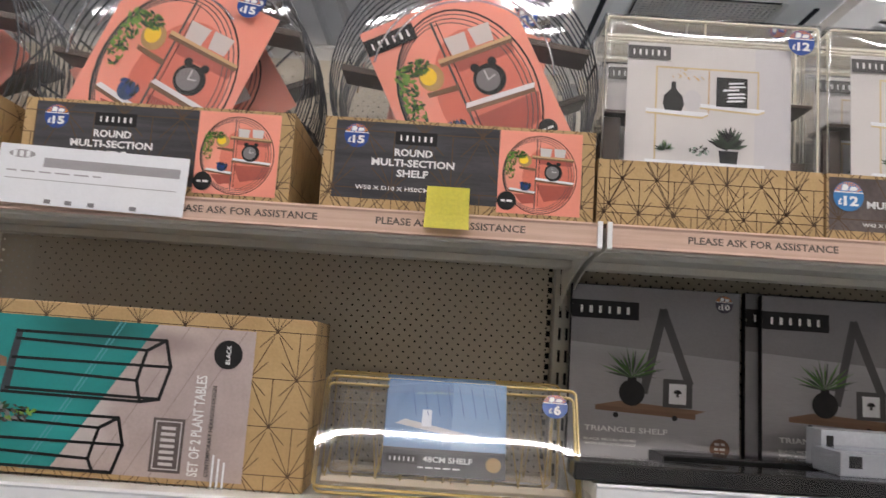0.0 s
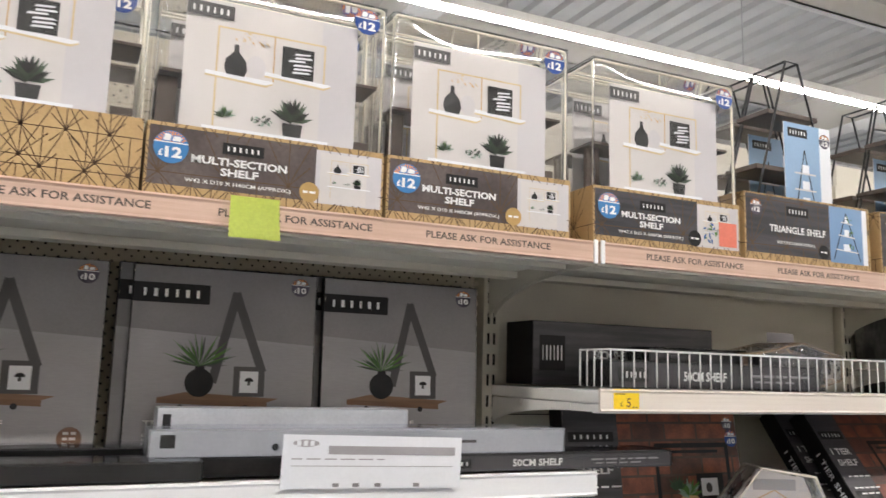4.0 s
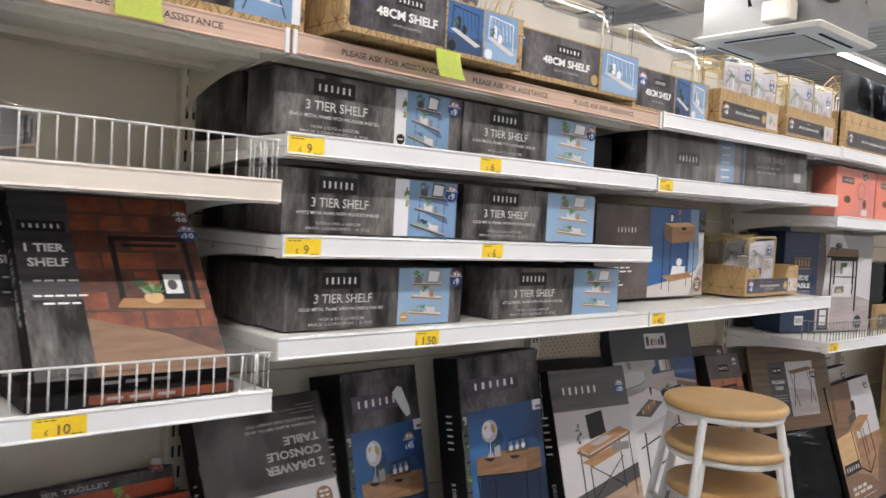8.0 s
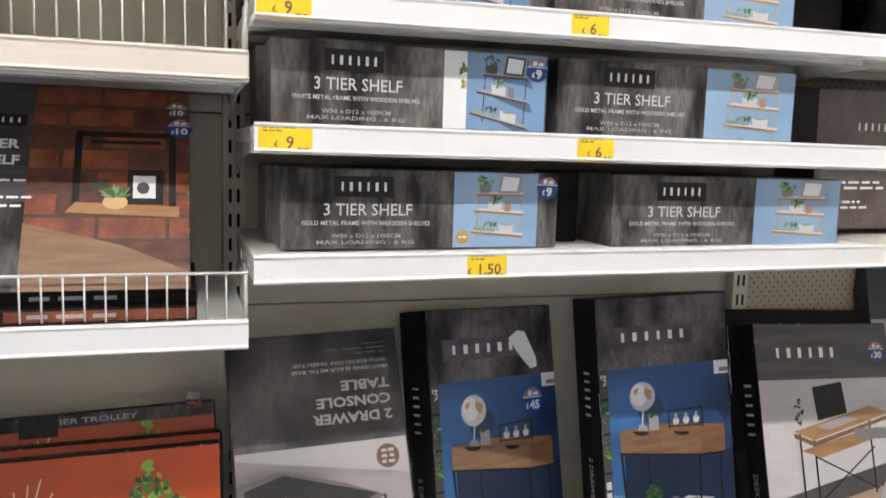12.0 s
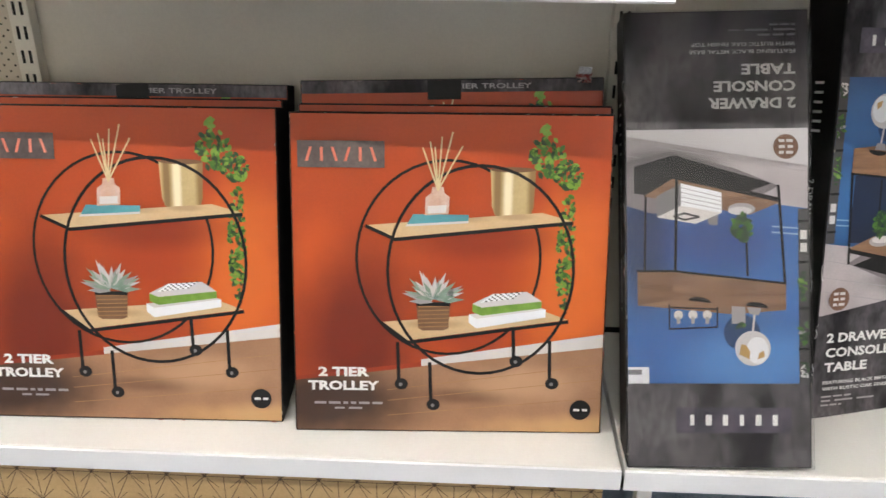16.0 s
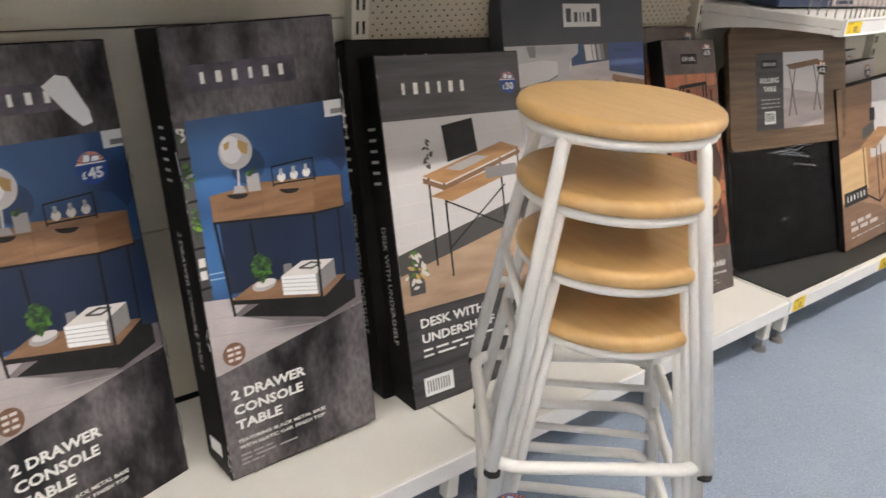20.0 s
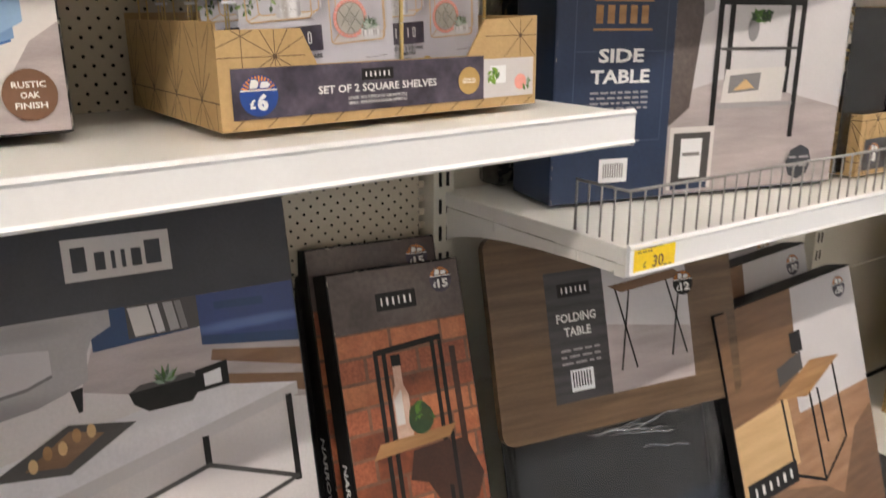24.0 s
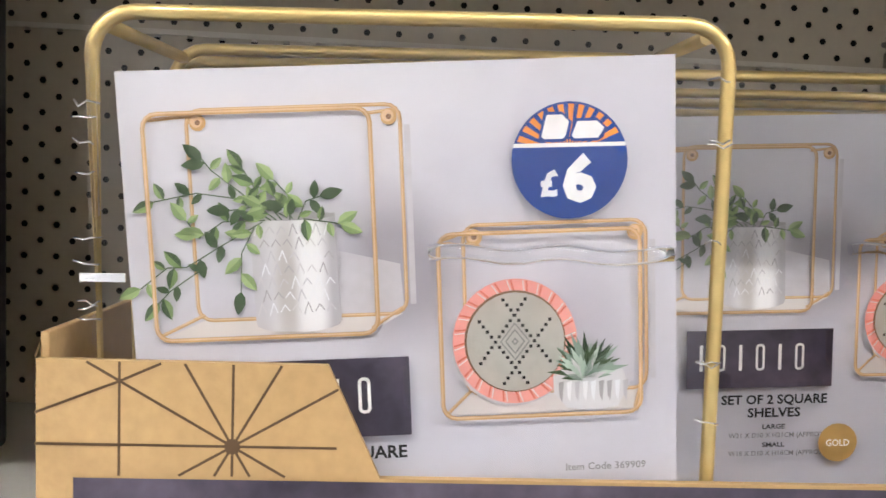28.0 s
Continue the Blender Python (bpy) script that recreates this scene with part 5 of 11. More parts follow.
    p.poly([(0.563, 0.359), (0.588, 0.341), (0.810, 0.379), (0.810, 0.404), (0.588, 0.372), (0.563, 0.386)], PAPER)
    p.poly([(0.563, 0.386), (0.588, 0.372), (0.810, 0.404), (0.784, 0.412)], PALE_WARM)
    p.poly([(0.574, 0.394), (0.604, 0.382), (0.796, 0.408), (0.796, 0.430), (0.604, 0.408), (0.574, 0.420)], LEAF_LIT)
    p.poly([(0.574, 0.420), (0.604, 0.408), (0.796, 0.430), (0.749, 0.460), (0.639, 0.452)], PALE)
    p.poly([(0.600, 0.424), (0.700, 0.437), (0.735, 0.459), (0.640, 0.452)], PAPER)
    for j in range(4):
        for i in range(6):
            p.oval(0.618 + 0.017 * i + 0.010 * j, 0.4285 + 0.0068 * j + 0.0022 * i, 0.0042, 0.0024, GREY_DARK, 6, i + j > 0)
    p.whole()


def trolley_box(x, y, yaw, lean, w=0.601, h=0.621, d=0.06, label="", dark_top=False, tip=0.0):
    t = thing("trolley_carton", pose(x, y, DECK + 0.001, -lean, tip, yaw), label, "furniture carton", "tea trolley cartons")
    carton_body(w, d, h, lean, 0.003, BLACK_CARD, t)
    p = Print()
    pic_trolley(p, 0.003, 0.003, w - 0.006, h - 0.006)
    p.whole()
    bx, by = w * 0.160, h * 0.876
    p.rect(bx - w * 0.135, by - h * 0.040, bx + w * 0.135, by + h * 0.040, LABEL_BROWN)
    # the maker's name stays six plain strokes
    for k in range(6):
        u = bx - w * 0.100 + w * 0.040 * k
        s = (-0.004, 0.0, 0.004, -0.004, 0.0, 0.004)[k]
        p.poly([(u - 0.0026 + s, by - 0.013), (u + 0.0026 + s, by - 0.013), (u + 0.0026 - s, by + 0.013), (u - 0.0026 - s, by + 0.013)], CORAL_DIM, k > 0)
    p.text("2 TIER", w * 0.161, h * 0.199, h * 0.029, WHITE_INK, width=w * 0.165, bold=0.04)
    p.text("TROLLEY", w * 0.160, h * 0.154, h * 0.029, WHITE_INK, width=w * 0.231, bold=0.04)
    p.bars(w * 0.064, h * 0.096, w * 0.222, 0.005, GREY_LIGHT, 6, 2)
    p.bars(w * 0.130, h * 0.079, w * 0.090, 0.004, GREY_LIGHT, 2, 3)
    p.oval(w * 0.929, h * 0.080, w * 0.034, w * 0.034, INK, 24)
    p.bars(w * 0.907, h * 0.080, w * 0.045, 0.005, WHITE_INK, 2, 4)
    if dark_top:
        p.rect(0.003, h - 0.026, w - 0.003, h - 0.002, CONCRETE_B)
        p.text("2 TIER TROLLEY", w * 0.62, h - 0.014, 0.010, GREY_LIGHT, width=0.17, bold=0.02)
        p.rect(w * 0.42, h - 0.040, w * 0.53, h - 0.001, INK)
    p.wear(w, h, int(y * 1000) + 3, (SCUFF, ORANGE_DIM, WOOD_DARK))
    p.make("front_print", t, front, "orange picture of a round black tea trolley")
    q = Print()
    q.text("2 TIER TROLLEY", w * 0.5, d * 0.5, d * 0.17, GREY_LIGHT, width=w * 0.38)
    q.make("top_print", t, top_side(h))
    return t


def pic_round(p, x, y, w, h):
    """A round wall shelf on a coral wall."""
    a = w / h
    p.sub(x, y, w, h)
    p.rect(0, 0, 1, 1, CORAL)
    p.oval(0.60, 0.44, 0.31, 0.38, CORAL_DIM, 28)
    p.poly([(0.46, 0.36), (0.92, 0.36), (0.86, 0.22), (0.56, 0.16)], CORAL_DEEP)
    p.poly([(0.46, 0.67), (0.90, 0.67), (0.88, 0.60), (0.50, 0.61)], CORAL_DEEP)
    p.poly([(0.20, 0.235), (0.455, 0.245), (0.44, 0.14), (0.30, 0.12)], CORAL_DEEP)
    for rx, ry, wd, mat in ((0.445, 0.470, 0.010, INK), (0.425, 0.450, 0.006, GREY_DARK), (0.405, 0.430, 0.006, GREY_DARK), (0.385, 0.410, 0.005, GREY_DARK)):
        p.ring(0.50 - (0.445 - rx) * 0.6, 0.48, rx, ry, wd, mat, 40, a)
    p.line([(0.450, 0.07), (0.455, 0.91)], 0.012, GREY_DARK, a)
    p.line([(0.485, 0.10), (0.490, 0.90)], 0.006, INK, a)
    p.poly([(0.40, 0.690), (0.90, 0.672), (0.90, 0.690), (0.40, 0.712)], TAN)
    p.poly([(0.40, 0.668), (0.90, 0.652), (0.90, 0.672), (0.40, 0.690)], WOOD_DARK)
    p.poly([(0.25, 0.570), (0.455, 0.552), (0.455, 0.520), (0.25, 0.545)], WOOD_DARK)
    p.poly([(0.44, 0.420), (0.90, 0.385), (0.92, 0.410), (0.46, 0.445)], PAPER)
    p.poly([(0.44, 0.395), (0.90, 0.362), (0.90, 0.385), (0.44, 0.420)], WOOD_DARK)
    p.poly([(0.13, 0.285), (0.44, 0.250), (0.46, 0.275), (0.15, 0.310)], PAPER)
    p.poly([(0.13, 0.265), (0.44, 0.232), (0.44, 0.250), (0.13, 0.285)], WOOD_DARK)
    for u in (0.50, 0.67):
        p.poly([(u, 0.705), (u + 0.12, 0.700), (u + 0.135, 0.800), (u - 0.01, 0.805)], PALE_WARM)
    p.oval(0.66, 0.515, 0.108, 0.108 * a, INK, 22)
    p.oval(0.65, 0.515, 0.078, 0.078 * a, GREY_MID, 20)
    p.line([(0.65, 0.565), (0.65, 0.515), (0.70, 0.525)], 0.008, PALE, a)
    for u in (0.60, 0.72):
        p.oval(u, 0.515 + 0.105 * a, 0.03, 0.025, INK, 8)
    p.oval(0.315, 0.640, 0.082, 0.075, GOLD_PRINT, 18)
    p.oval(0.30, 0.650, 0.055, 0.050, YELLOW, 14)
    p.leaves(0.235, 0.715, 0.10, 0.045, 0.020, 60, [LEAF, LEAF_LIT, LEAF_DARK], 7, a)
    p.leaves(0.145, 0.575, 0.060, 0.17, 0.018, 90, [LEAF, LEAF_LIT, LEAF_LIT, LEAF_DARK], 17, a)
    p.oval(0.33, 0.325, 0.062, 0.050, BLUE_DEEP, 14)
    p.leaves(0.33, 0.345, 0.070, 0.045, 0.022, 22, [BADGE_BLUE, INK, BLUE_DEEP], 9, a)
    p.whole()


def panels(w, d, h, th, parent, back=None, front_shape=None):
    """The five boards of an open display carton; gives the front one."""
    part("base_panel", boxes((th, th, 0, w - th, d - th, th)), KRAFT, parent)
    part("rear_panel", boxes((0, d - th, 0, w, d, back or h), bevel=0.0008), KRAFT, parent)
    sides = [part("side_panel", boxes((x0, th, 0, x0 + th, d - th, h), bevel=0.0008), KRAFT, parent) for x0 in (0, w - th)]
    if front_shape:
        bm = bmesh.new()
        prism(bm, front_shape, 0, th, "y")
    else:
        bm = boxes((0, 0, 0, w, th, h), bevel=0.0008)
    return part("front_panel", bm, KRAFT, parent), sides


def tray(w, d, h, parent, pattern=True, cell=0.105):
    """An open display carton of kraft board with its printed star pattern."""
    o, sides = panels(w, d, h, 0.004, parent)
    if pattern:
        p = Print()
        starburst(p, w, h, cell)
        p.make("pattern", o, front)
        for side, m in zip(sides, (left_side(d), right_side(w))):
            q = Print()
            starburst(q, d, h, cell)
            q.make("pattern", side, m)
    return o


def wire_ring(cx, cz, r, y, n=40):
    return [(cx + r * math.cos(2 * math.pi * k / n), y, cz + r * math.sin(2 * math.pi * k / n)) for k in range(n)]


def round_shelf(x, y, z, turn, card_turn, price_at, label, card=True):
    """A round wire wall shelf in clear film, with its coral card."""
    r, deep = 0.248, 0.09
    t = thing("round_wall_shelf", pose(x, y, z + r) @ pose(0, 0, 0, 0, turn, 0), label, "wall shelf", "round wall shelves")
    part("front_ring", tubes([wire_ring(0, 0, r, 0.0)], 0.0020, 6, True), GREY_WIRE, t)
    part("back_ring", tubes([wire_ring(0, 0, r, deep)], 0.0018, 6, True), GREY_WIRE, t)
    for q in (0.24, 0.48, 0.74):
        part("middle_ring", tubes([wire_ring(0, 0, r, deep * q)], 0.0014, 6, True), GREY_WIRE, t)
    for a in (20, 140, 200, 320):
        c, s = math.cos(radians(a)) * r, math.sin(radians(a)) * r
        part("spacer", tubes([[(c, 0, s), (c, deep, s)]], 0.0025, 6), GREY_WIRE, t)
    part("divider", tubes([[(0.02, 0, -r * 0.98), (0.02, 0, r * 0.98)], [(0.02, deep, -r * 0.98), (0.02, deep, r * 0.98)]], 0.003, 6), GREY_WIRE, t)
    part("board", boxes((0.02, 0.004, 0.10, r * 0.88, deep - 0.004, 0.112), bevel=0.002), SHELF_WOOD, t, "dark wooden board")
    part("board", boxes((0.02, 0.004, -0.07, r * 0.94, deep - 0.004, -0.058), bevel=0.002), SHELF_WOOD, t, "dark wooden board")
    part("board", boxes((-r * 0.92, 0.004, -0.02, 0.02, deep - 0.004, -0.008), bevel=0.002), SHELF_WOOD, t, "dark wooden board")
    if card:
        w, h = 0.285, 0.36
        p = Print()
        pic_round(p, 0, 0, w, h)
        p.rect(0.0, h * 0.86, w * 0.34, h * 0.95, INK)
        brand(p, w * 0.17, h * 0.905, w * 0.34, h * 0.09)
        p.oval(w * 0.87, h * 0.16, 0.018, 0.018, INK, 18)
        p.bars(w * 0.83, h * 0.16, 0.022, 0.004, WHITE_INK, 2)
        p.rect(w * 0.74, h * 0.02, w * 0.95, h * 0.085, PAPER)
        for k in range(9):
            p.rect(w * (0.76 + 0.019 * k), h * 0.035, w * (0.768 + 0.019 * k), h * 0.075, INK, k > 0)
        cm = pose(0, -0.006, 0) @ pose(0, 0, 0, 0, -card_turn - turn, 0)
        c = part("card_insert", boxes((-w / 2, 0.0, -h / 2 - 0.02, w / 2, 0.0015, h / 2 - 0.02)), CORAL, t, "coral card insert")
        c.matrix_basis = cm
        p.make("card_print", c, lambda u, v, q: (u - w / 2, -q, v - h / 2 - 0.02))
    # the film bellies out over the ring in a shallow uneven dome
    phase = x * 7.0
    up = radians(turn)

    def belly(u, v):
        q = min(1.0, math.hypot(u, v) / (r + 0.003))
        lift = v * math.cos(up) - u * math.sin(up)
        rise = min(1.0, max(0.0, (lift + 0.19) / 0.16))
        return -0.0098 - rise * (0.017 * (1 - q * q) + 0.0016 * (1 - q ** 4) * math.sin(9.0 * u + 14.0 * v + phase) * math.sin(21.0 * u - 5.0 * v + phase))
    bm = bmesh.new()
    rows = [[bm.verts.new((0, belly(0, 0), 0))]]
    for i in range(1, 13):
        q = (r + 0.003) * i / 12
        rows.append([bm.verts.new((q * math.cos(radians(10 * j)), belly(q * math.cos(radians(10 * j)), q * math.sin(radians(10 * j))), q * math.sin(radians(10 * j)))) for j in range(36)])
    for j in range(36):
        bm.faces.new((rows[0][0], rows[1][j], rows[1][(j + 1) % 36]))
        for i in range(1, 12):
            bm.faces.new((rows[i][j], rows[i + 1][j], rows[i + 1][(j + 1) % 36], rows[i][(j + 1) % 36]))
    for f in bm.faces:
        f.smooth = True
    part("film", bm, FILM_DOME, t, "glossy clear film")
    # arced tubes laid on the film as streaks of reflected light
    rng = random.Random(int(abs(x) * 100))
    for k in range(4):
        a, q, bend = radians(rng.uniform(20, 160)), rng.uniform(0.55, 0.92) * r, rng.uniform(-0.5, 0.5)
        arc = [(q * math.cos(a + 0.14 * j) * (1 - 0.012 * j * bend), 0.0, q * math.sin(a + 0.14 * j) - 0.0035 * j * bend) for j in range(-4, 5)]
        arc = [(u, belly(u, v) - 0.001, v) for u, _, v in arc]
        part("film_crease", tubes([arc], 0.0021, 6), FILM_CREASE_GLINT, t, "glossy streak added as a highlight on the film")
    if price_at:
        p = Print()
        badge(p, 0, 0, 0.022, "15")
        u, v = price_at
        p.make("price_badge", t, lambda a, b, q: (u + a, belly(u, v) - 0.0016 - q, v + b), "round blue and red price badge")
    return t


def round_carton(x, y, label, card_turn, second):
    w, d, h = 0.487, 0.36, 0.165
    t = thing("display_carton", pose(x, y, TOP + 0.001), label, "display carton", "display cartons on the top shelves")
    o = tray(w, d, h, t)
    p = Print()
    starburst(p, w, h, 0.075)
    p.rect(0.020, 0.018, 0.315, h - 0.006, LABEL_DARK)
    badge(p, 0.058, h * 0.80, 0.022, "15")
    brand(p, 0.165, h * 0.80, 0.075, 0.024)
    for k, s in enumerate(("ROUND", "MULTI-SECTION", "SHELF")):
        p.text(s, 0.162, h * (0.64 - 0.115 * k), 0.0128, WHITE_INK, width=(0.068, 0.148, 0.056)[k], bold=0.03)
    p.text("W50 X D10 X H50CM (APPROX.)", 0.162, h * 0.235, 0.0075, WHITE_INK, width=0.20)
    pic_round(p, 0.315, 0.008, 0.148, h - 0.014)
    p.oval(0.332, 0.030, 0.017, 0.017, INK, 18)
    p.bars(0.322, 0.030, 0.020, 0.004, WHITE_INK, 2)
    p.make("front_label", o, front, "black label with white words beside a coral picture")
    round_shelf(x + w / 2, y + 0.03, TOP + 0.006, 8, card_turn, (0.03 if second else 0.12, 0.205 if second else 0.13), "round black wire wall shelf in clear film with a coral card")
    round_shelf(x + w / 2 + 0.004, y + 0.14, TOP + 0.006, -22, card_turn - 35, (0.17, 0.12), "round black wire wall shelf in clear film, standing behind another")
    round_shelf(x + w / 2 - 0.006, y + 0.25, TOP + 0.006, 40, 10, None, "round black wire wall shelf in clear film behind another", card=False)
    return t


def pic_multi(p, x, y, w, h, small=False):
    """Pale wall shelves in two sections, with a vase, a picture and plants."""
    a = w / h
    p.sub(x, y, w, h)
    p.rect(0, 0, 1, 1, PALE)
    p.rect(0, 0, 0.78, 1, PALE_WARM)
    p.line([(0.18, 0.10), (0.18, 0.865), (0.80, 0.865), (0.80, 0.64)], 0.010, PALE_GOLD_PRINT, a)
    p.line([(0.50, 0.62), (0.50, 0.865)], 0.007, GOLD_LINE, a)
    p.oval(0.40, 0.685, 0.055, 0.060, PALE, 14)
    p.poly([(0.12, 0.600), (0.46, 0.585), (0.50, 0.605), (0.50, 0.620), (0.12, 0.628)], PALE_GOLD_PRINT)
    p.poly([(0.12, 0.610), (0.46, 0.597), (0.50, 0.612), (0.50, 0.622), (0.12, 0.630)], PAPER)
    p.poly([(0.45, 0.640), (0.80, 0.622), (0.84, 0.640), (0.84, 0.652), (0.45, 0.668)], PALE_GOLD_PRINT)
    p.poly([(0.45, 0.650), (0.80, 0.634), (0.84, 0.648), (0.84, 0.656), (0.45, 0.670)], PAPER)
    p.poly([(0.235, 0.625), (0.335, 0.622), (0.350, 0.660), (0.340, 0.705), (0.300, 0.745), (0.297, 0.785), (0.272, 0.785), (0.270, 0.745), (0.228, 0.705), (0.220, 0.660)], INK)
    p.leaves(0.36, 0.82, 0.11, 0.035, 0.014, 26, [PALE, PALE_GOLD_PRINT, TAN], 4, a)
    p.rect(0.545, 0.660, 0.735, 0.825, INK)
    rng = random.Random(5)
    for k in range(6):
        u, v = 0.580 + rng.random() * 0.04, 0.685 + 0.020 * k
        p.poly([(u, v), (u + 0.09 + rng.random() * 0.03, v + 0.009), (u + 0.10, v + 0.018), (u + 0.01, v + 0.012)], PAPER, k > 0)
    p.poly([(0.565, 0.415), (0.685, 0.415), (0.675, 0.34), (0.575, 0.34)], INK)
    p.blades(0.625, 0.42, 0.125, 17, [LEAF_DARK, LEAF_DARK, INK], 3, a, 18, 162, 0.10)
    p.blades(0.625, 0.46, 0.085, 11, [LEAF_DARK, INK], 4, a, 45, 135, 0.10)
    p.blades(0.24, 0.40, 0.06, 13, [LEAF_DARK, SUCCULENT, LEAF], 6, a, 5, 175)
    p.leaves(0.45, 0.405, 0.06, 0.024, 0.014, 22, [LEAF_DARK, SUCCULENT, GREY_DARK], 8, a)
    p.poly([(0.12, 0.325), (0.84, 0.325), (0.84, 0.345), (0.12, 0.345)], PAPER)
    p.whole()


def sleeve_shell(w, h, d, puff, seed=0, foot=0.12):
    """A clear sleeve: flat sides and back, the front and top puffed out like a pillow above its foot."""
    bm = bmesh.new()
    n, m = 16, 20
    rng = random.Random(seed)
    ph = rng.uniform(0, 6)

    def out(u, v):
        rise = min(1.0, max(0.0, (v * h - foot) / 0.06))
        q = (1 - (2 * u - 1) ** 4) * (1 - (2 * v - 1) ** 4)
        return -puff * rise * (q + 0.10 * q * math.sin(7 * u + 5 * v + ph) * math.sin(11 * v - 4 * u + ph))
    face = [[bm.verts.new((-0.003 + (w + 0.006) * i / n, -0.006 + out(i / n, j / m), (h + 0.004) * j / m)) for i in range(n + 1)] for j in range(m + 1)]
    top = [[face[m][i] for i in range(n + 1)]] + [[bm.verts.new((-0.003 + (w + 0.006) * i / n, -0.006 + (d + 0.010) * j / 6, h + 0.004 + puff * 0.5 * math.sin(math.pi * j / 6) * math.sin(math.pi * i / n))) for i in range(n + 1)] for j in range(1, 7)]
    for sheet in (face, top):
        for r0, r1 in zip(sheet, sheet[1:]):
            for i in range(n):
                bm.faces.new((r0[i], r0[i + 1], r1[i + 1], r1[i])).smooth = True
    back = [bm.verts.new((u, d + 0.004, v)) for u, v in ((-0.003, 0), (w + 0.003, 0))]
    bm.faces.new((back[0], back[1], top[6][n], top[6][0]))
    for i, b in ((0, back[0]), (n, back[1])):
        bm.faces.new([face[j][i] for j in range(m + 1)] + [top[j][i] for j in range(1, 7)] + [b])
    return bm


def multi_shelf(x, y, z, w, h, d, label, card_x=0.10, black=False):
    """A boxy wire wall shelf in a clear sleeve, with its picture card."""
    t = thing("multi_section_shelf", pose(x, y, z), label, "wall shelf", "multi-section wall shelves")
    r = 0.0028
    wire = BLACK_WIRE if black else PALE_GOLD
    for yy in (0.0, d):
        part("frame", tubes([[(v[0], yy, v[1]) for v in rounded(w, h, 0.008, 3, w / 2, h / 2)]], r, 6, True), wire, t)
    for u in (0.004, w - 0.004):
        for v in (0.004, h - 0.004):
            part("spacer", tubes([[(u, 0, v), (u, d, v)]], r, 6), wire, t)
    part("crossbar", tubes([[(0, 0.004, h - 0.035), (w, 0.004, h - 0.035)], [(w * 0.47, 0.004, h - 0.035), (w * 0.47, 0.004, h)]], 0.0022, 6), wire, t)
    part("board", boxes((0.006, 0.01, h * 0.535, w * 0.46, d - 0.006, h * 0.55), bevel=0.001), SHELF_WOOD, t, "dark wooden board")
    part("board", boxes((w * 0.46, 0.01, h * 0.615, w - 0.006, d - 0.006, h * 0.63), bevel=0.001), SHELF_WOOD, t, "dark wooden board")
    part("board", boxes((0.006, 0.03, h * 0.02, w * 0.10, 0.042, h * 0.53), bevel=0.001), SHELF_WOOD, t, "dark wooden board")
    part("board", boxes((w * 0.885, 0.03, h * 0.02, w - 0.010, 0.042, h * 0.36), bevel=0.001), SHELF_WOOD, t, "dark wooden board")
    cw, ch = w * 0.765, h * 0.87
    c = part("card_insert", boxes((w * card_x, -0.0025, 0.004, w * card_x + cw, -0.001, ch)), PALE, t, "pale picture card")
    p = Print()
    pic_multi(p, 0, 0, cw, ch)
    brand(p, cw * 0.13, ch * 0.94, cw * 0.26, ch * 0.075, GREY_DARK)
    p.make("card_print", c, lambda u, v, q: (w * card_x + u, -0.0026 - q, v + 0.004))
    part("sleeve", sleeve_shell(w, h, d, 0.012, int(abs(x) * 100)), FILM_STIFF, t, "clear plastic sleeve")
    # tubes added along the edges as highlights, so the clear sleeve shows
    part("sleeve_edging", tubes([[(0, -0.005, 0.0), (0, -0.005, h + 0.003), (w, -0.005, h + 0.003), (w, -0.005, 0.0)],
                                [(0, -0.005, h + 0.003), (0, d + 0.003, h + 0.003), (w, d + 0.003, h + 0.003), (w, -0.005, h + 0.003)]], 0.0012, 6), FILM_CREASE_GLINT, t, "thin glossy tube added as the sleeve's edge highlight")
    p = Print()
    badge(p, 0, 0, 0.024, "12", BADGE_BLUE)
    p.make("price_badge", t, lambda a, b, q: (w * 0.90 + a, -0.0175 - q, h - 0.035 + b), "round price badge")
    return t


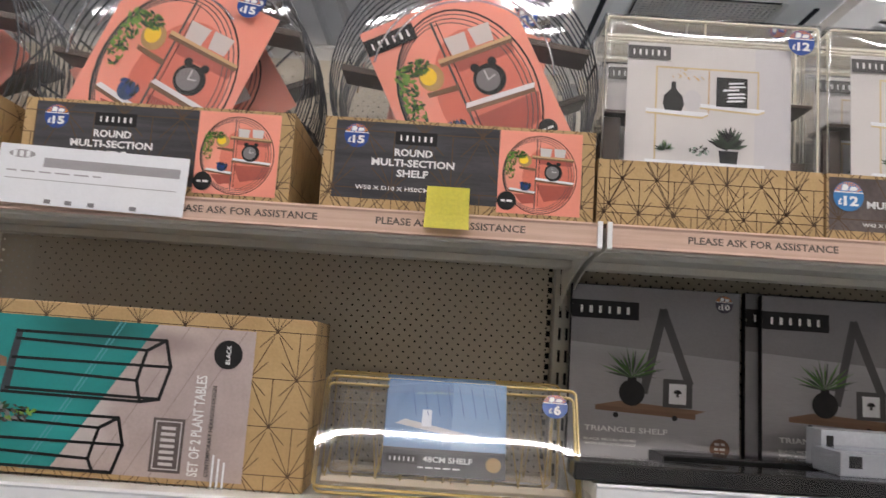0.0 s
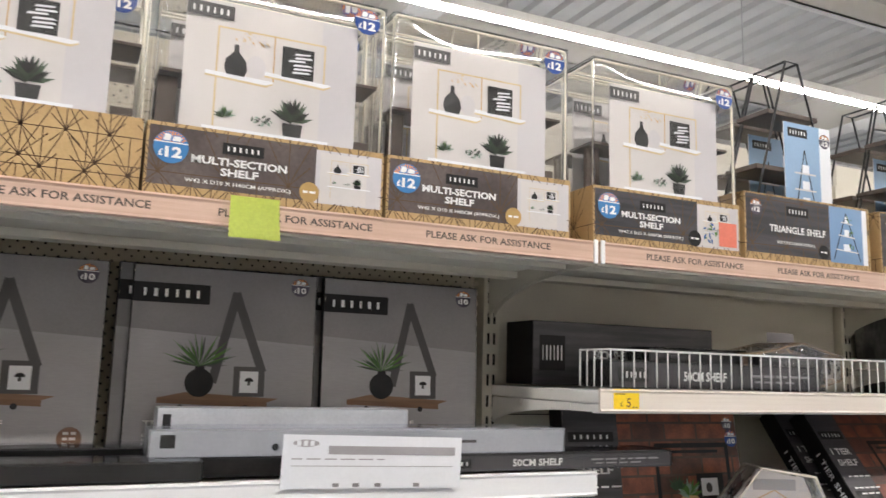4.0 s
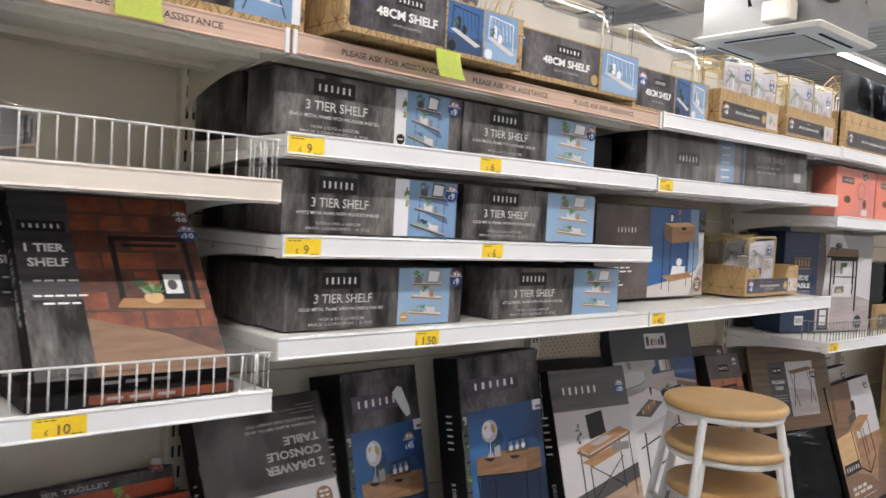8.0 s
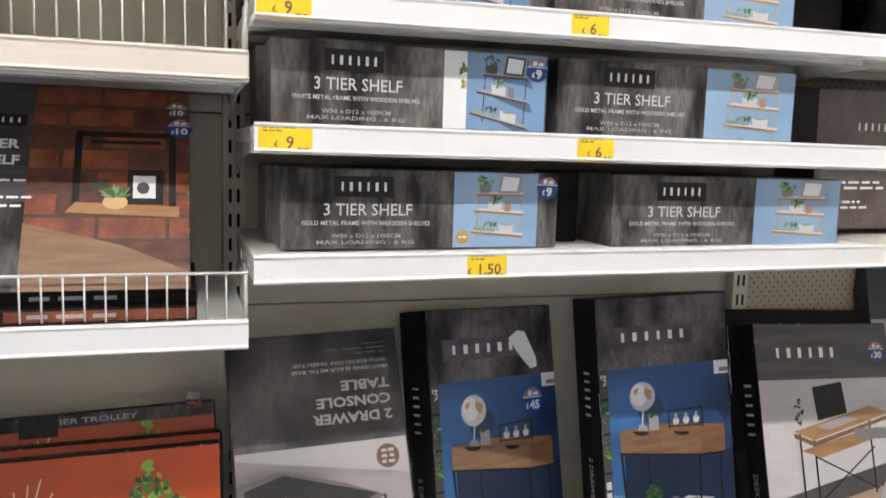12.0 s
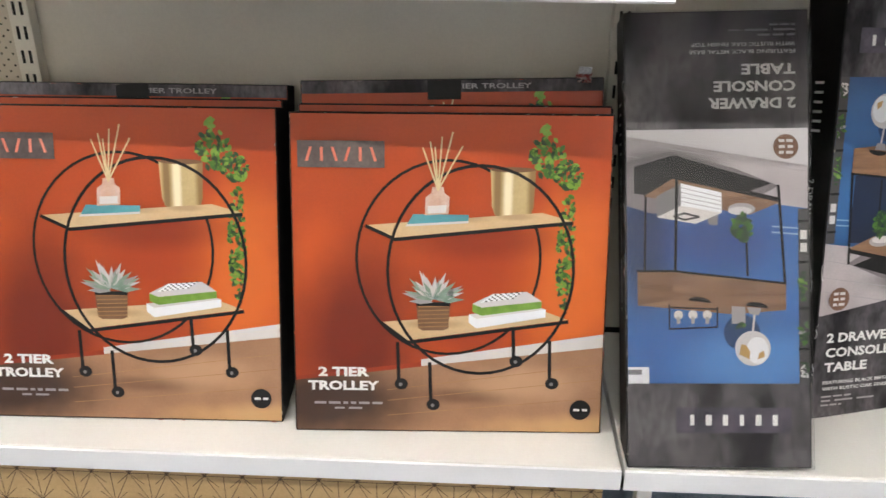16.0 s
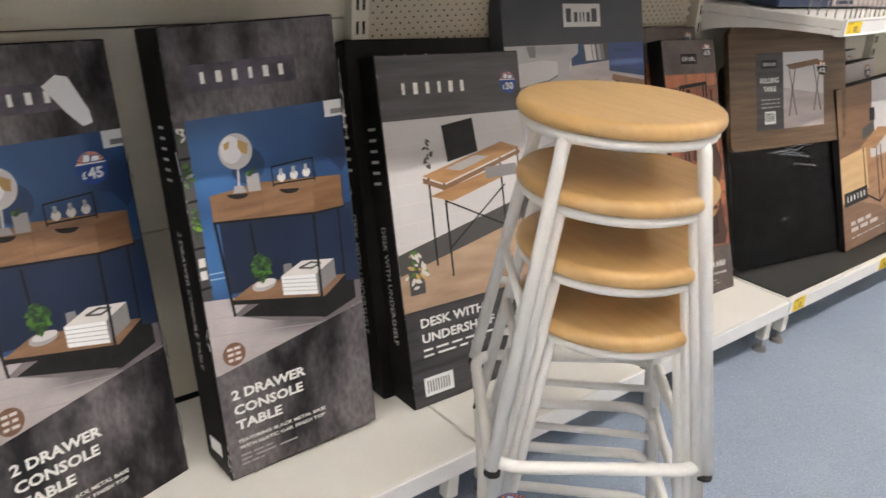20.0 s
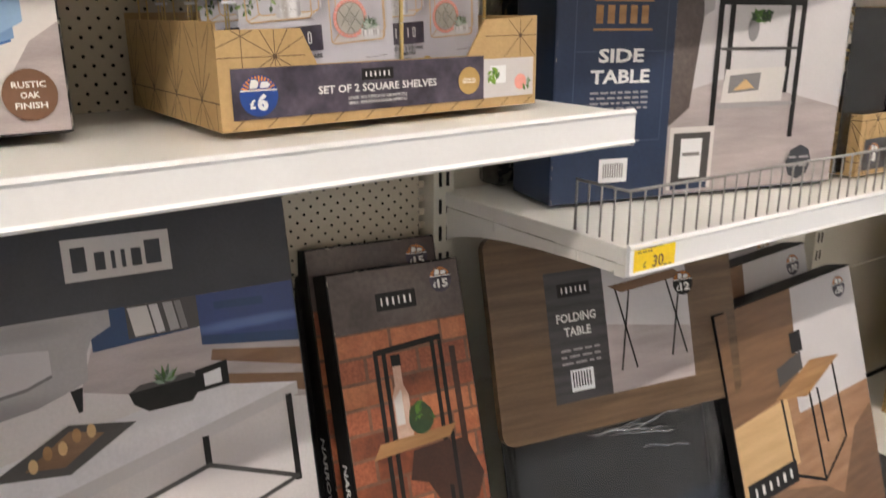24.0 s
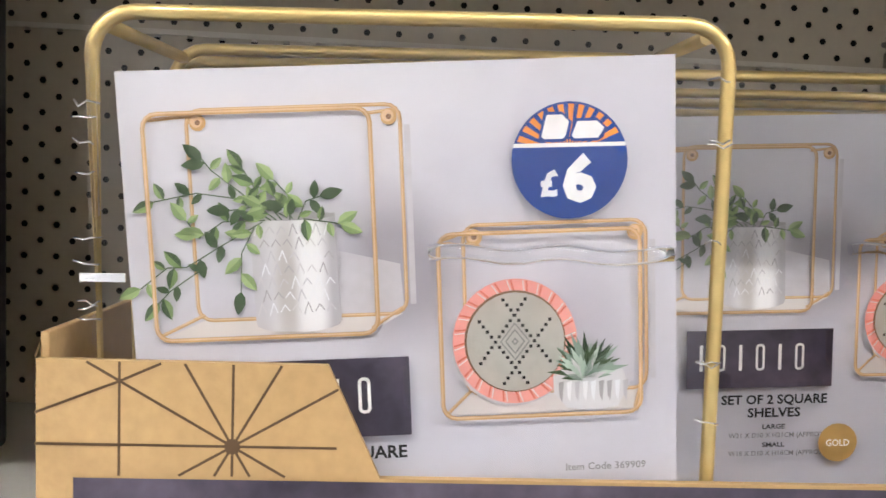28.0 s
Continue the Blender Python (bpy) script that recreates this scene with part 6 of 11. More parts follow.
def multi_carton(x, y, w, kind, label):
    d, h = 0.30, 0.118
    t = thing("display_carton", pose(x, y, TOP + 0.001), label, "display carton", "display cartons on the top shelves")
    o = tray(w, d, h, t)
    p = Print()
    starburst(p, w, h, 0.062)
    if kind != "plain":
        lab = LABEL_BROWN if kind == "gold" else LABEL_DARK
        p.rect(0.004, 0.016, w * 0.69, h - 0.006, lab)
        p.rect(w * 0.69, 0.014, w - 0.004, h - 0.010, PALE)
        pic_multi(p, w * 0.71, 0.016, w * 0.27, h - 0.03) if kind == "gold" else pic_multi(p, w * 0.70, 0.018, w * 0.28, h - 0.03)
        if kind == "black":
            p.rect(w * 0.84, 0.02, w * 0.97, h * 0.62, CORAL_DIM)
            p.leaves(w * 0.78, h * 0.4, 0.02, 0.02, 0.006, 14, [LEAF, BLUE_WALL], 3)
        badge(p, w * 0.095, h * 0.66, 0.027, "12", BADGE_SKY)
        brand(p, w * 0.38, h * 0.74, w * 0.17, 0.019)
        p.text("MULTI-SECTION", w * 0.37, h * 0.545, 0.0125, WHITE_INK, width=w * 0.39, bold=0.035)
        p.text("SHELF", w * 0.37, h * 0.40, 0.0125, WHITE_INK, width=w * 0.155, bold=0.035)
        p.text("W42 X D10 X H40CM (APPROX.)", w * 0.37, h * 0.235, 0.0065, WHITE_INK, width=w * 0.43)
        p.oval(w * 0.665, h * 0.26, 0.0175, 0.0175, GOLD_PRINT if kind == "gold" else INK, 20)
        p.bars(w * 0.665 - 0.011, h * 0.26, 0.022, 0.004, WHITE_INK, 2)
    p.make("front_label", o, front, "kraft front with printed stars" if kind == "plain" else "dark label with white words beside a pale picture")
    return t



def triangle_shelf_box(x, y, z, w, h, d, price, shade, label, lean=2.0):
    t = thing("triangle_shelf_carton", pose(x, y, z, -lean, 0, 0), label, "shelf carton", "triangle shelf cartons")
    carton_body(w, d, h, lean, 0.002, BLACK_CARD, t)
    p = Print()
    p.rect(0.002, 0.002, w - 0.002, h - 0.002, TRI_GREY)
    p.poly([(0.002, h * 0.66), (w - 0.002, h * 0.60), (w - 0.002, h - 0.002), (0.002, h - 0.002)], TRI_DIM)
    p.rect(0.002, h * 0.80, w * 0.40, h * 0.905, INK)
    brand(p, w * 0.20, h * 0.852, w * 0.38, h * 0.10)
    p.line([(w * 0.44, h * 0.40), (w * 0.545, h * 0.86), (w * 0.70, h * 0.46)], 0.018, GREY_DARK)
    p.poly([(w * 0.16, h * 0.305), (w * 0.30, h * 0.335), (w * 0.80, h * 0.305), (w * 0.74, h * 0.285)], OAK_DIM)
    p.poly([(w * 0.16, h * 0.305), (w * 0.74, h * 0.285), (w * 0.74, h * 0.255), (w * 0.16, h * 0.278)], WOOD_DARK)
    for u in (0.28, 0.62):
        p.oval(w * u, h * 0.255, 0.006, 0.006, INK, 8)
    p.oval(w * 0.37, h * 0.385, w * 0.075, h * 0.075, INK, 20)
    p.rect(w * 0.345, h * 0.44, w * 0.395, h * 0.475, INK)
    p.blades(w * 0.37, h * 0.47, w * 0.19, 29, [LEAF_DARK, LEAF_DARK, LEAF, GREY_DARK], 4, 1.0, 5, 175, 0.03)
    p.rect(w * 0.55, h * 0.315, w * 0.72, h * 0.475, GREY_DARK)
    p.rect(w * 0.585, h * 0.335, w * 0.685, h * 0.45, PAPER)
    p.oval(w * 0.635, h * 0.395, 0.009, 0.008, INK, 10, a0=0, a1=180)
    p.rect(w * 0.627, h * 0.375, w * 0.643, h * 0.395, GREY_DARK)
    p.text("TRIANGLE SHELF", w * 0.10, h * 0.175, h * 0.030, WHITE_INK, width=w * 0.48, bold=0.015, anchor=0)
    p.text("BLACK METAL FRAME", w * 0.10, h * 0.115, h * 0.014, WHITE_INK, width=w * 0.30, anchor=0)
    p.text("WITH WOODEN SHELF", w * 0.10, h * 0.09, h * 0.014, WHITE_INK, width=w * 0.30, anchor=0)
    p.oval(w * 0.88, h * 0.10, w * 0.058, w * 0.058, BROWN_DISC, 20)
    for k in (-1, 0, 1):
        p.bars(w * 0.85, h * 0.10 + k * 0.010, w * 0.06, 0.005, PALE_WARM, 2, k + 3)
    if price:
        badge(p, w * 0.90, h * 0.925, 0.019, "10", LABEL_PLUM, BADGE_RED)
    p.wear(w, h, int(abs(x) * 90))
    p.make("front_print", t, front, "grey picture of a triangle shelf with a plant and a frame")
    return t


def long_shelf_box(x, y, z, w, h, d, yaw, label, silver=False, words=True, film=False):
    t = thing("long_shelf_carton", pose(x, y, z, 0, 0, yaw), label, "shelf carton", "long shelf cartons")
    part("body", boxes((0, 0, 0, w, d, h), bevel=0.002), surface("silver_grey_card", (0.42, 0.43, 0.46), (0.34, 0.35, 0.38), 9, 0.3, detail=6) if silver else BLACK_CARD, t)
    p = Print()
    if words:
        if not silver:
            p.rect(0.002, 0.002, w - 0.002, h - 0.002, LABEL_DARK)
            brand(p, w * 0.10, h * 0.5, w * 0.13, h * 0.55)
            p.text("50CM SHELF", w * 0.42, h * 0.5, min(h * 0.42, 0.020), WHITE_INK, width=w * 0.20, bold=0.03)
            p.bars(w * 0.64, h * 0.58, w * 0.30, h * 0.10, GREY_LIGHT, 6, 2)
            p.bars(w * 0.66, h * 0.34, w * 0.20, h * 0.08, GREY_LIGHT, 4, 3)
        else:
            p.oval(w * 0.26, h * 0.35, 0.006, 0.006, INK, 10)
            p.rect(w * 0.02, h * 0.35, w * 0.05, h * 0.85, INK)
            p.bars(w * 0.55, h * 0.5, w * 0.2, h * 0.12, GREY_DARK, 4, 5)
    if p.f:
        p.make("front_print", t, front)
    if film:
        part("film", boxes((-0.002, -0.003, 0.0, w + 0.002, d + 0.002, h + 0.003), bevel=0.003), FILM_LOOSE, t, "wrinkled clear film")
    return t


BRICK_DEEP = surface("deep_red_brick_print", (0.120, 0.034, 0.018), (0.055, 0.017, 0.010), 30, 0.35, detail=6, spread=0.38, grain=0.2)
BRICK_GROUT = surface("dark_mortar_print", (0.085, 0.042, 0.027), (0.055, 0.028, 0.018), 40, 0.4, grain=0.15)


def pic_bricks(p, x, y, w, h, rows, seed=1, shades=(BRICK, BRICK, BRICK_LIT), joint=MORTAR):
    """Brickwork in print: each brick its own patch over the mortar."""
    p.whole().rect(x, y, x + w, y + h, joint)
    rng = random.Random(seed)
    bh = h / rows
    bw = bh * 2.4
    p.layer += 1
    for j in range(rows):
        u = -bw * 0.5 * (j % 2) - rng.random() * bw * 0.1
        while u < w:
            a, b = max(0, u + bw * 0.03), min(w, u + bw * 0.97)
            if b - a > 0.002:
                p.rect(x + a, y + bh * (j + 0.07), x + b, y + bh * (j + 0.93), rng.choice(shades), True)
            u += bw


def one_tier_box(x, y, z, yaw, lean, label, w=0.44, h=0.40, d=0.05):
    t = thing("one_tier_shelf_carton", pose(x, y, z, -lean, 0, yaw), label, "shelf carton", "one tier shelf cartons")
    carton_body(w, d, h, lean, 0.003, BLACK_CARD, t)
    p = Print()
    p.rect(0.002, 0.002, w * 0.295, h - 0.002, LABEL_DARK)
    p.rect(0.002, 0.002, w * 0.295, h * 0.40, CONCRETE)
    pic_bricks(p, w * 0.295, 0.002, w * 0.70, h - 0.004, 9, 3, (BRICK, BRICK, BRICK_DEEP), BRICK_GROUT)
    brand(p, w * 0.15, h * 0.80, w * 0.24, h * 0.06)
    p.text("1 TIER", w * 0.15, h * 0.68, h * 0.045, WHITE_INK, width=w * 0.20, bold=0.03)
    p.text("SHELF", w * 0.155, h * 0.60, h * 0.045, WHITE_INK, width=w * 0.20, bold=0.03)
    p.bars(w * 0.07, h * 0.50, w * 0.22, 0.004, WHITE_INK, 4)
    p.bars(w * 0.06, h * 0.42, w * 0.26, 0.004, WHITE_INK, 5, 5)
    p.bars(w * 0.10, h * 0.38, w * 0.18, 0.004, WHITE_INK, 3, 6)
    p.line([(w * 0.50, h * 0.36), (w * 0.50, h * 0.74), (w * 0.92, h * 0.74), (w * 0.92, h * 0.36)], 0.011, INK)
    p.line([(w * 0.56, h * 0.70), (w * 0.86, h * 0.70)], 0.007, INK)
    p.poly([(w * 0.46, h * 0.35), (w * 0.95, h * 0.33), (w * 0.95, h * 0.38), (w * 0.50, h * 0.40)], OAK_PRINT)
    p.rect(w * 0.72, h * 0.39, w * 0.88, h * 0.56, INK)
    p.poly([(w * 0.745, h * 0.42), (w * 0.845, h * 0.42), (w * 0.845, h * 0.53), (w * 0.745, h * 0.53)], PAPER)
    p.oval(w * 0.79, h * 0.47, 0.010, 0.012, GREY_DARK, 8)
    p.oval(w * 0.67, h * 0.40, w * 0.055, h * 0.035, TAN, 14)
    p.blades(w * 0.67, h * 0.42, w * 0.09, 13, [SUCCULENT, LEAF], 3)
    p.blades(w * 0.60, h * 0.46, w * 0.07, 9, [LEAF_DARK], 5)
    p.poly([(w * 0.295, h * 0.002), (w * 0.99, h * 0.002), (w * 0.99, h * 0.08), (w * 0.7, h * 0.20), (w * 0.295, h * 0.30)], OAK_DIM)
    badge(p, w * 0.94, h * 0.88, 0.017, "10", LABEL_PLUM)
    badge(p, w * 0.955, h * 0.78, 0.020, "10", BADGE_BLUE)
    p.wear(w, h, int(abs(x) * 90))
    p.make("front_print", t, front, "brick-wall picture of a wall shelf beside white words")
    q = Print()
    q.text("1 TIER SHELF", d * 0.5, h * 0.5, d * 0.3, WHITE_INK, width=h * 0.4, turn=-90)
    q.make("side_print", t, left_side(d))
    return t


def wire_guard(parent, w, h, y0, pitch=0.028, mat=WIRE_WHITE, r=0.0016, z0=0.0, x0=0.0):
    """A wire front guard on a shelf: top rail and uprights, returned at the ends."""
    part("guard_rail", tubes([[(x0 + 0.004, 0.10 + y0, z0), (x0 + 0.004, 0.10 + y0, h), (x0 + 0.004, y0, h), (w - 0.004, y0, h), (w - 0.004, 0.10 + y0, h), (w - 0.004, 0.10 + y0, z0)]], r * 1.5, 6), mat, parent)
    n = int((w - x0) / pitch)
    post = part("guard_wire", tubes([[(0, 0, z0), (0, 0, h)]], r, 5), mat, parent, m=pose(x0 + 0.008, y0, 0))
    for k in range(1, n):
        again("guard_wire", post, parent, pose(x0 + 0.008 + (w - x0 - 0.016) * k / (n - 1), y0, 0))
    for k in (1, 2, 3):
        again("guard_wire", post, parent, pose(x0 + 0.004, y0 + 0.025 * k, 0))
        again("guard_wire", post, parent, pose(w - 0.004, y0 + 0.025 * k, 0))


def sticky(x, z, mat, w=0.075, h=0.076, label="", curl=0.012, y=-0.008):
    """A square sticky note on the shelf rail, its foot curling forward."""
    bm = bmesh.new()
    rows = 6
    vs = []
    for j in range(rows + 1):
        t = j / rows
        vs.append([bm.verts.new((u * w + 0.004 * t * t * (u - 0.5), -curl * t * t - 0.0005 * u, -h * t)) for u in (0, 0.33, 0.67, 1)])
    for j in range(rows):
        for i in range(3):
            bm.faces.new((vs[j][i], vs[j + 1][i], vs[j + 1][i + 1], vs[j][i + 1]))
    t = thing("sticky_note", pose(x, y, z), label, "sticky note", "sticky notes")
    bmesh.ops.solidify(bm, geom=bm.faces[:], thickness=0.0004)
    part("sheet", bm, mat, t)
    return t


def price_notice(x, y, z, w, h, turn, label, lean=0.0, words=True):
    """A printed white A-size notice hung over the shelf edge."""
    t = thing("paper_notice", pose(x, y, z, -lean, turn, 0), label, "paper notice", "paper notices")
    part("sheet", boxes((0, 0, 0, w, 0.0012, h)), PAPER, t)
    p = Print()
    p.oval(w * 0.12, h * 0.84, w * 0.07, h * 0.07, GREY_LIGHT, 14)
    for k in (-1, 0, 1):
        p.rect(w * (0.115 + 0.035 * k) - 0.003, h * 0.79, w * (0.115 + 0.035 * k) + 0.004, h * 0.89, PAPER, k > -1)
    p.rect(w * 0.24, h * 0.64, w * 0.96, h * 0.80, GREY_LIGHT)
    p.bars(w * 0.05, h * 0.55, w * 0.5, h * 0.022, GREY_LIGHT, 6)
    p.line([(w * 0.05, h * 0.42), (w * 0.95, h * 0.42)], 0.0012, GREY_LIGHT)
    for u in (0.27, 0.38, 0.50, 0.72):
        p.rect(w * u, h * 0.03, w * (u + 0.035), h * 0.10, GREY_MID, True)
    p.make("print", t, front, "grey printed lines")
    return t


# ---- bay A: round shelves above, plant tables and a gilt shelf below ----
RC = "open kraft display carton with a black printed label"
round_carton(-3.548, 0.012, RC, -22, False)
round_carton(-3.006, 0.012, RC, 27, True)
round_carton(-4.085, 0.012, RC, -4, False)
price_notice(-3.572, -0.012, TOP - 0.032, 0.335, 0.105, 1.5, "white printed notice hung over the shelf edge")
sticky(-2.815, TOP + 0.045, NOTE, label="yellow sticky note stuck over the shelf rail")


def plant_table_box():
    w, h, d = 0.70, 0.310, 0.17
    t = thing("plant_table_carton", pose(-3.703, 0.08, A2_TOP + 0.001, 0, 0.5, 0), "kraft carton of black wire plant tables with a teal picture", "furniture carton")
    part("body", boxes((-0.11, 0, 0.002, w, d, h), bevel=0.004), KRAFT, t)
    p = Print()
    starburst(p, w + 0.11, h, 0.085)
    p.make("star_print", t, lambda u, v, q: front(u - 0.11, v, q), "star pattern in thin dark lines")
    p = Print()
    x1, y1 = w * 0.845, h * 0.91
    p.rect(0.0, 0.012, x1, y1, TEAL_PHOTO)

    def at(u, v):
        """u from the picture's edge, v down from its top."""
        return (u, y1 - v)

    # planks of the floor, the white line of the skirting
    p.poly([at(0.413, 0.0), at(x1, 0.0), at(x1, y1 - 0.012), at(0.245, y1 - 0.012)], PINK_FLOOR_PHOTO)
    for u in (0.47, 0.53, 0.575):
        p.line([at(u, 0.0), at(u - 0.150, y1 - 0.012)], 0.0016, PINK_FLOOR_LINE, keep=u > 0.5)
    for u, wd in ((0.344, 0.003), (0.352, 0.0022)):
        p.line([at(u, 0.0), at(u - 0.150, y1 - 0.012)], wd, TEAL_BOOK)
    # two hexagonal wire tables, lying on their sides
    for dx, dy in ((0.0, 0.0), (-0.070, 0.143)):
        ring = [at(u + dx, v + dy) for u, v in ((0.430, 0.028), (0.443, 0.075), (0.428, 0.133), (0.394, 0.140), (0.384, 0.103), (0.397, 0.048))]
        ends = [at(u + dx, v + dy) for u, v in ((0.156, 0.029), (0.154, 0.077), (0.150, 0.132), (0.144, 0.139), (0.153, 0.097), (0.158, 0.043))]
        ring = [(u, max(v, 0.015)) for u, v in ring]
        ends = [(u, max(v, 0.015)) for u, v in ends]
        p.poly([at(0.156 + dx, 0.025 + dy), at(0.168 + dx, 0.028 + dy), at(0.156 + dx, min(0.140 + dy, y1 - 0.014)), at(0.139 + dx, min(0.142 + dy, y1 - 0.014))], SLATE)
        for a, b in zip(ring, ends):
            p.line([b, a], 0.0052, INK)
        p.line([*ring, ring[0]], 0.0062, INK)
    # driftwood on one, a trailing plant in a gold pot on the other
    p.poly([at(u, v) for u, v in ((0.055, 0.098), (0.060, 0.086), (0.080, 0.081), (0.115, 0.069), (0.145, 0.079), (0.147, 0.094), (0.093, 0.099), (0.061, 0.102))], OAK_DIM)
    p.poly([at(u, v) for u, v in ((0.062, 0.092), (0.085, 0.084), (0.118, 0.076), (0.110, 0.084), (0.080, 0.090))], TAN)
    p.rect(0.014, y1 - 0.262, 0.070, y1 - 0.206, BRASS_POT)
    p.leaves(0.055, y1 - 0.178, 0.048, 0.022, 0.0085, 110, [LEAF_DARK, GREY_DARK, GREY_DARK, GREY_MID, LEAF], 3)
    p.leaves(0.140, y1 - 0.175, 0.075, 0.014, 0.0075, 90, [LEAF_DARK, GREY_DARK, GREY_MID, LEAF_LIT], 8)
    p.leaves(0.020, y1 - 0.215, 0.024, 0.020, 0.009, 30, [LEAF_LIT, LEAF, GOLD_LINE], 5)
    # name plate, words up the side, the black disc
    p.rect(0.424, 0.022, 0.481, y1 - 0.165, LABEL_BROWN)
    p.line([(0.430, 0.028), (0.475, 0.028), (0.475, y1 - 0.171), (0.430, y1 - 0.171)], 0.0022, PALE_WARM, closed=True)
    for k in range(7):
        p.rect(0.440, 0.034 + 0.0105 * k, 0.466, 0.0395 + 0.0105 * k, PALE_WARM, k > 0)
    p.text("SET OF 2 PLANT TABLES", 0.502, 0.108, 0.019, WHITE_INK, width=0.178, turn=90, bold=0.02)
    p.text("CONTEMPORARY HEXAGON DESIGN", 0.527, 0.100, 0.008, GREY_DARK, width=0.160, turn=90)
    for k in range(3):
        p.bars(0.536 + 0.010 * k, 0.022, 0.004, 0.075 - 0.012 * k, PAPER, 1)
    p.oval(0.545, y1 - 0.045, 0.026, 0.026, INK, 24)
    p.text("BLACK", 0.545, y1 - 0.045, 0.0085, WHITE_INK, width=0.034, turn=90)
    p.rect(0.006, y1 - 0.030, 0.026, y1 + 0.004, PAPER)
    p.make("front_print", t, lambda u, v, q: front(u, v, q + 0.0012), "teal picture of black hexagonal plant tables")
    p = Print()
    badge(p, 0, 0, 0.031, "30")
    p.make("price_badge", t, lambda u, v, q: (-0.030 - v, -0.0022 - q, y1 - 0.030 + u), "round price badge")
    s = Print()
    starburst(s, d, h, 0.085)
    s.make("side_print", t, right_side(w))


plant_table_box()


def gilt_shelf(x, y, z, lean, w=0.475, h=0.215, d=0.10, turn=0.0, priced=True):
    """A gilt wire shelf for the wall, wrapped in film with its blue card."""
    t = thing("gilt_wire_shelf", pose(x, y, z, -lean, turn, 0), "gilt wire wall shelf wrapped in glossy film", "wall shelf")
    loop = [(v[0], v[1]) for v in rounded(w, h, 0.012, 4, w / 2, h / 2)]
    part("frame", tubes([[(a, 0, b) for a, b in loop]], 0.003, 6, True), BRASS, t)
    part("frame", tubes([[(a, d, b) for a, b in loop]], 0.003, 6, True), BRASS, t)
    for k in range(5):
        u = 0.02 + k * 0.045
        for v in (u, w - u - 0.045):
            part("zigzag", tubes([[(v, 0.002, 0.02), (v + 0.022, 0.002, h - 0.02), (v + 0.045, 0.002, 0.02)]], 0.0016, 5), BRASS, t)
    part("board", boxes((0.012, 0.006, 0.012, w - 0.012, d - 0.006, 0.026), bevel=0.002), surface("pale_board", (0.62, 0.52, 0.38), None, 8, 0.45, stretch=(1, 7, 7)), t, "pale wooden board")
    c = part("card_insert", boxes((w * 0.25, -0.004, 0.03, w * 0.72, -0.0025, h)), PAPER, t, "blue picture card")
    p = Print()
    cw, ch = w * 0.47, h - 0.03
    p.rect(0, 0.05, cw, ch, BLUE_PALE)
    p.poly([(cw * 0.55, 0.05), (cw, 0.05), (cw, ch), (cw * 0.55, ch)], BLUE_SKY)
    p.rect(0, 0, cw, 0.05, LABEL_DARK)
    p.poly([(cw * 0.08, ch * 0.52), (cw * 0.78, ch * 0.36), (cw * 0.86, ch * 0.40), (cw * 0.16, ch * 0.57)], PALE_WARM)
    p.rect(cw * 0.30, ch * 0.50, cw * 0.38, ch * 0.68, PAPER)
    for k in range(8):
        p.line([(cw * (0.2 + 0.1 * k), ch * 0.95), (cw * (0.25 + 0.1 * k), ch * 0.62)], 0.001, BADGE_BLUE)
    brand(p, cw * 0.16, 0.028, cw * 0.26, 0.018)
    p.text("48CM SHELF", cw * 0.53, 0.030, 0.0105, WHITE_INK, width=cw * 0.40, bold=0.03)
    p.bars(cw * 0.295, 0.014, cw * 0.34, 0.003, WHITE_INK, 5)
    p.oval(cw * 0.90, 0.026, 0.014, 0.014, GOLD_PRINT, 18)
    p.make("card_print", c, lambda u, v, q: (w * 0.25 + u, -0.0041 - q, v + 0.03))
    bm = bmesh.new()
    n, m = 28, 14
    net = [[bm.verts.new((-0.004 + (w + 0.008) * i / n,
                          -0.0088 - 0.0065 * (1 - (2 * i / n - 1) ** 4) * (1 - (2 * j / m - 1) ** 2) * (1 + 0.35 * math.cos(2 * math.pi * i / n)),
                          -0.001 + h * 0.98 * j / m)) for i in range(n + 1)] for j in range(m + 1)]
    for r0, r1 in zip(net, net[1:]):
        for i in range(n):
            bm.faces.new((r0[i], r0[i + 1], r1[i + 1], r1[i])).smooth = True
    part("film", bm, FILM_SHINY, t, "bellied glossy clear film")
    if not priced:
        return
    p = Print()
    badge(p, 0, 0, 0.024, "6")
    p.make("price_badge", t, lambda a, b, q: (w * 0.91 + a, -0.0135 - q, h - 0.04 + b), "round price badge")


gilt_shelf(-2.985, 0.066, A2_TOP + 0.016, 28, d=0.03)
gilt_shelf(-2.990, 0.230, A2_TOP + 0.009, 4, w=0.46, h=0.205, priced=False)

# ---- bay B: multi-section shelves above, triangle shelves below ----
MC = "open kraft carton of multi-section wall shelves"
MS = "pale gold wire wall shelf in a clear sleeve"
for x, w, kind in ((-2.513, 0.402, "plain"), (-2.106, 0.402, "gold"), (-1.697, 0.390, "gold"), (-1.252, 0.392, "black")):
    multi_carton(x, 0.012, w, kind, MC + (" printed with stars" if kind == "plain" else " with a dark label"))
    for k in range(2):
        multi_shelf(x + 0.006, 0.022 + 0.115 * k, TOP + 0.006, w - 0.012, 0.385, 0.10, MS + (" behind another" if k else ""), 0.105 if k == 0 else 0.07)
sticky(-1.972, TOP + 0.008, LIME, w=0.08, h=0.07, label="lime sticky note stuck on the shelf rail")

TRI = "grey carton of a triangle wall shelf leaning on the back panel"
B2_TOP = 1.302
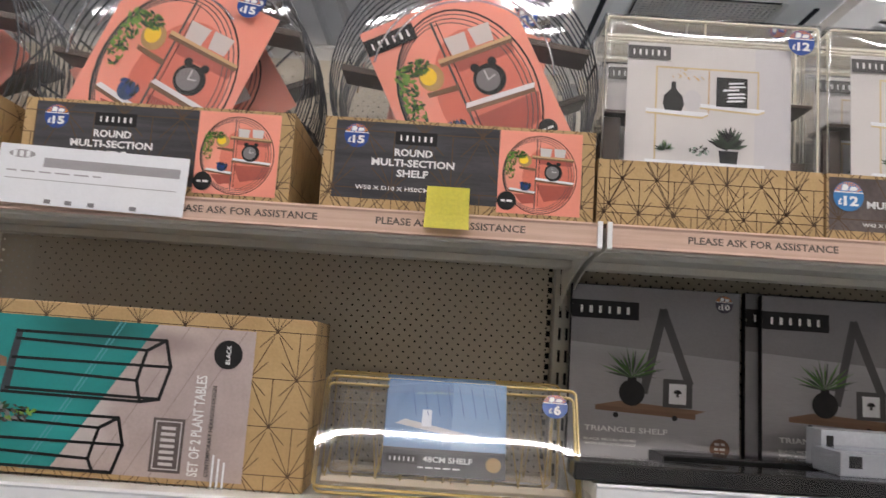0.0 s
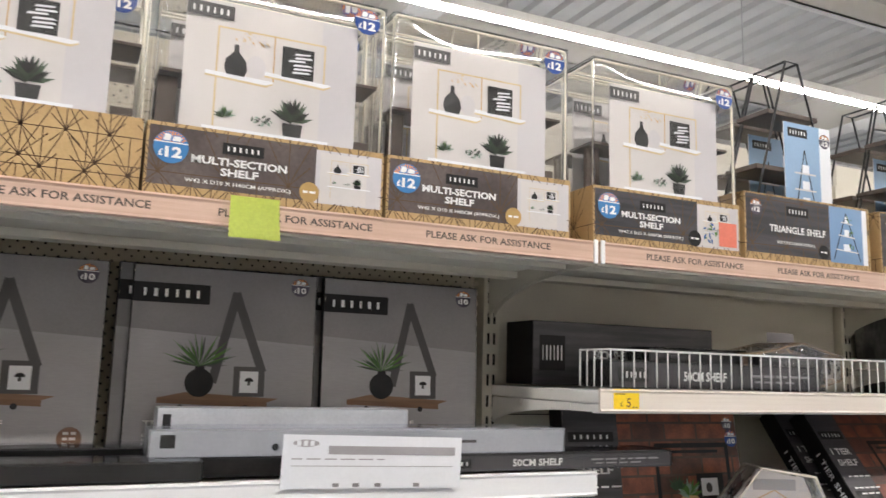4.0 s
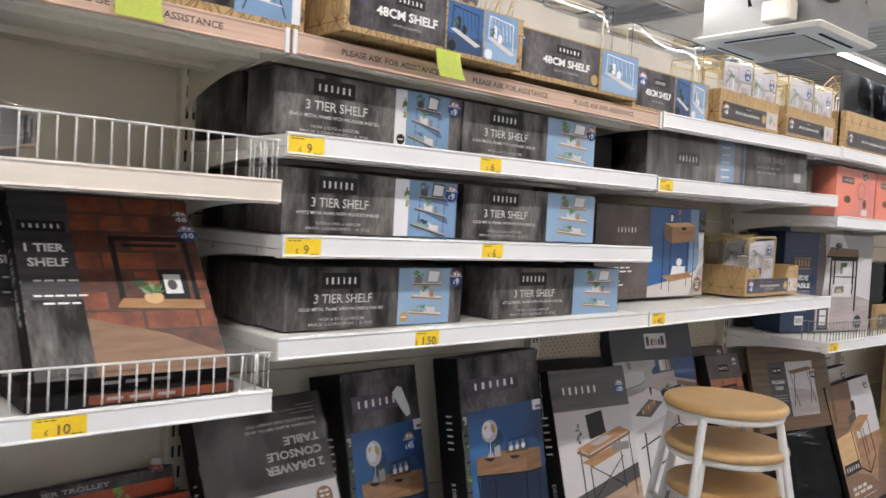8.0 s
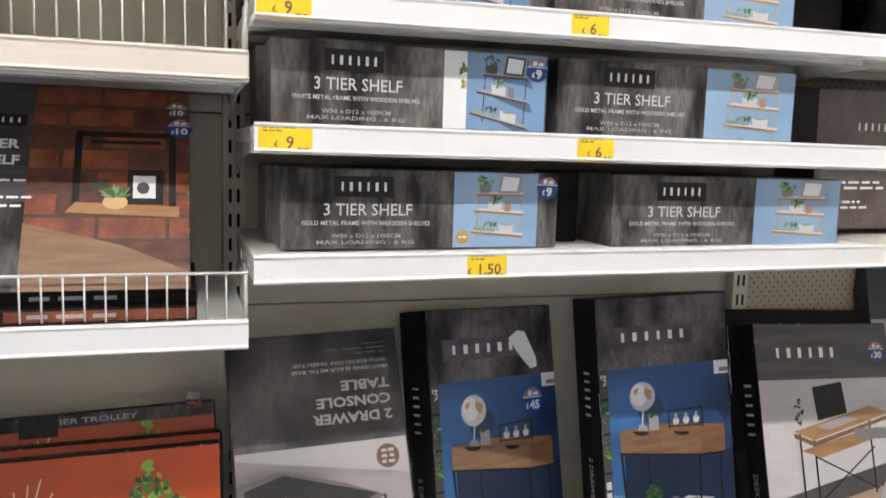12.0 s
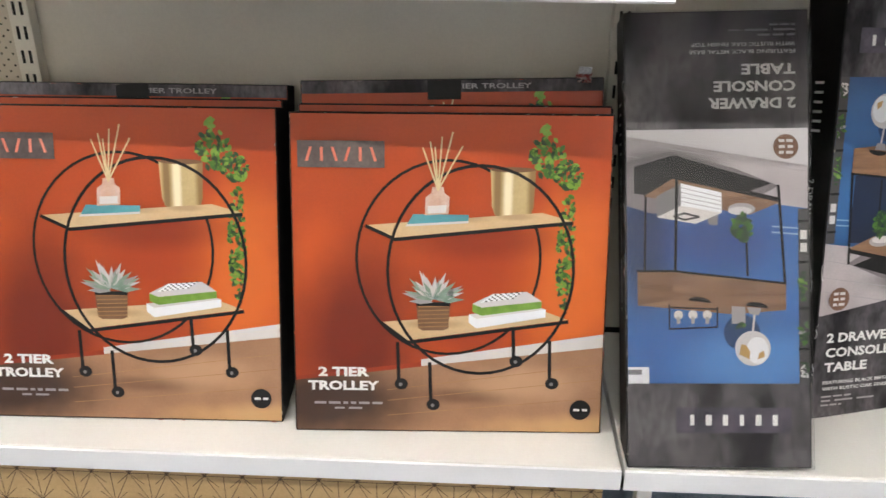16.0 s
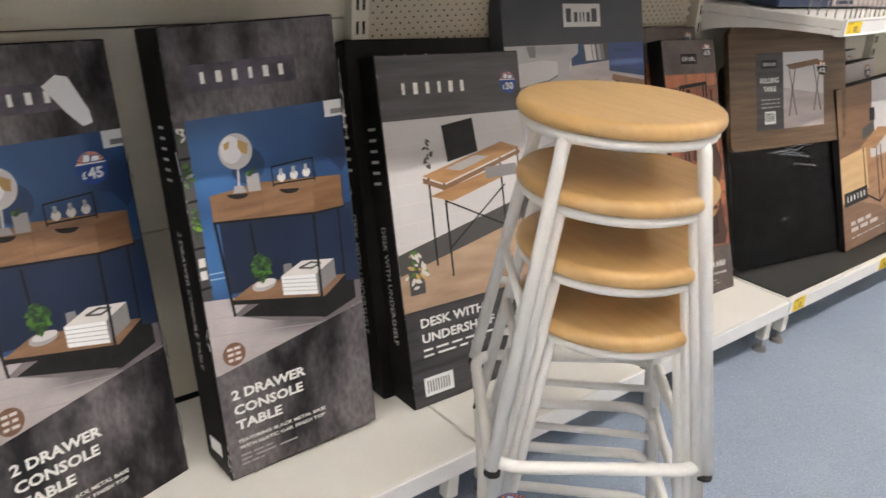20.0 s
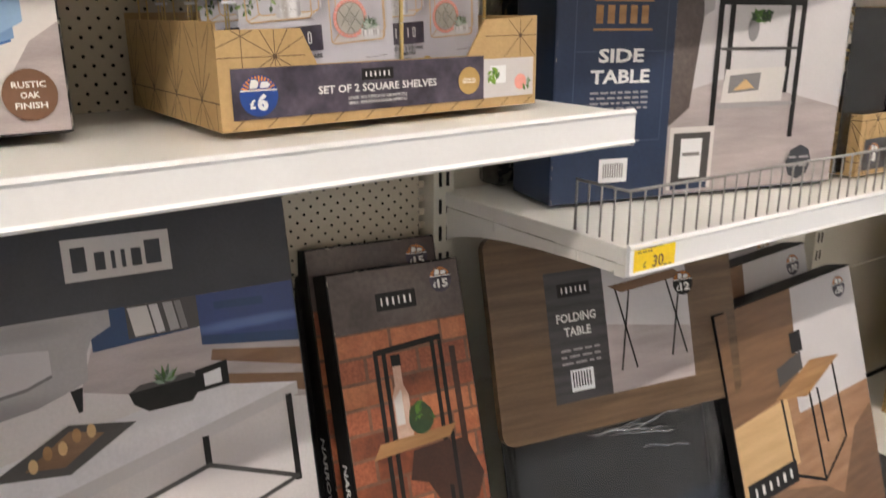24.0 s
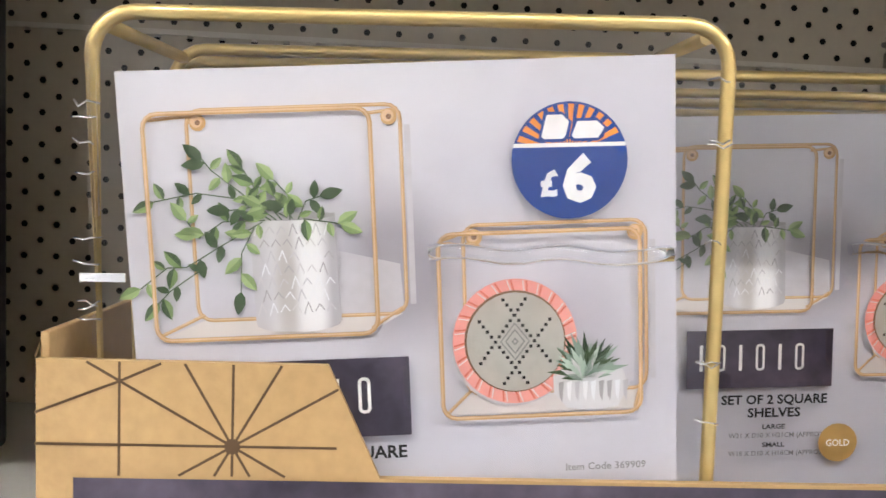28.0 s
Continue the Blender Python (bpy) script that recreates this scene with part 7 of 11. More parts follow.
for x, shade, price in ((-2.497, GREY_LIGHT, True), (-2.085, GREY_MID, True), (-1.702, GREY_MID, True)):
    triangle_shelf_box(x, 0.345, B2_TOP + 0.001, 0.368, 0.372, 0.018, price, shade, TRI)
for x in (-2.110, -1.726):
    triangle_shelf_box(x, 0.375, B2_TOP + 0.001, 0.368, 0.377, 0.018, False, GREY_MID, "dark carton of a triangle wall shelf behind another")
long_shelf_box(-2.53, 0.02, B2_TOP + 0.001, 0.545, 0.028, 0.10, -1.5, "black film-wrapped shelf board carton lying on the shelf", words=False, film=True)
long_shelf_box(-2.34, 0.16, B2_TOP + 0.001, 0.60, 0.035, 0.10, 2.5, "black shelf board carton lying on the shelf", words=False, film=True)
long_shelf_box(-2.06, 0.055, B2_TOP + 0.032, 0.765, 0.042, 0.11, -0.5, "silver-grey shelf board carton lying across others", silver=True, film=True)
long_shelf_box(-2.04, 0.17, B2_TOP + 0.034, 0.46, 0.070, 0.07, -1.5, "silver-grey shelf board carton lying behind another", silver=True)
long_shelf_box(-1.60, 0.02, B2_TOP + 0.001, 0.55, 0.030, 0.10, 0.8, "black shelf board carton with white words", film=True)
long_shelf_box(-2.06, 0.045, B2_TOP + 0.001, 0.40, 0.030, 0.10, -0.5, "black shelf board carton under others", words=False)
price_notice(-1.866, -0.010, B2_TOP - 0.012, 0.318, 0.085, 1.5, "white printed notice laid against the shelf front")

# ---- bay C: triangle ladder shelves above, long cartons behind a wire guard ----


def ladder_carton(x, y, w, label):
    """A black triangle ladder shelf standing in its open carton."""
    d, h = 0.30, 0.155
    t = thing("display_carton", pose(x, y, TOP + 0.001), label, "display carton", "display cartons on the top shelves")
    o = tray(w, d, h, t)
    p = Print()
    starburst(p, w, h, 0.07)
    p.rect(0.004, 0.018, w * 0.66, h - 0.004, LABEL_DARK)
    p.rect(w * 0.66, 0.014, w - 0.010, h - 0.006, PAPER)
    p.rect(w * 0.66, 0.014, w * 0.935, h - 0.006, BLUE_PALE)
    a = w * 0.80
    p.line([(a - 0.045, 0.022), (a, h - 0.02), (a + 0.045, 0.022)], 0.003, INK)
    for k, b in enumerate((0.045, 0.080, 0.112)):
        s = 0.045 * (1 - b / h) + 0.006
        p.poly([(a - s, b), (a + s, b - 0.004), (a + s, b - 0.001), (a - s, b + 0.003)], PALE_WARM)
        p.rect(a - s * 0.3, b, a + s * 0.3, b + 0.016, PAPER)
        p.leaves(a + s * 0.4, b + 0.010, 0.008, 0.007, 0.005, 7, [LEAF, LEAF_DARK], k)
    brand(p, w * 0.40, h * 0.78, w * 0.17, 0.022)
    p.text("TRIANGLE SHELF", w * 0.40, h * 0.50, 0.016, WHITE_INK, width=w * 0.44, bold=0.02)
    p.text("W22 X D18 X H60CM (APPROX.)", w * 0.38, h * 0.30, 0.007, WHITE_INK, width=w * 0.295)
    p.oval(w * 0.60, h * 0.22, 0.017, 0.017, INK, 18)
    p.bars(w * 0.60 - 0.010, h * 0.22, 0.020, 0.004, WHITE_INK, 2)
    badge(p, w * 0.08, h * 0.78, 0.018, "12", LABEL_PLUM)
    p.make("front_label", o, front, "black label with white words beside a blue picture")
    for k in range(2):
        yy = y + 0.035 + 0.12 * k
        s = thing("ladder_wall_shelf", pose(x + w * 0.5 + 0.01 * k, yy, TOP + 0.006), "black wire ladder wall shelf with dark wooden boards", "wall shelf", "ladder wall shelves")
        for q in (0.0, 0.10):
            part("side_frame", tubes([[(-0.17, q, 0), (-0.02, q, 0.50), (0.02, q, 0.50), (0.17, q, 0)]], 0.003, 6), BLACK_WIRE, s)
        for z, hw in ((0.22, 0.105), (0.36, 0.063)):
            part("board", boxes((-hw - 0.02, 0.0, z, hw + 0.02, 0.10, z + 0.012), bevel=0.002), SHELF_WOOD, s, "dark wooden board")
        part("top_bar", tubes([[(-0.02, 0, 0.50), (-0.02, 0.10, 0.50)], [(0.02, 0, 0.50), (0.02, 0.10, 0.50)]], 0.003, 6), BLACK_WIRE, s)
        c = part("card_insert", boxes((-0.04, -0.005, 0.09, 0.115, -0.0035, 0.345)), PAPER, s, "blue picture card")
        p = Print()
        p.rect(0, 0, 0.118, 0.255, BLUE_SKY)
        p.rect(0.118, 0, 0.155, 0.255, PAPER)
        brand(p, 0.045, 0.232, 0.065, 0.022)
        badge(p, 0.135, 0.222, 0.018, "12", LABEL_PLUM)
        p.line([(0.03, 0.03), (0.065, 0.19), (0.10, 0.03)], 0.003, INK)
        for b in (0.05, 0.09, 0.13):
            p.rect(0.03, b, 0.10, b + 0.004, PALE_WARM)
            p.rect(0.055, b + 0.004, 0.078, b + 0.024, PAPER)
        p.oval(0.135, 0.03, 0.012, 0.012, INK, 14)
        p.make("card_print", c, lambda u, v, q: (u - 0.04, -0.0051 - q, v + 0.09))
    return t


LC = "open kraft display carton of black ladder wall shelves"
ladder_carton(-0.845, 0.012, 0.405, LC)
ladder_carton(-0.402, 0.012, 0.440, LC)
sticky(-0.335, TOP + 0.030, LIME, w=0.078, h=0.072, label="lime sticky note stuck on the shelf rail")

C1_TOP, C2_TOP = 1.457, 1.048
wire_guard(SHELVES["C1"], BAY, 0.077, 0.012, x0=0.032)
ticket(SHELVES["C1"], 0.035, -0.042, "5", 0.062)
long_shelf_box(-1.335 + 0.10, 0.27, C1_TOP + 0.001, 0.53, 0.145, 0.12, 0, "black carton of a shelf board with pale print", film=False)
long_shelf_box(-1.17, 0.07, C1_TOP + 0.001, 0.62, 0.055, 0.10, 1, "black film-wrapped shelf board carton behind the wire guard", film=True)
long_shelf_box(-0.98, 0.18, C1_TOP + 0.001, 0.55, 0.090, 0.08, -1, "black shelf board carton lying behind another", film=True)


def hex_parcel(x, y, z, yaw, label, r=0.145, d=0.10, gilt=True, wide=1.0, tall=1.0, tip=0.0):
    """A hexagonal wire wall box wrapped in film, leaning on edge."""
    t = thing("hexagon_wall_box", pose(x, y, z + r * tall, 0, 0, yaw), label, "wall box", "hexagon wall boxes")
    ring = [(r * wide * math.cos(radians(30 + tip + 60 * k)), r * tall * math.sin(radians(30 + tip + 60 * k))) for k in range(6)]
    wire = PALE_GOLD if gilt else surface("bronze_wire", (0.30, 0.20, 0.11), (0.22, 0.14, 0.08), 40, 0.35, metal=0.5)
    for q in (0, d):
        part("frame", tubes([[(a, q, b) for a, b in ring]], 0.003, 6, True), wire, t)
    for a, b in ring:
        part("spacer", tubes([[(a, 0, b), (a, d, b)]], 0.003, 6), wire, t)
    bm = bmesh.new()
    prism(bm, [(a * 0.93, b * 0.93) for a, b in ring], d * 0.45, d * 0.5, "y")
    part("card_insert", bm, PALE_WARM if gilt else WOOD_DARK, t, "pale card insert")
    p = Print()
    p.line([(-0.08, 0.02), (0.0, 0.06), (0.08, 0.01)], 0.003, GOLD_LINE)
    p.line([(-0.09, -0.05), (0.0, -0.01), (0.09, -0.06)], 0.003, GOLD_LINE)
    p.rect(-0.05, 0.06, 0.05, 0.085, GREY_LIGHT)
    p.make("card_print", t, lambda u, v, q: (u, d * 0.45 - 0.0008 - q, v))
    bm = bmesh.new()
    prism(bm, [(a * 1.03, b * 1.03) for a, b in ring], -0.006, d + 0.006, "y")
    part("film", bm, FILM_CRUMPLED, t, "crumpled clear film")
    return t


hex_parcel(-0.56, 0.12, C1_TOP, 4, "bronze hexagonal wall box in crumpled clear film", 0.10, 0.14, False, 1.7, 0.58)
wire_guard(SHELVES["C2"], BAY, 0.072, 0.006)
ticket(SHELVES["C2"], 0.815, -0.044, "10", 0.085)
ticket(SHELVES["C2"], 0.24, -0.044, "10", 0.085)
hex_parcel(-0.690, 0.075, C2_TOP, -24, "gilt hexagonal wall box in crumpled clear film", r=0.122, tip=22)
scrap = thing("film_scrap", pose(-0.505, 0.03, C2_TOP + 0.001), "crumpled scrap of clear film on the shelf", "packaging film")
rng = random.Random(11)
bm = bmesh.new()
bmesh.ops.create_icosphere(bm, subdivisions=3, radius=0.03)
for v in bm.verts:
    v.co = Vector((v.co.x * 0.9, v.co.y * 0.7, max(0.0, v.co.z * 1.2 + 0.03))) * rng.uniform(0.75, 1.2)
part("film", bm, FILM_CRUMPLED, scrap)
one_tier_box(-0.430, 0.012, C2_TOP + 0.047, 0, 37, "brick-print carton of a one tier shelf leaning back", w=0.342, h=0.392)
one_tier_box(-0.462, 0.085, C2_TOP + 0.047, 0, 37, "brick-print carton of a one tier shelf behind another", w=0.342, h=0.392)
one_tier_box(-1.16, 0.22, C2_TOP + 0.001, 0, 8, "brick-print carton of a one tier shelf standing upright", w=0.52, h=0.37)
long_shelf_box(-1.21, 0.03, C2_TOP + 0.001, 0.50, 0.045, 0.09, 1.5, "black film-wrapped shelf board carton on the shelf", film=True)
long_shelf_box(-1.22, 0.04, C2_TOP + 0.048, 0.50, 0.035, 0.09, -1.0, "black film-wrapped shelf board carton on another", film=True)
for z, ink in ((0.001, BRICK), (0.0235, BLACK_CARD)):
    flat = thing("folded_carton", pose(-0.445, 0.006 + z, C2_TOP + z), "flat brick-print carton lying under the upright ones", "shelf carton")
    part("body", boxes((0, 0, 0, 0.365, 0.30, 0.022), bevel=0.002), BLACK_CARD, flat)
    p = Print()
    p.rect(0.10, 0.003, 0.362, 0.019, ink)
    p.bars(0.13, 0.011, 0.12, 0.006, GREY_LIGHT, 3)
    p.make("edge_print", flat, front)

# tea trolleys on the base shelf
TR = "orange-printed carton of a round black tea trolley"
for k in range(3):
    y = 0.040 + 0.064 * k
    h = (0.621, 0.620, 0.648)[k]
    trolley_box(-0.631 + 0.004 * k, y, 2.4, 14.5, h=h, dark_top=k == 2, tip=-1.2 if k == 2 else 0, label=TR + (" leaning back" if k == 0 else " behind another"))
    trolley_box(-1.262 - 0.003 * k, y + 0.008, 1.5, 14.5, h=h - (0.015 if k == 2 else 0), dark_top=k == 2, label=TR + (" beside its twin" if k == 0 else " behind its twin"))

# ---- bay D: three tier shelves ----
TB = "dark concrete-print carton of a three tier shelf"
for z, rows in ((1.552, ((0.006, 0.506, "BLACK", False, True, True, 0.20), (0.517, 0.509, "GOLD", True, True, False, 0.0))),
                (1.352, ((0.034, 0.478, "WHITE", False, True, False, 0.22), (0.531, 0.512, "GOLD", True, False, False, 0.0))),
                (1.148, ((0.050, 0.492, "GOLD", True, True, True, 0.0), (0.654, 0.521, "GOLD", True, False, False, 0.0)))):
    for x, w, word, gold, price, disc_on, white in rows:
        tier_box(x, 0.058, z + 0.001, w, 0.134, word, gold, price, disc_on, white, label=f"{TB}, {word.lower()} frame")
        tier_box(x - 0.012, 0.180, z + 0.001, w, 0.134, word, gold, False, False, 0.0, label=TB + " behind another")
        tier_box(x - 0.004, 0.300, z + 0.001, w, 0.134, word, gold, False, False, 0.0, label=TB + " at the back")
for x, y, z, w, h in ((1.045, 0.16, 1.553, 0.19, 0.125), (1.075, 0.19, 1.353, 0.16, 0.125), (0.555, 0.15, 1.149, 0.075, 0.130), (1.285, 0.22, 1.563, 0.30, 0.13)):
    dark = thing("shelf_carton", pose(x, y, z), "plain black film-wrapped shelf carton in the gap", "shelf carton", "plain black cartons")
    part("body", boxes((0, 0, 0, w, 0.24, h), bevel=0.004), BLACK_CARD, dark)
for key, rows in (("D1", ((0.006, "9"), (0.523, "6"))), ("D2", ((0.010, "9"), (0.545, "6"))), ("D3", ((0.352, "1.50"),)), ("E1", ((0.012, "10"),)), ("E3", ((0.015, "40"),))):
    for x, s in rows:
        ticket(SHELVES[key], x, -0.046, s, 0.082 if s == "9" else 0.070, 0.044)


def pic_48(p, x, y, w, h, light):
    a = w / h
    p.sub(x, y, w, h)
    p.rect(0, 0, 1, 1, BLUE_PALE if light else BLUE_WALL)
    p.rect(0.0, 0.0, 1, 0.35, BLUE_SKY if light else BLUE_DEEP)
    wire = PAPER if light else INK
    p.line([(0.12, 0.45), (0.14, 0.92), (0.86, 0.84), (0.86, 0.28)], 0.022, wire, a)
    for k in range(6):
        p.line([(0.18 + 0.11 * k, 0.88), (0.24 + 0.11 * k, 0.45)], 0.012, wire, a)
    p.poly([(0.06, 0.44), (0.22, 0.47), (0.94, 0.22), (0.80, 0.16)], PALE_WARM)
    p.rect(0.26, 0.46, 0.36, 0.72, PAPER if light else INK)
    p.oval(0.46, 0.47, 0.07, 0.10, PAPER if light else INK, 12)
    p.leaves(0.24, 0.58, 0.06, 0.08, 0.05, 10, [LEAF, LEAF_DARK], 3, a)
    p.whole()


def carton_48(x, y, z, w, h, yaw, gold, label, tilt=0.0):
    t = thing("display_carton", pose(x, y, z, 0, tilt, yaw), label, "display carton", "display cartons on the top shelves")
    d = 0.22
    o, sides = panels(w, d, h, 0.004, t, back=h * 1.15)
    q = Print()
    starburst(q, d, h, 0.06)
    q.make("pattern", sides[0], left_side(d))
    u = Print()
    starburst(u, w, d, 0.05)
    u.make("underside_pattern", o, lambda a, b, c: (a, b, -c))
    p = Print()
    starburst(p, w, h, 0.06)
    lw = w * (0.52 if not gold else 0.66)
    p.rect(0.012, 0.012, lw, h - 0.004, CONCRETE_B)
    badge(p, 0.045 if not gold else 0.018, h * 0.72, 0.021, "6")
    brand(p, lw * 0.62, h * 0.72, lw * 0.295, 0.022)
    p.text("48CM SHELF", lw * 0.60, h * 0.46, 0.0185, WHITE_INK, width=lw * (0.62 if not gold else 0.55), bold=0.035)
    p.text("L48 X W12 X H12CM (APPROX.)", lw * 0.60, h * 0.27, 0.006, GREY_LIGHT, width=lw * 0.295)
    if not gold:
        k = (w - lw - 0.020) / 2
        pic_48(p, lw + 0.004, 0.010, k - 0.004, h - 0.014, False)
        pic_48(p, lw + k + 0.004, 0.010, k - 0.004, h - 0.014, True)
        p.oval(lw + 0.018, h * 0.17, 0.012, 0.012, INK, 16)
        p.oval(lw + k + 0.018, h * 0.17, 0.012, 0.012, PAPER, 16)
    else:
        p.oval(lw - 0.020, h * 0.25, 0.014, 0.014, GOLD_PRINT, 18)
        pic_48(p, lw + 0.008, 0.008, w - lw - 0.010, h - 0.012, True)
    p.make("front_label", o, front, "dark label with white words beside blue pictures")
    return t


T48 = "open kraft carton of shelf boards with dark label"
carton_48(0.090, -0.050, TOP + 0.012, 0.505, 0.120, 0, False, T48 + " over the rail", 0.0)
carton_48(0.602, -0.012, TOP + 0.012, 0.490, 0.120, -1.5, True, T48 + " and disc")
carton_48(1.135, 0.020, TOP + 0.002, 0.405, 0.125, 0, False, T48 + " beside others")


def clear_display(x, y, z, w, h, d, label):
    """A tall clear plastic sleeve with a shelf inside, standing in a display carton."""
    t = thing("sleeved_shelf", pose(x, y, z), label, "wall shelf", "sleeved wall shelves")
    part("sleeve", sleeve_shell(w, h, d, 0.016, int(x * 100), 0.10), FILM_STIFF, t, "clear plastic sleeve")
    # edge highlights again put in as thin glossy tubes
    part("sleeve_edging", tubes([[(0, -0.005, 0.0), (0, -0.005, h + 0.003), (w, -0.005, h + 0.003), (w, -0.005, 0.0)],
                                [(0, -0.005, h + 0.003), (0, d + 0.003, h + 0.003), (w, d + 0.003, h + 0.003), (w, -0.005, h + 0.003)]], 0.0016, 6), FILM_CREASE_GLINT, t, "thin glossy tube added as the sleeve's edge highlight")
    part("backing_card", boxes((0.006, d - 0.006, 0.004, w - 0.006, d - 0.003, h - 0.01)), surface("pale_board_back", (0.70, 0.64, 0.56), None, 6, 0.6), t, "plain pale backing card")
    part("frame", tubes([[(v[0], 0.02, v[1]) for v in rounded(w - 0.02, h - 0.02, 0.01, 3, w / 2, h / 2)]], 0.003, 6, True), PALE_GOLD, t)
    p = Print()
    p.rect(0.02, 0.03, w - 0.03, 0.11, LABEL_DARK)
    p.text("48CM SHELF", w * 0.55, 0.055, 0.013, WHITE_INK, width=w * 0.3, bold=0.03)
    brand(p, w * 0.28, 0.055, w * 0.2, 0.02)
    p.oval(w - 0.06, 0.045, 0.014, 0.014, GOLD_PRINT, 16)
    c = part("card_insert", boxes((0.02, 0.028, 0.03, w - 0.03, 0.030, 0.11)), LABEL_DARK, t, "dark printed card")
    p.make("card_print", c, lambda u, v, q: (u, 0.0278 - q, v))
    q = Print()
    badge(q, 0, 0, 0.020, "6")
    q.make("price_badge", t, lambda a, b, c2: (w - 0.035 + a, -0.001 - c2, h * 0.42 + b), "round price badge")
    return t


CD = "gilt wire shelf in a tall clear sleeve"
gilt_shelf(0.235, 0.035, TOP + 0.150, -12, w=0.36, h=0.235, d=0.05, turn=13, priced=False)
clear_display(0.12, 0.10, TOP + 0.018, 0.44, 0.25, 0.09, CD + " in its carton")
clear_display(0.63, 0.03, TOP + 0.018, 0.40, 0.245, 0.12, CD)
clear_display(1.15, 0.05, TOP + 0.008, 0.385, 0.245, 0.12, CD + " with a folded top")
sticky(0.325, TOP + 0.018, LIME, w=0.07, h=0.062, label="lime sticky note stuck on the shelf rail", curl=0.02, y=-0.055)

# console tables on the base shelf
CT = "dark carton of a two drawer console table"
console_box(0.006, -0.034, 0.5, 25, w=0.338, h=0.848, d=0.075, flip=True, ry=-2.0, label=CT + " turned upside down")
console_box(0.396, 0.137, 16, 13, w=0.345, h=0.835, price=True, scuff=True, ry=2.5, label=CT + " with a torn patch")
console_box(0.777, 0.150, 0, 9.5, w=0.335, h=0.845, ry=-1.8, label=CT + " standing straight")


# ---- bay E: five tier shelf, drawer table, set of square shelves ----


def five_tier_box():
    w, h, d = 1.075, 0.148, 0.13
    t = thing("shelf_carton", pose(1.302, 0.075, 1.566, 0, -1.4, 0), "long dark concrete-print carton of a five tier shelf", "shelf carton")
    part("body", boxes((0, 0, 0, w, d, h), bevel=0.003), CONCRETE, t)
    p = Print()
    brand(p, w * 0.215, h * 0.46, 0.135, 0.040)
    p.rect(w * 0.375, 0.004, w * 0.395, h - 0.004, GREY_LIGHT)
    p.rect(w * 0.395, 0.004, w * 0.555, h - 0.004, BLUE_SKY)
    p.rect(w * 0.485, 0.004, w * 0.555, h - 0.004, GREY_MID)
    p.rect(w * 0.50, 0.004, w * 0.507, h - 0.004, OAK_PRINT)
    p.rect(w * 0.525, 0.004, w * 0.545, h - 0.004, BLUE_DEEP)
    for k in range(5):
        p.rect(w * 0.405, h * (0.12 + 0.17 * k), w * 0.455, h * (0.16 + 0.17 * k), PAPER, k > 0)
    p.text("5 TIER SHELF", w * 0.735, h * 0.68, 0.021, GREY_LIGHT, width=w * 0.20, bold=0.02)
    p.bars(w * 0.635, h * 0.47, w * 0.16, 0.007, GREY_LIGHT, 5)
    p.bars(w * 0.635, h * 0.34, w * 0.13, 0.007, GREY_LIGHT, 4, 7)
    p.rect(w * 0.90, h * 0.18, w * 0.955, h * 0.42, PALE)
    p.wear(w, h, len(t.name))
    p.make("front_print", t, front, "dark print with pale words and a blue stripe")
    o = thing("shelf_carton", pose(1.262, 0.22, 1.566, 0, -1.4, 0), "black carton behind the five tier shelf carton", "shelf carton")
    part("body", boxes((0, 0, 0, 1.0, 0.14, 0.14), bevel=0.003), BLACK_CARD, o)
    part("film", boxes((-0.003, -0.004, 0.0, w + 0.003, d + 0.003, h + 0.003), bevel=0.004), FILM, t, "clear wrapping film")


five_tier_box()


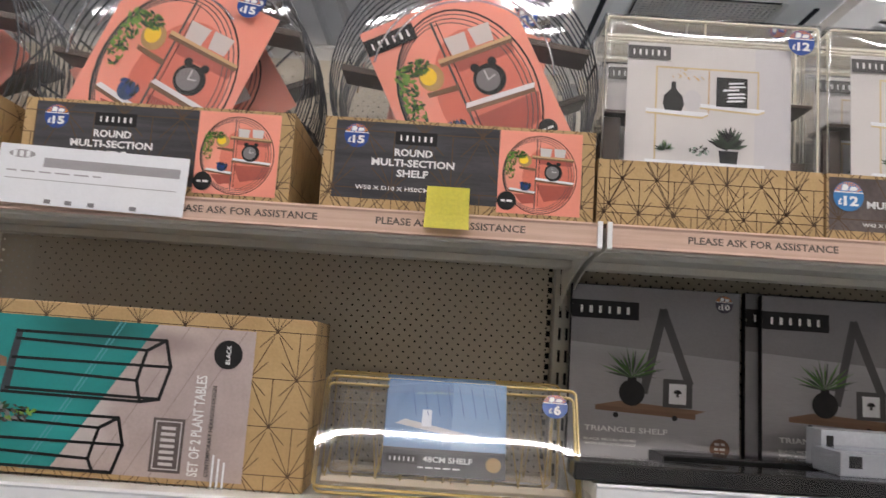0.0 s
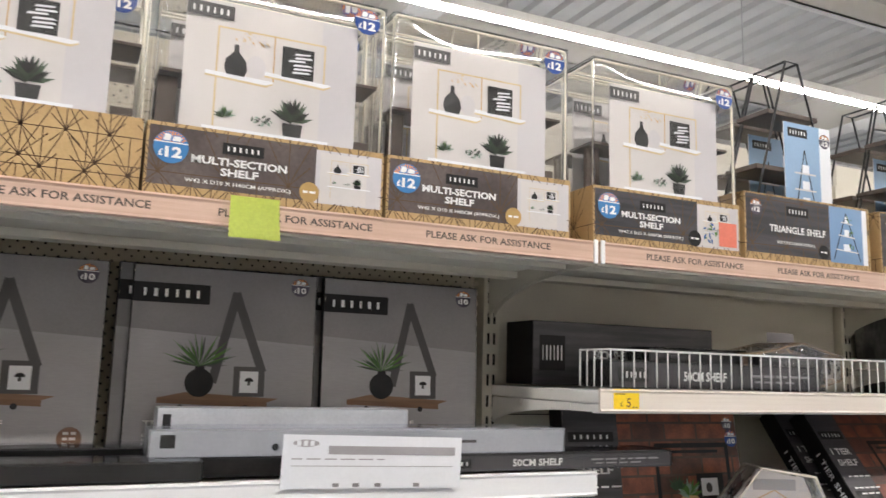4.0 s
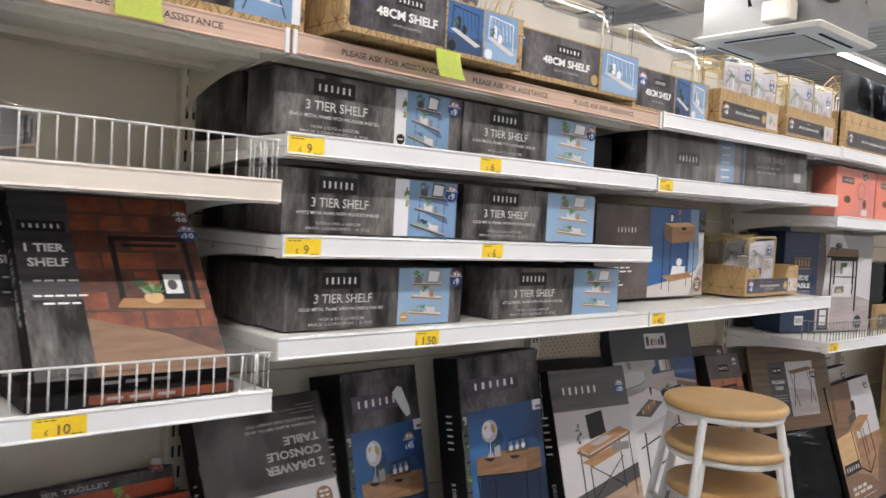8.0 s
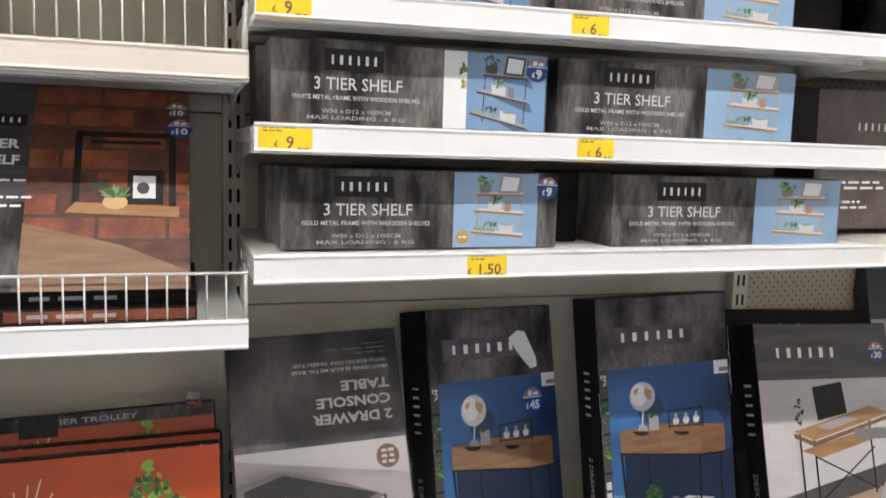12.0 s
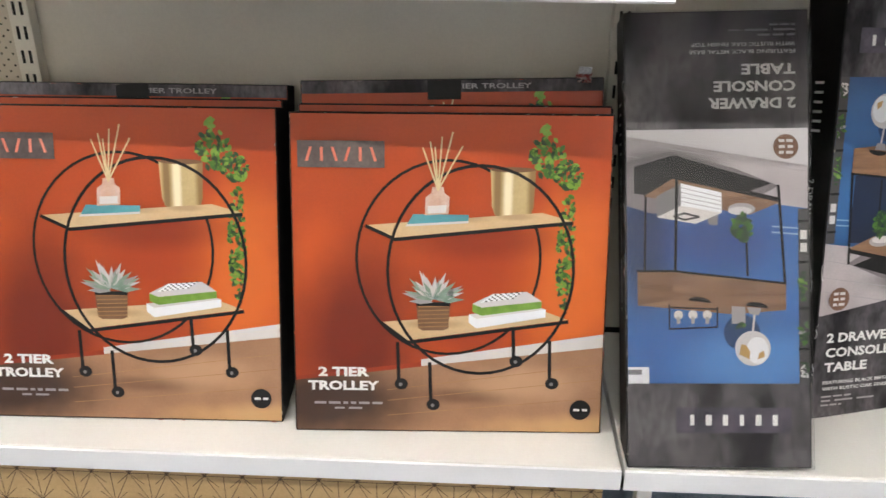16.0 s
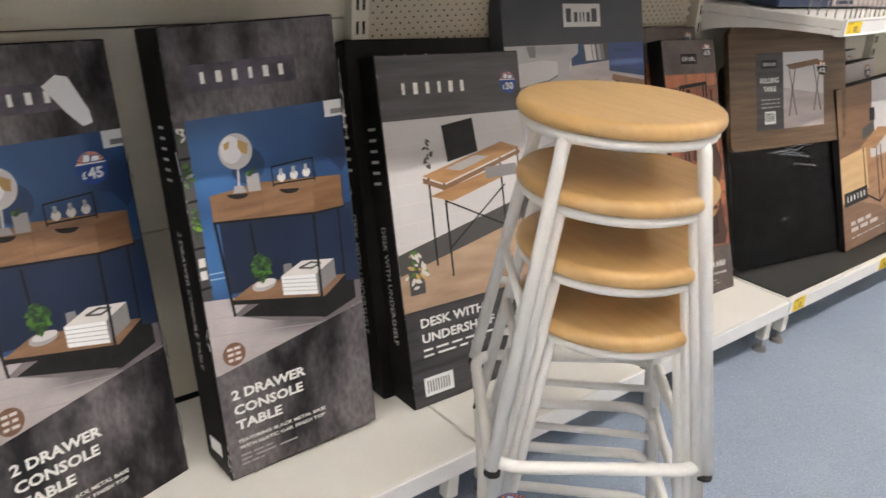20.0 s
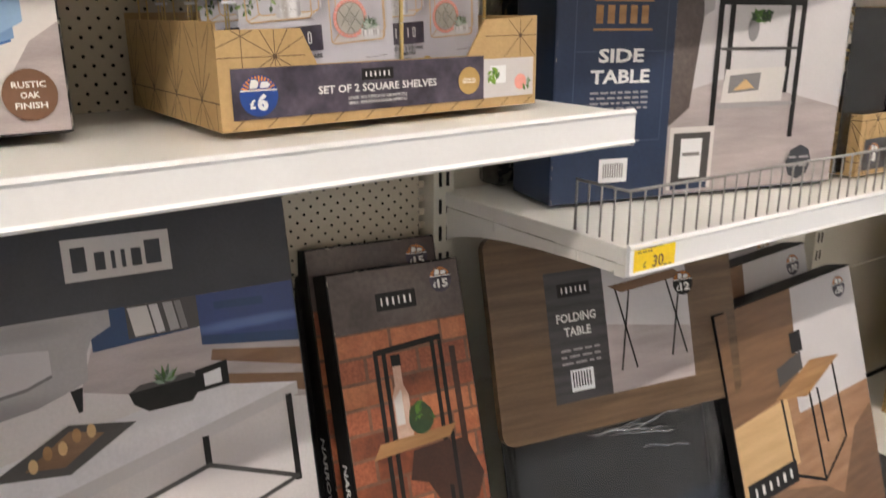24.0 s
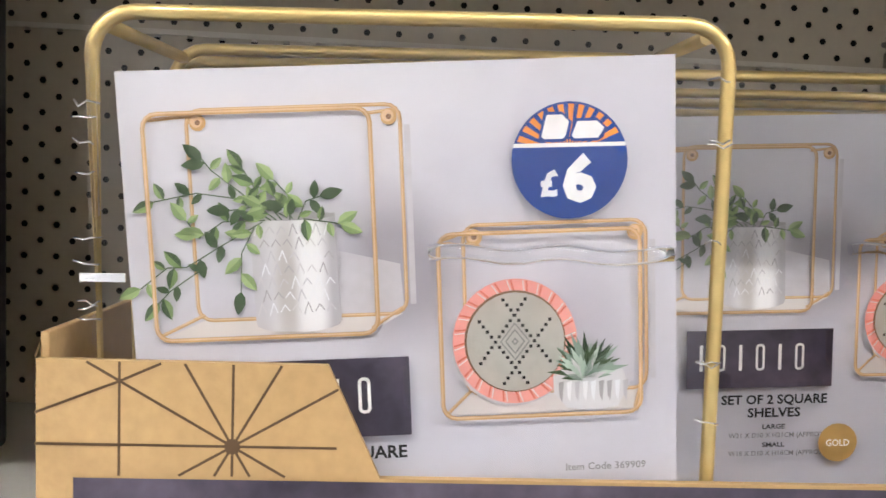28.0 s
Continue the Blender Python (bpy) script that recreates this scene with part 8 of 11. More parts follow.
def drawer_table_box():
    x0, w, h, d = 1.222, 0.635, 0.312, 0.125
    t = thing("side_table_carton", pose(x0, 0.19, 1.167, 0, -0.8, 0), "dark carton of a one drawer side table with a blue picture", "furniture carton")
    part("body", boxes((0, 0, 0, w, d, h), bevel=0.004), surface("charcoal_card_side", (0.016, 0.015, 0.016), (0.036, 0.033, 0.033), 22, 0.5, detail=8, grain=0.3, spec=0.2), t)
    p = Print()
    px = w * 0.46
    p.rect(0.003, 0.003, px, h - 0.003, LABEL_BROWN)
    p.rect(px, 0.003, w - 0.003, h - 0.003, BLUE_WALL)
    p.rect(w * 0.93, h * 0.4, w - 0.003, h - 0.003, BLUE_DEEP)
    p.poly([(px, 0.003), (w - 0.003, 0.003), (w - 0.003, h * 0.54), (w * 0.925, h * 0.54), (w * 0.925, h * 0.30), (w * 0.80, h * 0.22), (px, h * 0.13)], PALE_WARM)
    p.poly([(w * 0.86, 0.003), (w - 0.003, 0.003), (w - 0.003, h * 0.36), (w * 0.95, h * 0.30)], FLOOR_PRINT)
    p.poly([(w * 0.845, h * 0.26), (w * 0.93, h * 0.31), (w * 0.93, h - 0.003), (w * 0.845, h - 0.003)], BLUE_PALE)
    p.poly([(w * 0.845, h * 0.26), (w * 0.945, h * 0.36), (w * 0.945, h * 0.56), (w * 0.845, h * 0.52)], BLUE_SKY)
    p.poly([(w * 0.932, h * 0.73), (w - 0.004, h * 0.73), (w - 0.008, h * 0.55), (w * 0.955, h * 0.53), (w * 0.94, h * 0.56)], PAPER)
    p.poly([(w * 0.932, h * 0.74), (w - 0.004, h * 0.74), (w - 0.004, h * 0.70), (w * 0.932, h * 0.70)], PALE_WARM)
    p.rect(w * 0.936, h * 0.728, w - 0.005, h * 0.742, WOOD_DARK)
    p.leaves(w * 0.966, h * 0.84, 0.020, 0.032, 0.010, 60, [LEAF_DARK, LEAF_DARK, GREY_MID], 14)
    a = w * 0.59
    for u, b, c in ((0, 0.08, 0.70), (0.045, 0.045, 0.66), (0.15, 0.10, 0.70), (0.19, 0.06, 0.66)):
        p.line([(a + u, h * (b + 0.02)), (a + u, h * c)], 0.004, INK)
    p.poly([(a - 0.002, h * 0.24), (a + 0.045, h * 0.17), (a + 0.195, h * 0.22), (a + 0.15, h * 0.29)], OAK_PRINT)
    p.poly([(a, h * 0.66), (a + 0.048, h * 0.60), (a + 0.195, h * 0.63), (a + 0.195, h * 0.80), (a + 0.048, h * 0.78), (a, h * 0.82)], WOOD_DARK)
    p.poly([(a + 0.048, h * 0.60), (a + 0.195, h * 0.63), (a + 0.195, h * 0.80), (a + 0.048, h * 0.78)], OAK_PRINT)
    p.poly([(a, h * 0.82), (a + 0.048, h * 0.78), (a + 0.195, h * 0.80), (a + 0.15, h * 0.84)], TAN)
    p.oval(a + 0.12, h * 0.78, 0.016, 0.010, INK, 12, a0=180, a1=360)
    p.poly([(a + 0.05, h * 0.25), (a + 0.14, h * 0.27), (a + 0.14, h * 0.34), (a + 0.06, h * 0.35)], PAPER)
    p.oval(a + 0.10, h * 0.39, 0.018, 0.014, PAPER, 10)
    p.rect(a + 0.03, h * 0.83, a + 0.055, h * 0.93, INK)
    p.rect(a + 0.035, h * 0.845, a + 0.050, h * 0.915, PAPER)
    p.leaves(a + 0.09, h * 0.90, 0.012, 0.02, 0.008, 12, [LEAF_DARK, CORAL_DIM], 4)
    brand(p, w * 0.255, h * 0.735, w * 0.20, 0.040, None)
    p.text("1 DRAWER SIDE TABLE", w * 0.22, h * 0.55, 0.013, WHITE_INK, width=w * 0.30, bold=0.02)
    for k, s in enumerate((0.34, 0.30, 0.20, 0.16)):
        p.bars(w * 0.09, h * s, w * (0.20, 0.22, 0.12, 0.15)[k], 0.005, WHITE_INK, 4, k)
    p.oval(w * 0.940, h * 0.132, 0.026, 0.026, BROWN_DISC, 26)
    for k, s in enumerate(("RUSTIC", "OAK", "FINISH")):
        p.text(s, w * 0.940, h * 0.132 + 0.0105 - 0.0105 * k, 0.0062, WHITE_INK, width=(0.032, 0.018, 0.030)[k], bold=0.02)
    p.wear(w, h, len(t.name))
    p.make("front_print", t, front, "blue picture of a side table beside dark print")
    q = Print()
    q.rect(d * 0.52, h * 0.445, d * 0.70, h * 0.615, PAPER)
    for k in range(15):
        q.rect(d * 0.58, h * (0.458 + 0.0098 * k), d * 0.68, h * (0.462 + 0.0098 * k + 0.002 * (k % 3 == 1)), INK, k > 0)
    for k in range(11):
        q.rect(d * 0.535, h * (0.465 + 0.0125 * k), d * 0.555, h * (0.472 + 0.0125 * k), GREY_DARK, k > 0)
    rng = random.Random(5)
    for k in range(40):
        v, n, u = rng.uniform(0.0, h - 0.02), rng.uniform(0.003, 0.02), rng.uniform(0.0005, 0.004)
        q.poly([(u, v), (u + 0.0015, v + n * 0.3), (u + 0.001, v + n), (u - 0.0005, v + n * 0.6)], (SCUFF, SCUFF_DIM, OAK_DIM)[k % 3], k > 0)
    q.make("side_print", t, right_side(w), "white barcode sticker")


drawer_table_box()

TRAY_X, TRAY_Y, TRAY_Z = 1.9795, 0.088, 1.1765


POT_WHITE = surface("white_pot_print", (0.86, 0.85, 0.86), (0.78, 0.77, 0.79), 60, 0.3, spread=0.9)
POT_PHOTO = shaded("white_pot_photo_print", (0.70, 0.69, 0.71), (0.60, 0.58, 0.59), ((0.0405, 0.11, 0.009, 0.2, (0.52, 0.50, 0.53), 0.9), (0.0700, 0.11, 0.009, 0.2, (0.38, 0.36, 0.385), 0.9), (0.052, 0.105, 0.006, 0.03, (0.40, 0.36, 0.33), 0.7), (0.060, 0.11, 0.007, 0.2, (0.86, 0.85, 0.85), 0.8)), noise=0.1, scale=60.0, grain=0.02)
GREY_SOFT = surface("soft_grey_print", (0.56, 0.54, 0.57), (0.50, 0.48, 0.51), 40, 0.3)
LEAF_CARD = surface("soft_leaf_print", (0.23, 0.33, 0.130), (0.17, 0.26, 0.090), 60, 0.35)
LEAF_TENDER = surface("tender_leaf_print", (0.38, 0.48, 0.23), (0.29, 0.40, 0.15), 60, 0.35)
LEAF_SHADE = surface("shaded_leaf_print", (0.065, 0.115, 0.048), (0.040, 0.075, 0.030), 60, 0.35)
SUCCULENT_LIT = surface("pale_succulent_print", (0.52, 0.62, 0.53), (0.40, 0.52, 0.42), 60, 0.35)


def square_card(p, w, h):
    """The card of the square shelves: two gilt frames on a pale wall, with a plant, a plate and a succulent."""
    p.rect(0, 0, w, h, LILAC_PHOTO)
    k = w / 0.998

    def xy(u, v):
        return (u * k, h - v * k)

    def loop(x0, y0, x1, y1, r=0.026):
        return [xy((x0 + x1) * 0.5 + a, (y0 + y1) * 0.5 + b) for a, b in rounded(x1 - x0, y1 - y0, r, 4)]

    def gilt(pts, wd, closed=True):
        p.line(pts, wd, GOLD_LINE, 1.0, closed)
        p.line([(u - wd * 0.12, v + wd * 0.14) for u, v in pts], wd * 0.42, PALE_GOLD_INK, 1.0, closed)

    def rear(f, b, wd):
        """Floor board, rear frame, its eyes and the bars that join it to the front."""
        p.poly([xy(f[0] + 0.012, f[3] - 0.004), xy(b[0] + 0.010, b[3]), xy(b[2] - 0.008, b[3]), xy(f[2] - 0.010, f[3] - 0.004)], PALE_WARM)
        p.line([xy(b[0] + 0.02, b[3] - 0.004), xy(b[2] - 0.015, b[3] - 0.004)], wd * 0.5, GREY_SOFT)
        p.line([xy(b[2] + 0.012, b[1] + 0.04), xy(b[2] + 0.012, b[3] - 0.02)], wd * 1.6, GREY_SOFT)
        gilt(loop(*b), wd)
        for i, j in ((0, 1), (2, 1), (0, 3), (2, 3)):
            sx, sy = (0.010 if i == 0 else -0.010), (0.010 if j == 1 else -0.010)
            gilt([xy(f[i] + sx, f[j] + sy), xy(b[i] + sx, b[j] + sy)], wd * 0.9, False)
        for cx in (b[0] + 0.020, b[2] - 0.020):
            p.oval(*xy(cx, b[1] + 0.022), 0.015 * k, 0.015 * k, GOLD_LINE, 14)
            p.oval(*xy(cx - 0.002, b[1] + 0.020), 0.011 * k, 0.011 * k, PALE_GOLD_INK, 12)
            p.oval(*xy(cx, b[1] + 0.022), 0.005 * k, 0.005 * k, OAK_DIM, 8)

    front_a, back_a = (0.044, 0.077, 0.446, 0.486), (0.120, 0.072, 0.500, 0.452)
    p.poly([xy(0.37, 0.33), xy(0.49, 0.36), xy(0.495, 0.445), xy(0.37, 0.45)], GREY_SOFT)
    rear(front_a, back_a, 0.0068 * k)
    # the glazed pot with a pressed leaf pattern, and the trailing plant
    p.poly([xy(0.222, 0.268), xy(0.376, 0.262), xy(0.380, 0.458)] + [xy(0.301 + 0.079 * math.cos(radians(20 * q)), 0.460 + 0.020 * math.sin(radians(20 * q))) for q in range(1, 9)] + [xy(0.224, 0.458)], POT_PHOTO)
    p.oval(*xy(0.299, 0.266), 0.077 * k, 0.008 * k, GREY_LIGHT, 18)
    rng = random.Random(21)
    for j in range(7):
        for i in range(7):
            cx, cy = 0.236 + 0.021 * i + 0.010 * (j % 2), 0.290 + 0.024 * j
            if cx < 0.372:
                q, e = rng.choice(((0.007, 0.010), (0.008, 0.006))), rng.uniform(-0.003, 0.003)
                p.line([xy(cx - q[0], cy + q[1] + e), xy(cx, cy - q[1]), xy(cx + q[0], cy + q[1] - e)], 0.0020 * k, rng.choice((GREY_LIGHT, GREY_SOFT, PALE, PAPER)), keep=i + j > 0)

    def leaf(cx, cy, ang, size, seed):
        """One oval leaf in two halves, light and dark."""
        size *= 1.22
        c, q = math.cos(radians(ang)), math.sin(radians(ang))
        halves = (((1, LEAF_CARD), (-1, LEAF_TENDER)), ((1, LEAF_SHADE), (-1, LEAF_CARD)), ((1, LEAF_SHADE), (-1, LEAF_SHADE)), ((1, LEAF_TENDER), (-1, LEAF_CARD)))[seed * 7 % 11 % 4]
        p.layer += seed % 7 == 0
        for side, mat in halves:
            pts = [(0, 0), (0.22, 0.20), (0.50, 0.25), (0.80, 0.14), (1.0, 0)]
            p.poly([xy(cx + (a * c - side * b * q) * size, cy + (a * q + side * b * c) * size) for a, b in pts], mat, True)

    stems = ([(0.26, 0.272), (0.20, 0.231), (0.13, 0.219), (0.055, 0.232)], [(0.27, 0.272), (0.20, 0.213), (0.16, 0.180), (0.145, 0.160)], [(0.28, 0.272), (0.24, 0.222), (0.215, 0.178)],
             [(0.295, 0.272), (0.296, 0.231), (0.27, 0.200)], [(0.31, 0.272), (0.325, 0.240), (0.35, 0.232)], [(0.25, 0.272), (0.175, 0.272), (0.13, 0.300), (0.11, 0.268)],
             [(0.245, 0.275), (0.165, 0.318), (0.105, 0.352), (0.07, 0.352), (0.02, 0.388)], [(0.23, 0.285), (0.205, 0.330), (0.20, 0.400)], [(0.13, 0.358), (0.072, 0.395), (0.052, 0.415)],
             [(0.32, 0.272), (0.36, 0.278), (0.385, 0.283)], [(0.29, 0.268), (0.25, 0.245), (0.19, 0.252)], [(0.30, 0.270), (0.27, 0.230), (0.235, 0.206)])
    for q in stems:
        p.line([xy(*a) for a in q], 0.0022 * k, LEAF_SHADE)
    n = 0
    for q in stems:
        for (ax, ay), (bx, by) in zip(q, q[1:]):
            steps = max(2, int(math.hypot(bx - ax, by - ay) / 0.024))
            for i in range(steps):
                f = (i + rng.random() * 0.8) / steps
                way = math.degrees(math.atan2(by - ay, bx - ax))
                leaf(ax + (bx - ax) * f, ay + (by - ay) * f, way + (60 if n % 2 else -60) + rng.uniform(-28, 28), rng.uniform(0.020, 0.036), n)
                n += 1
        leaf(*q[-1], math.degrees(math.atan2(q[-1][1] - q[-2][1], q[-1][0] - q[-2][0])) + rng.uniform(-15, 15), 0.036, n)
    gilt(loop(*front_a), 0.0080 * k)

    front_b, back_b = (0.560, 0.309, 0.928, 0.652), (0.606, 0.294, 0.940, 0.608)
    rear(front_b, back_b, 0.0068 * k)
    # plate with a ridged rim and a stitched lozenge pattern
    c = xy(0.696, 0.511)
    p.oval(c[0] - 0.004 * k, c[1] - 0.010 * k, 0.112 * k, 0.112 * k, GREY_SOFT, 32)
    p.oval(*c, 0.115 * k, 0.117 * k, PINK, 40)
    for j in range(24):
        a = radians(j * 15)
        p.line([(c[0] + 0.093 * k * math.cos(a), c[1] + 0.095 * k * math.sin(a)), (c[0] + 0.112 * k * math.cos(a + 0.05), c[1] + 0.114 * k * math.sin(a + 0.05))], 0.0034 * k, CORAL_DIM, keep=j > 0)
        p.line([(c[0] + 0.093 * k * math.cos(a + 0.06), c[1] + 0.095 * k * math.sin(a + 0.06)), (c[0] + 0.112 * k * math.cos(a + 0.11), c[1] + 0.114 * k * math.sin(a + 0.11))], 0.0022 * k, PALE_WARM, keep=True)
    p.oval(*c, 0.0935 * k, 0.0955 * k, OAK_DIM, 32)
    p.oval(c[0] + 0.001 * k, c[1] - 0.001 * k, 0.0905 * k, 0.0925 * k, surface("linen_print", (0.46, 0.445, 0.40), (0.40, 0.385, 0.34), 60, 0.4), 32)
    spot = 0
    for sx in (-1, 1):
        for j in range(-9, 10):
            for q in ((sx * (0.036 - 0.0072 * j * 0.98), 0.0098 * j), (sx * (0.036 + 0.0072 * j), 0.0098 * j)):
                if math.hypot(q[0] * 1.0, q[1]) < 0.086 and abs(q[0]) < 0.076:
                    e = 0.0030
                    p.rect(c[0] + (q[0] - e) * k, c[1] + (q[1] - e) * k, c[0] + (q[0] + e) * k, c[1] + (q[1] + e) * k, INK, spot > 0)
                    spot += 1
    for r in (0.034, 0.022, 0.006):
        p.line([(c[0], c[1] + r * k), (c[0] + r * 0.78 * k, c[1]), (c[0], c[1] - r * k), (c[0] - r * 0.78 * k, c[1])], 0.0022 * k, GREY_MID, 1.0, True)
    # succulent in a cut glass bowl
    p.poly([xy(0.765, 0.578), xy(0.895, 0.570), xy(0.905, 0.605), xy(0.885, 0.640), xy(0.84, 0.648), xy(0.79, 0.640), xy(0.766, 0.612)], POT_PHOTO)
    for j in range(9):
        u = 0.775 + 0.015 * j
        p.poly([xy(u, 0.592), xy(u + 0.010, 0.590), xy(u + 0.006, 0.630), xy(u + 0.001, 0.618)], rng.choice((GREY_LIGHT, PAPER, GREY_SOFT, POT_WHITE)), j > 0)
    q = xy(0.828, 0.575)
    p.blades(q[0], q[1], 0.078 * k, 23, [LEAF_DARK, SUCCULENT, LEAF_SHADE, SUCCULENT], 6, 1.0, 0, 180, 0.085)
    p.blades(q[0] - 0.004 * k, q[1] - 0.004 * k, 0.060 * k, 17, [SUCCULENT, SUCCULENT_LIT, LEAF_SHADE], 9, 1.0, -6, 186, 0.105)
    p.blades(q[0] - 0.006 * k, q[1] - 0.012 * k, 0.048 * k, 11, [SUCCULENT_LIT, SUCCULENT, PALE], 12, 1.0, 10, 170, 0.125)
    gilt(loop(*front_b), 0.0078 * k)
    badge(p, *xy(0.802, 0.183), 0.105 * k, "6")
    # name plate: six plain pills; then the words
    b0, b1 = xy(0.13, 0.530), xy(0.50, 0.678)
    p.rect(b0[0], b1[1], b1[0], b0[1], LABEL_PLUM)
    for j in range(6):
        u, v = b0[0] + (b1[0] - b0[0]) * (0.10 + 0.1345 * j), (b0[1] + b1[1]) / 2 + 0.004 * k
        p.line([(u + a, v + b) for a, b in rounded(0.017 * k, 0.062 * k, 0.007 * k, 3)], 0.006 * k, WHITE_INK, 1.0, True) if j % 2 else p.rect(u - 0.004 * k, v - 0.033 * k, u + 0.004 * k, v + 0.033 * k, WHITE_INK)
    p.text("SET OF 2 SQUARE", *xy(0.355, 0.708), 0.024 * k, INK, width=0.27 * k, bold=0.025)
    p.text("SHELVES", *xy(0.355, 0.742), 0.024 * k, INK, width=0.135 * k, bold=0.025)
    for s, v in (("LARGE", 0.779), ("SMALL", 0.826)):
        p.text(s, *xy(0.355, v), 0.012 * k, INK, width=0.058 * k, bold=0.025)
    p.text("W21 X D10 X H21CM (APPROX)", *xy(0.365, 0.801), 0.013 * k, GREY_MID, width=0.25 * k)
    p.text("W18 X D10 X H18CM (APPROX)", *xy(0.365, 0.848), 0.013 * k, GREY_MID, width=0.25 * k)
    p.oval(*xy(0.52, 0.825), 0.050 * k, 0.050 * k, GOLD_PRINT, 26)
    p.text("GOLD", *xy(0.52, 0.825), 0.018 * k, WHITE_INK, width=0.06 * k, bold=0.02)
    p.text("Item Code 369909", *xy(0.86, 0.752), 0.014 * k, GREY_MID, width=0.150 * k)
    for j in range(16):
        a = xy(0.78 + 0.011 * j, 0.812)
        p.rect(a[0], a[1] - 0.03 * k, a[0] + (0.004 + 0.003 * (j % 2)) * k, a[1], INK, j > 0)


PALE_GOLD_INK = surface("pale_brass_print", (0.74, 0.53, 0.33), (0.66, 0.45, 0.26), 30, 0.33)


def square_set(x, y, z, turn, label, card=True, yaw=0.0, lean=2.4, tip=-1.8):
    """A pair of square gilt wire shelves, one inside the other, bagged in film with a card."""
    s, tall, d, r = 0.2090, 0.2085, 0.088, 0.0026
    t = thing("square_shelf_set", pose(x, y, z, lean, tip, yaw), label, "wall shelf", "sets of square shelves")
    for q in (0, d):
        part("outer_frame", tubes([[(a, q, b) for a, b in rounded(s, tall, 0.014, 5, s / 2 + 0.0017, tall / 2)]], r, 8, True), BRASS, t)
    for q in (0.012, d - 0.012):
        part("inner_frame", tubes([[(a, q, b) for a, b in rounded(s - 0.026, s - 0.030, 0.012, 5, s / 2 - 0.004, s / 2 - 0.010)]], r * 0.9, 8, True), BRASS, t)
    for a, b in ((0.006, 0.004), (s - 0.006, 0.004), (0.006, tall - 0.004), (s - 0.006, tall - 0.004)):
        part("spacer", tubes([[(a, 0, b), (a, d, b)]], r, 8), BRASS, t)
    for a in (0.022, s - 0.022):
        bm = bmesh.new()
        prism(bm, [(a + 0.007 * math.cos(radians(30 * k)), s - 0.018 + 0.007 * math.sin(radians(30 * k))) for k in range(12)], d - 0.002, d, "y")
        part("hanging_eye", bm, BRASS, t)
    part("board", boxes((0.006, 0.006, 0.003, s - 0.006, d - 0.006, 0.010), bevel=0.001), surface("white_board", (0.72, 0.70, 0.66), None, 8, 0.5), t, "white wooden board")
    if card:
        w, h = 0.182, 0.176
        c = part("card_insert", boxes((0, 0, 0, w, 0.0012, h)), LILAC, t, "pale picture card", m=pose(0.0190, -0.0032, 0.0132, 0, -3.0 + turn, 0))
        p = Print()
        square_card(p, w, h)
        p.make("card_print", c, front, "printed picture of two gilt shelves")
    bm = bmesh.new()
    n = 18
    rng = random.Random(7)
    grid = []
    for j in range(n + 1):
        row = []
        for i in range(n + 1):
            u, v = i / n, j / n
            edge = min(u, 1 - u, v, 1 - v)
            bulge = -0.0058 - 0.0012 * math.sin(9 * u + 3 * v) - 0.0008 * rng.random() + (0.004 if edge == 0 else 0)
            row.append(bm.verts.new((s * (0.002 + 0.996 * u), bulge, s * (0.002 + 0.996 * v))))
        grid.append(row)
    for j in range(n):
        for i in range(n):
            bm.faces.new((grid[j][i], grid[j][i + 1], grid[j + 1][i + 1], grid[j + 1][i])).smooth = True
    part("film", bm, FILM_BAG, t, "thin clear film bag")
    if card:
        bm = tubes([[(0.112 + 0.0062 * k, -0.0062 - 0.0006 * math.sin(k * 1.7), 0.132 + 0.0010 * math.sin(k * 1.1)) for k in range(14)]], 0.0030, 8)
        part("film_fold", bm, FILM_BAG, t, "rolled fold of the clear film")
    part("seal_strip", boxes((-0.003, -0.0042, 0.1205, 0.012, -0.0034, 0.1235), bevel=0.0004), PAPER, t, "white seal strip")
    if card:
        for k in range(22):
            u, v = (0.0 if k % 3 else s - 0.0016), rng.uniform(0.03, tall - 0.012)
            line = [(u + 0.0035 * (j - 1.5) * rng.uniform(0.5, 1.0), -0.0034 - 0.0006 * (j in (1, 2)), v + 0.0012 * rng.uniform(-1, 1)) for j in range(4)]
            part("film_crease", tubes([line], 0.00035, 5), FILM_CREASE_GLINT, t, "fine crease of film round the wire")
    return t


FILM_BAG = film_material("bag_film", clear=0.975, wrinkle=0.10, scale=22.0, detail=1.0)


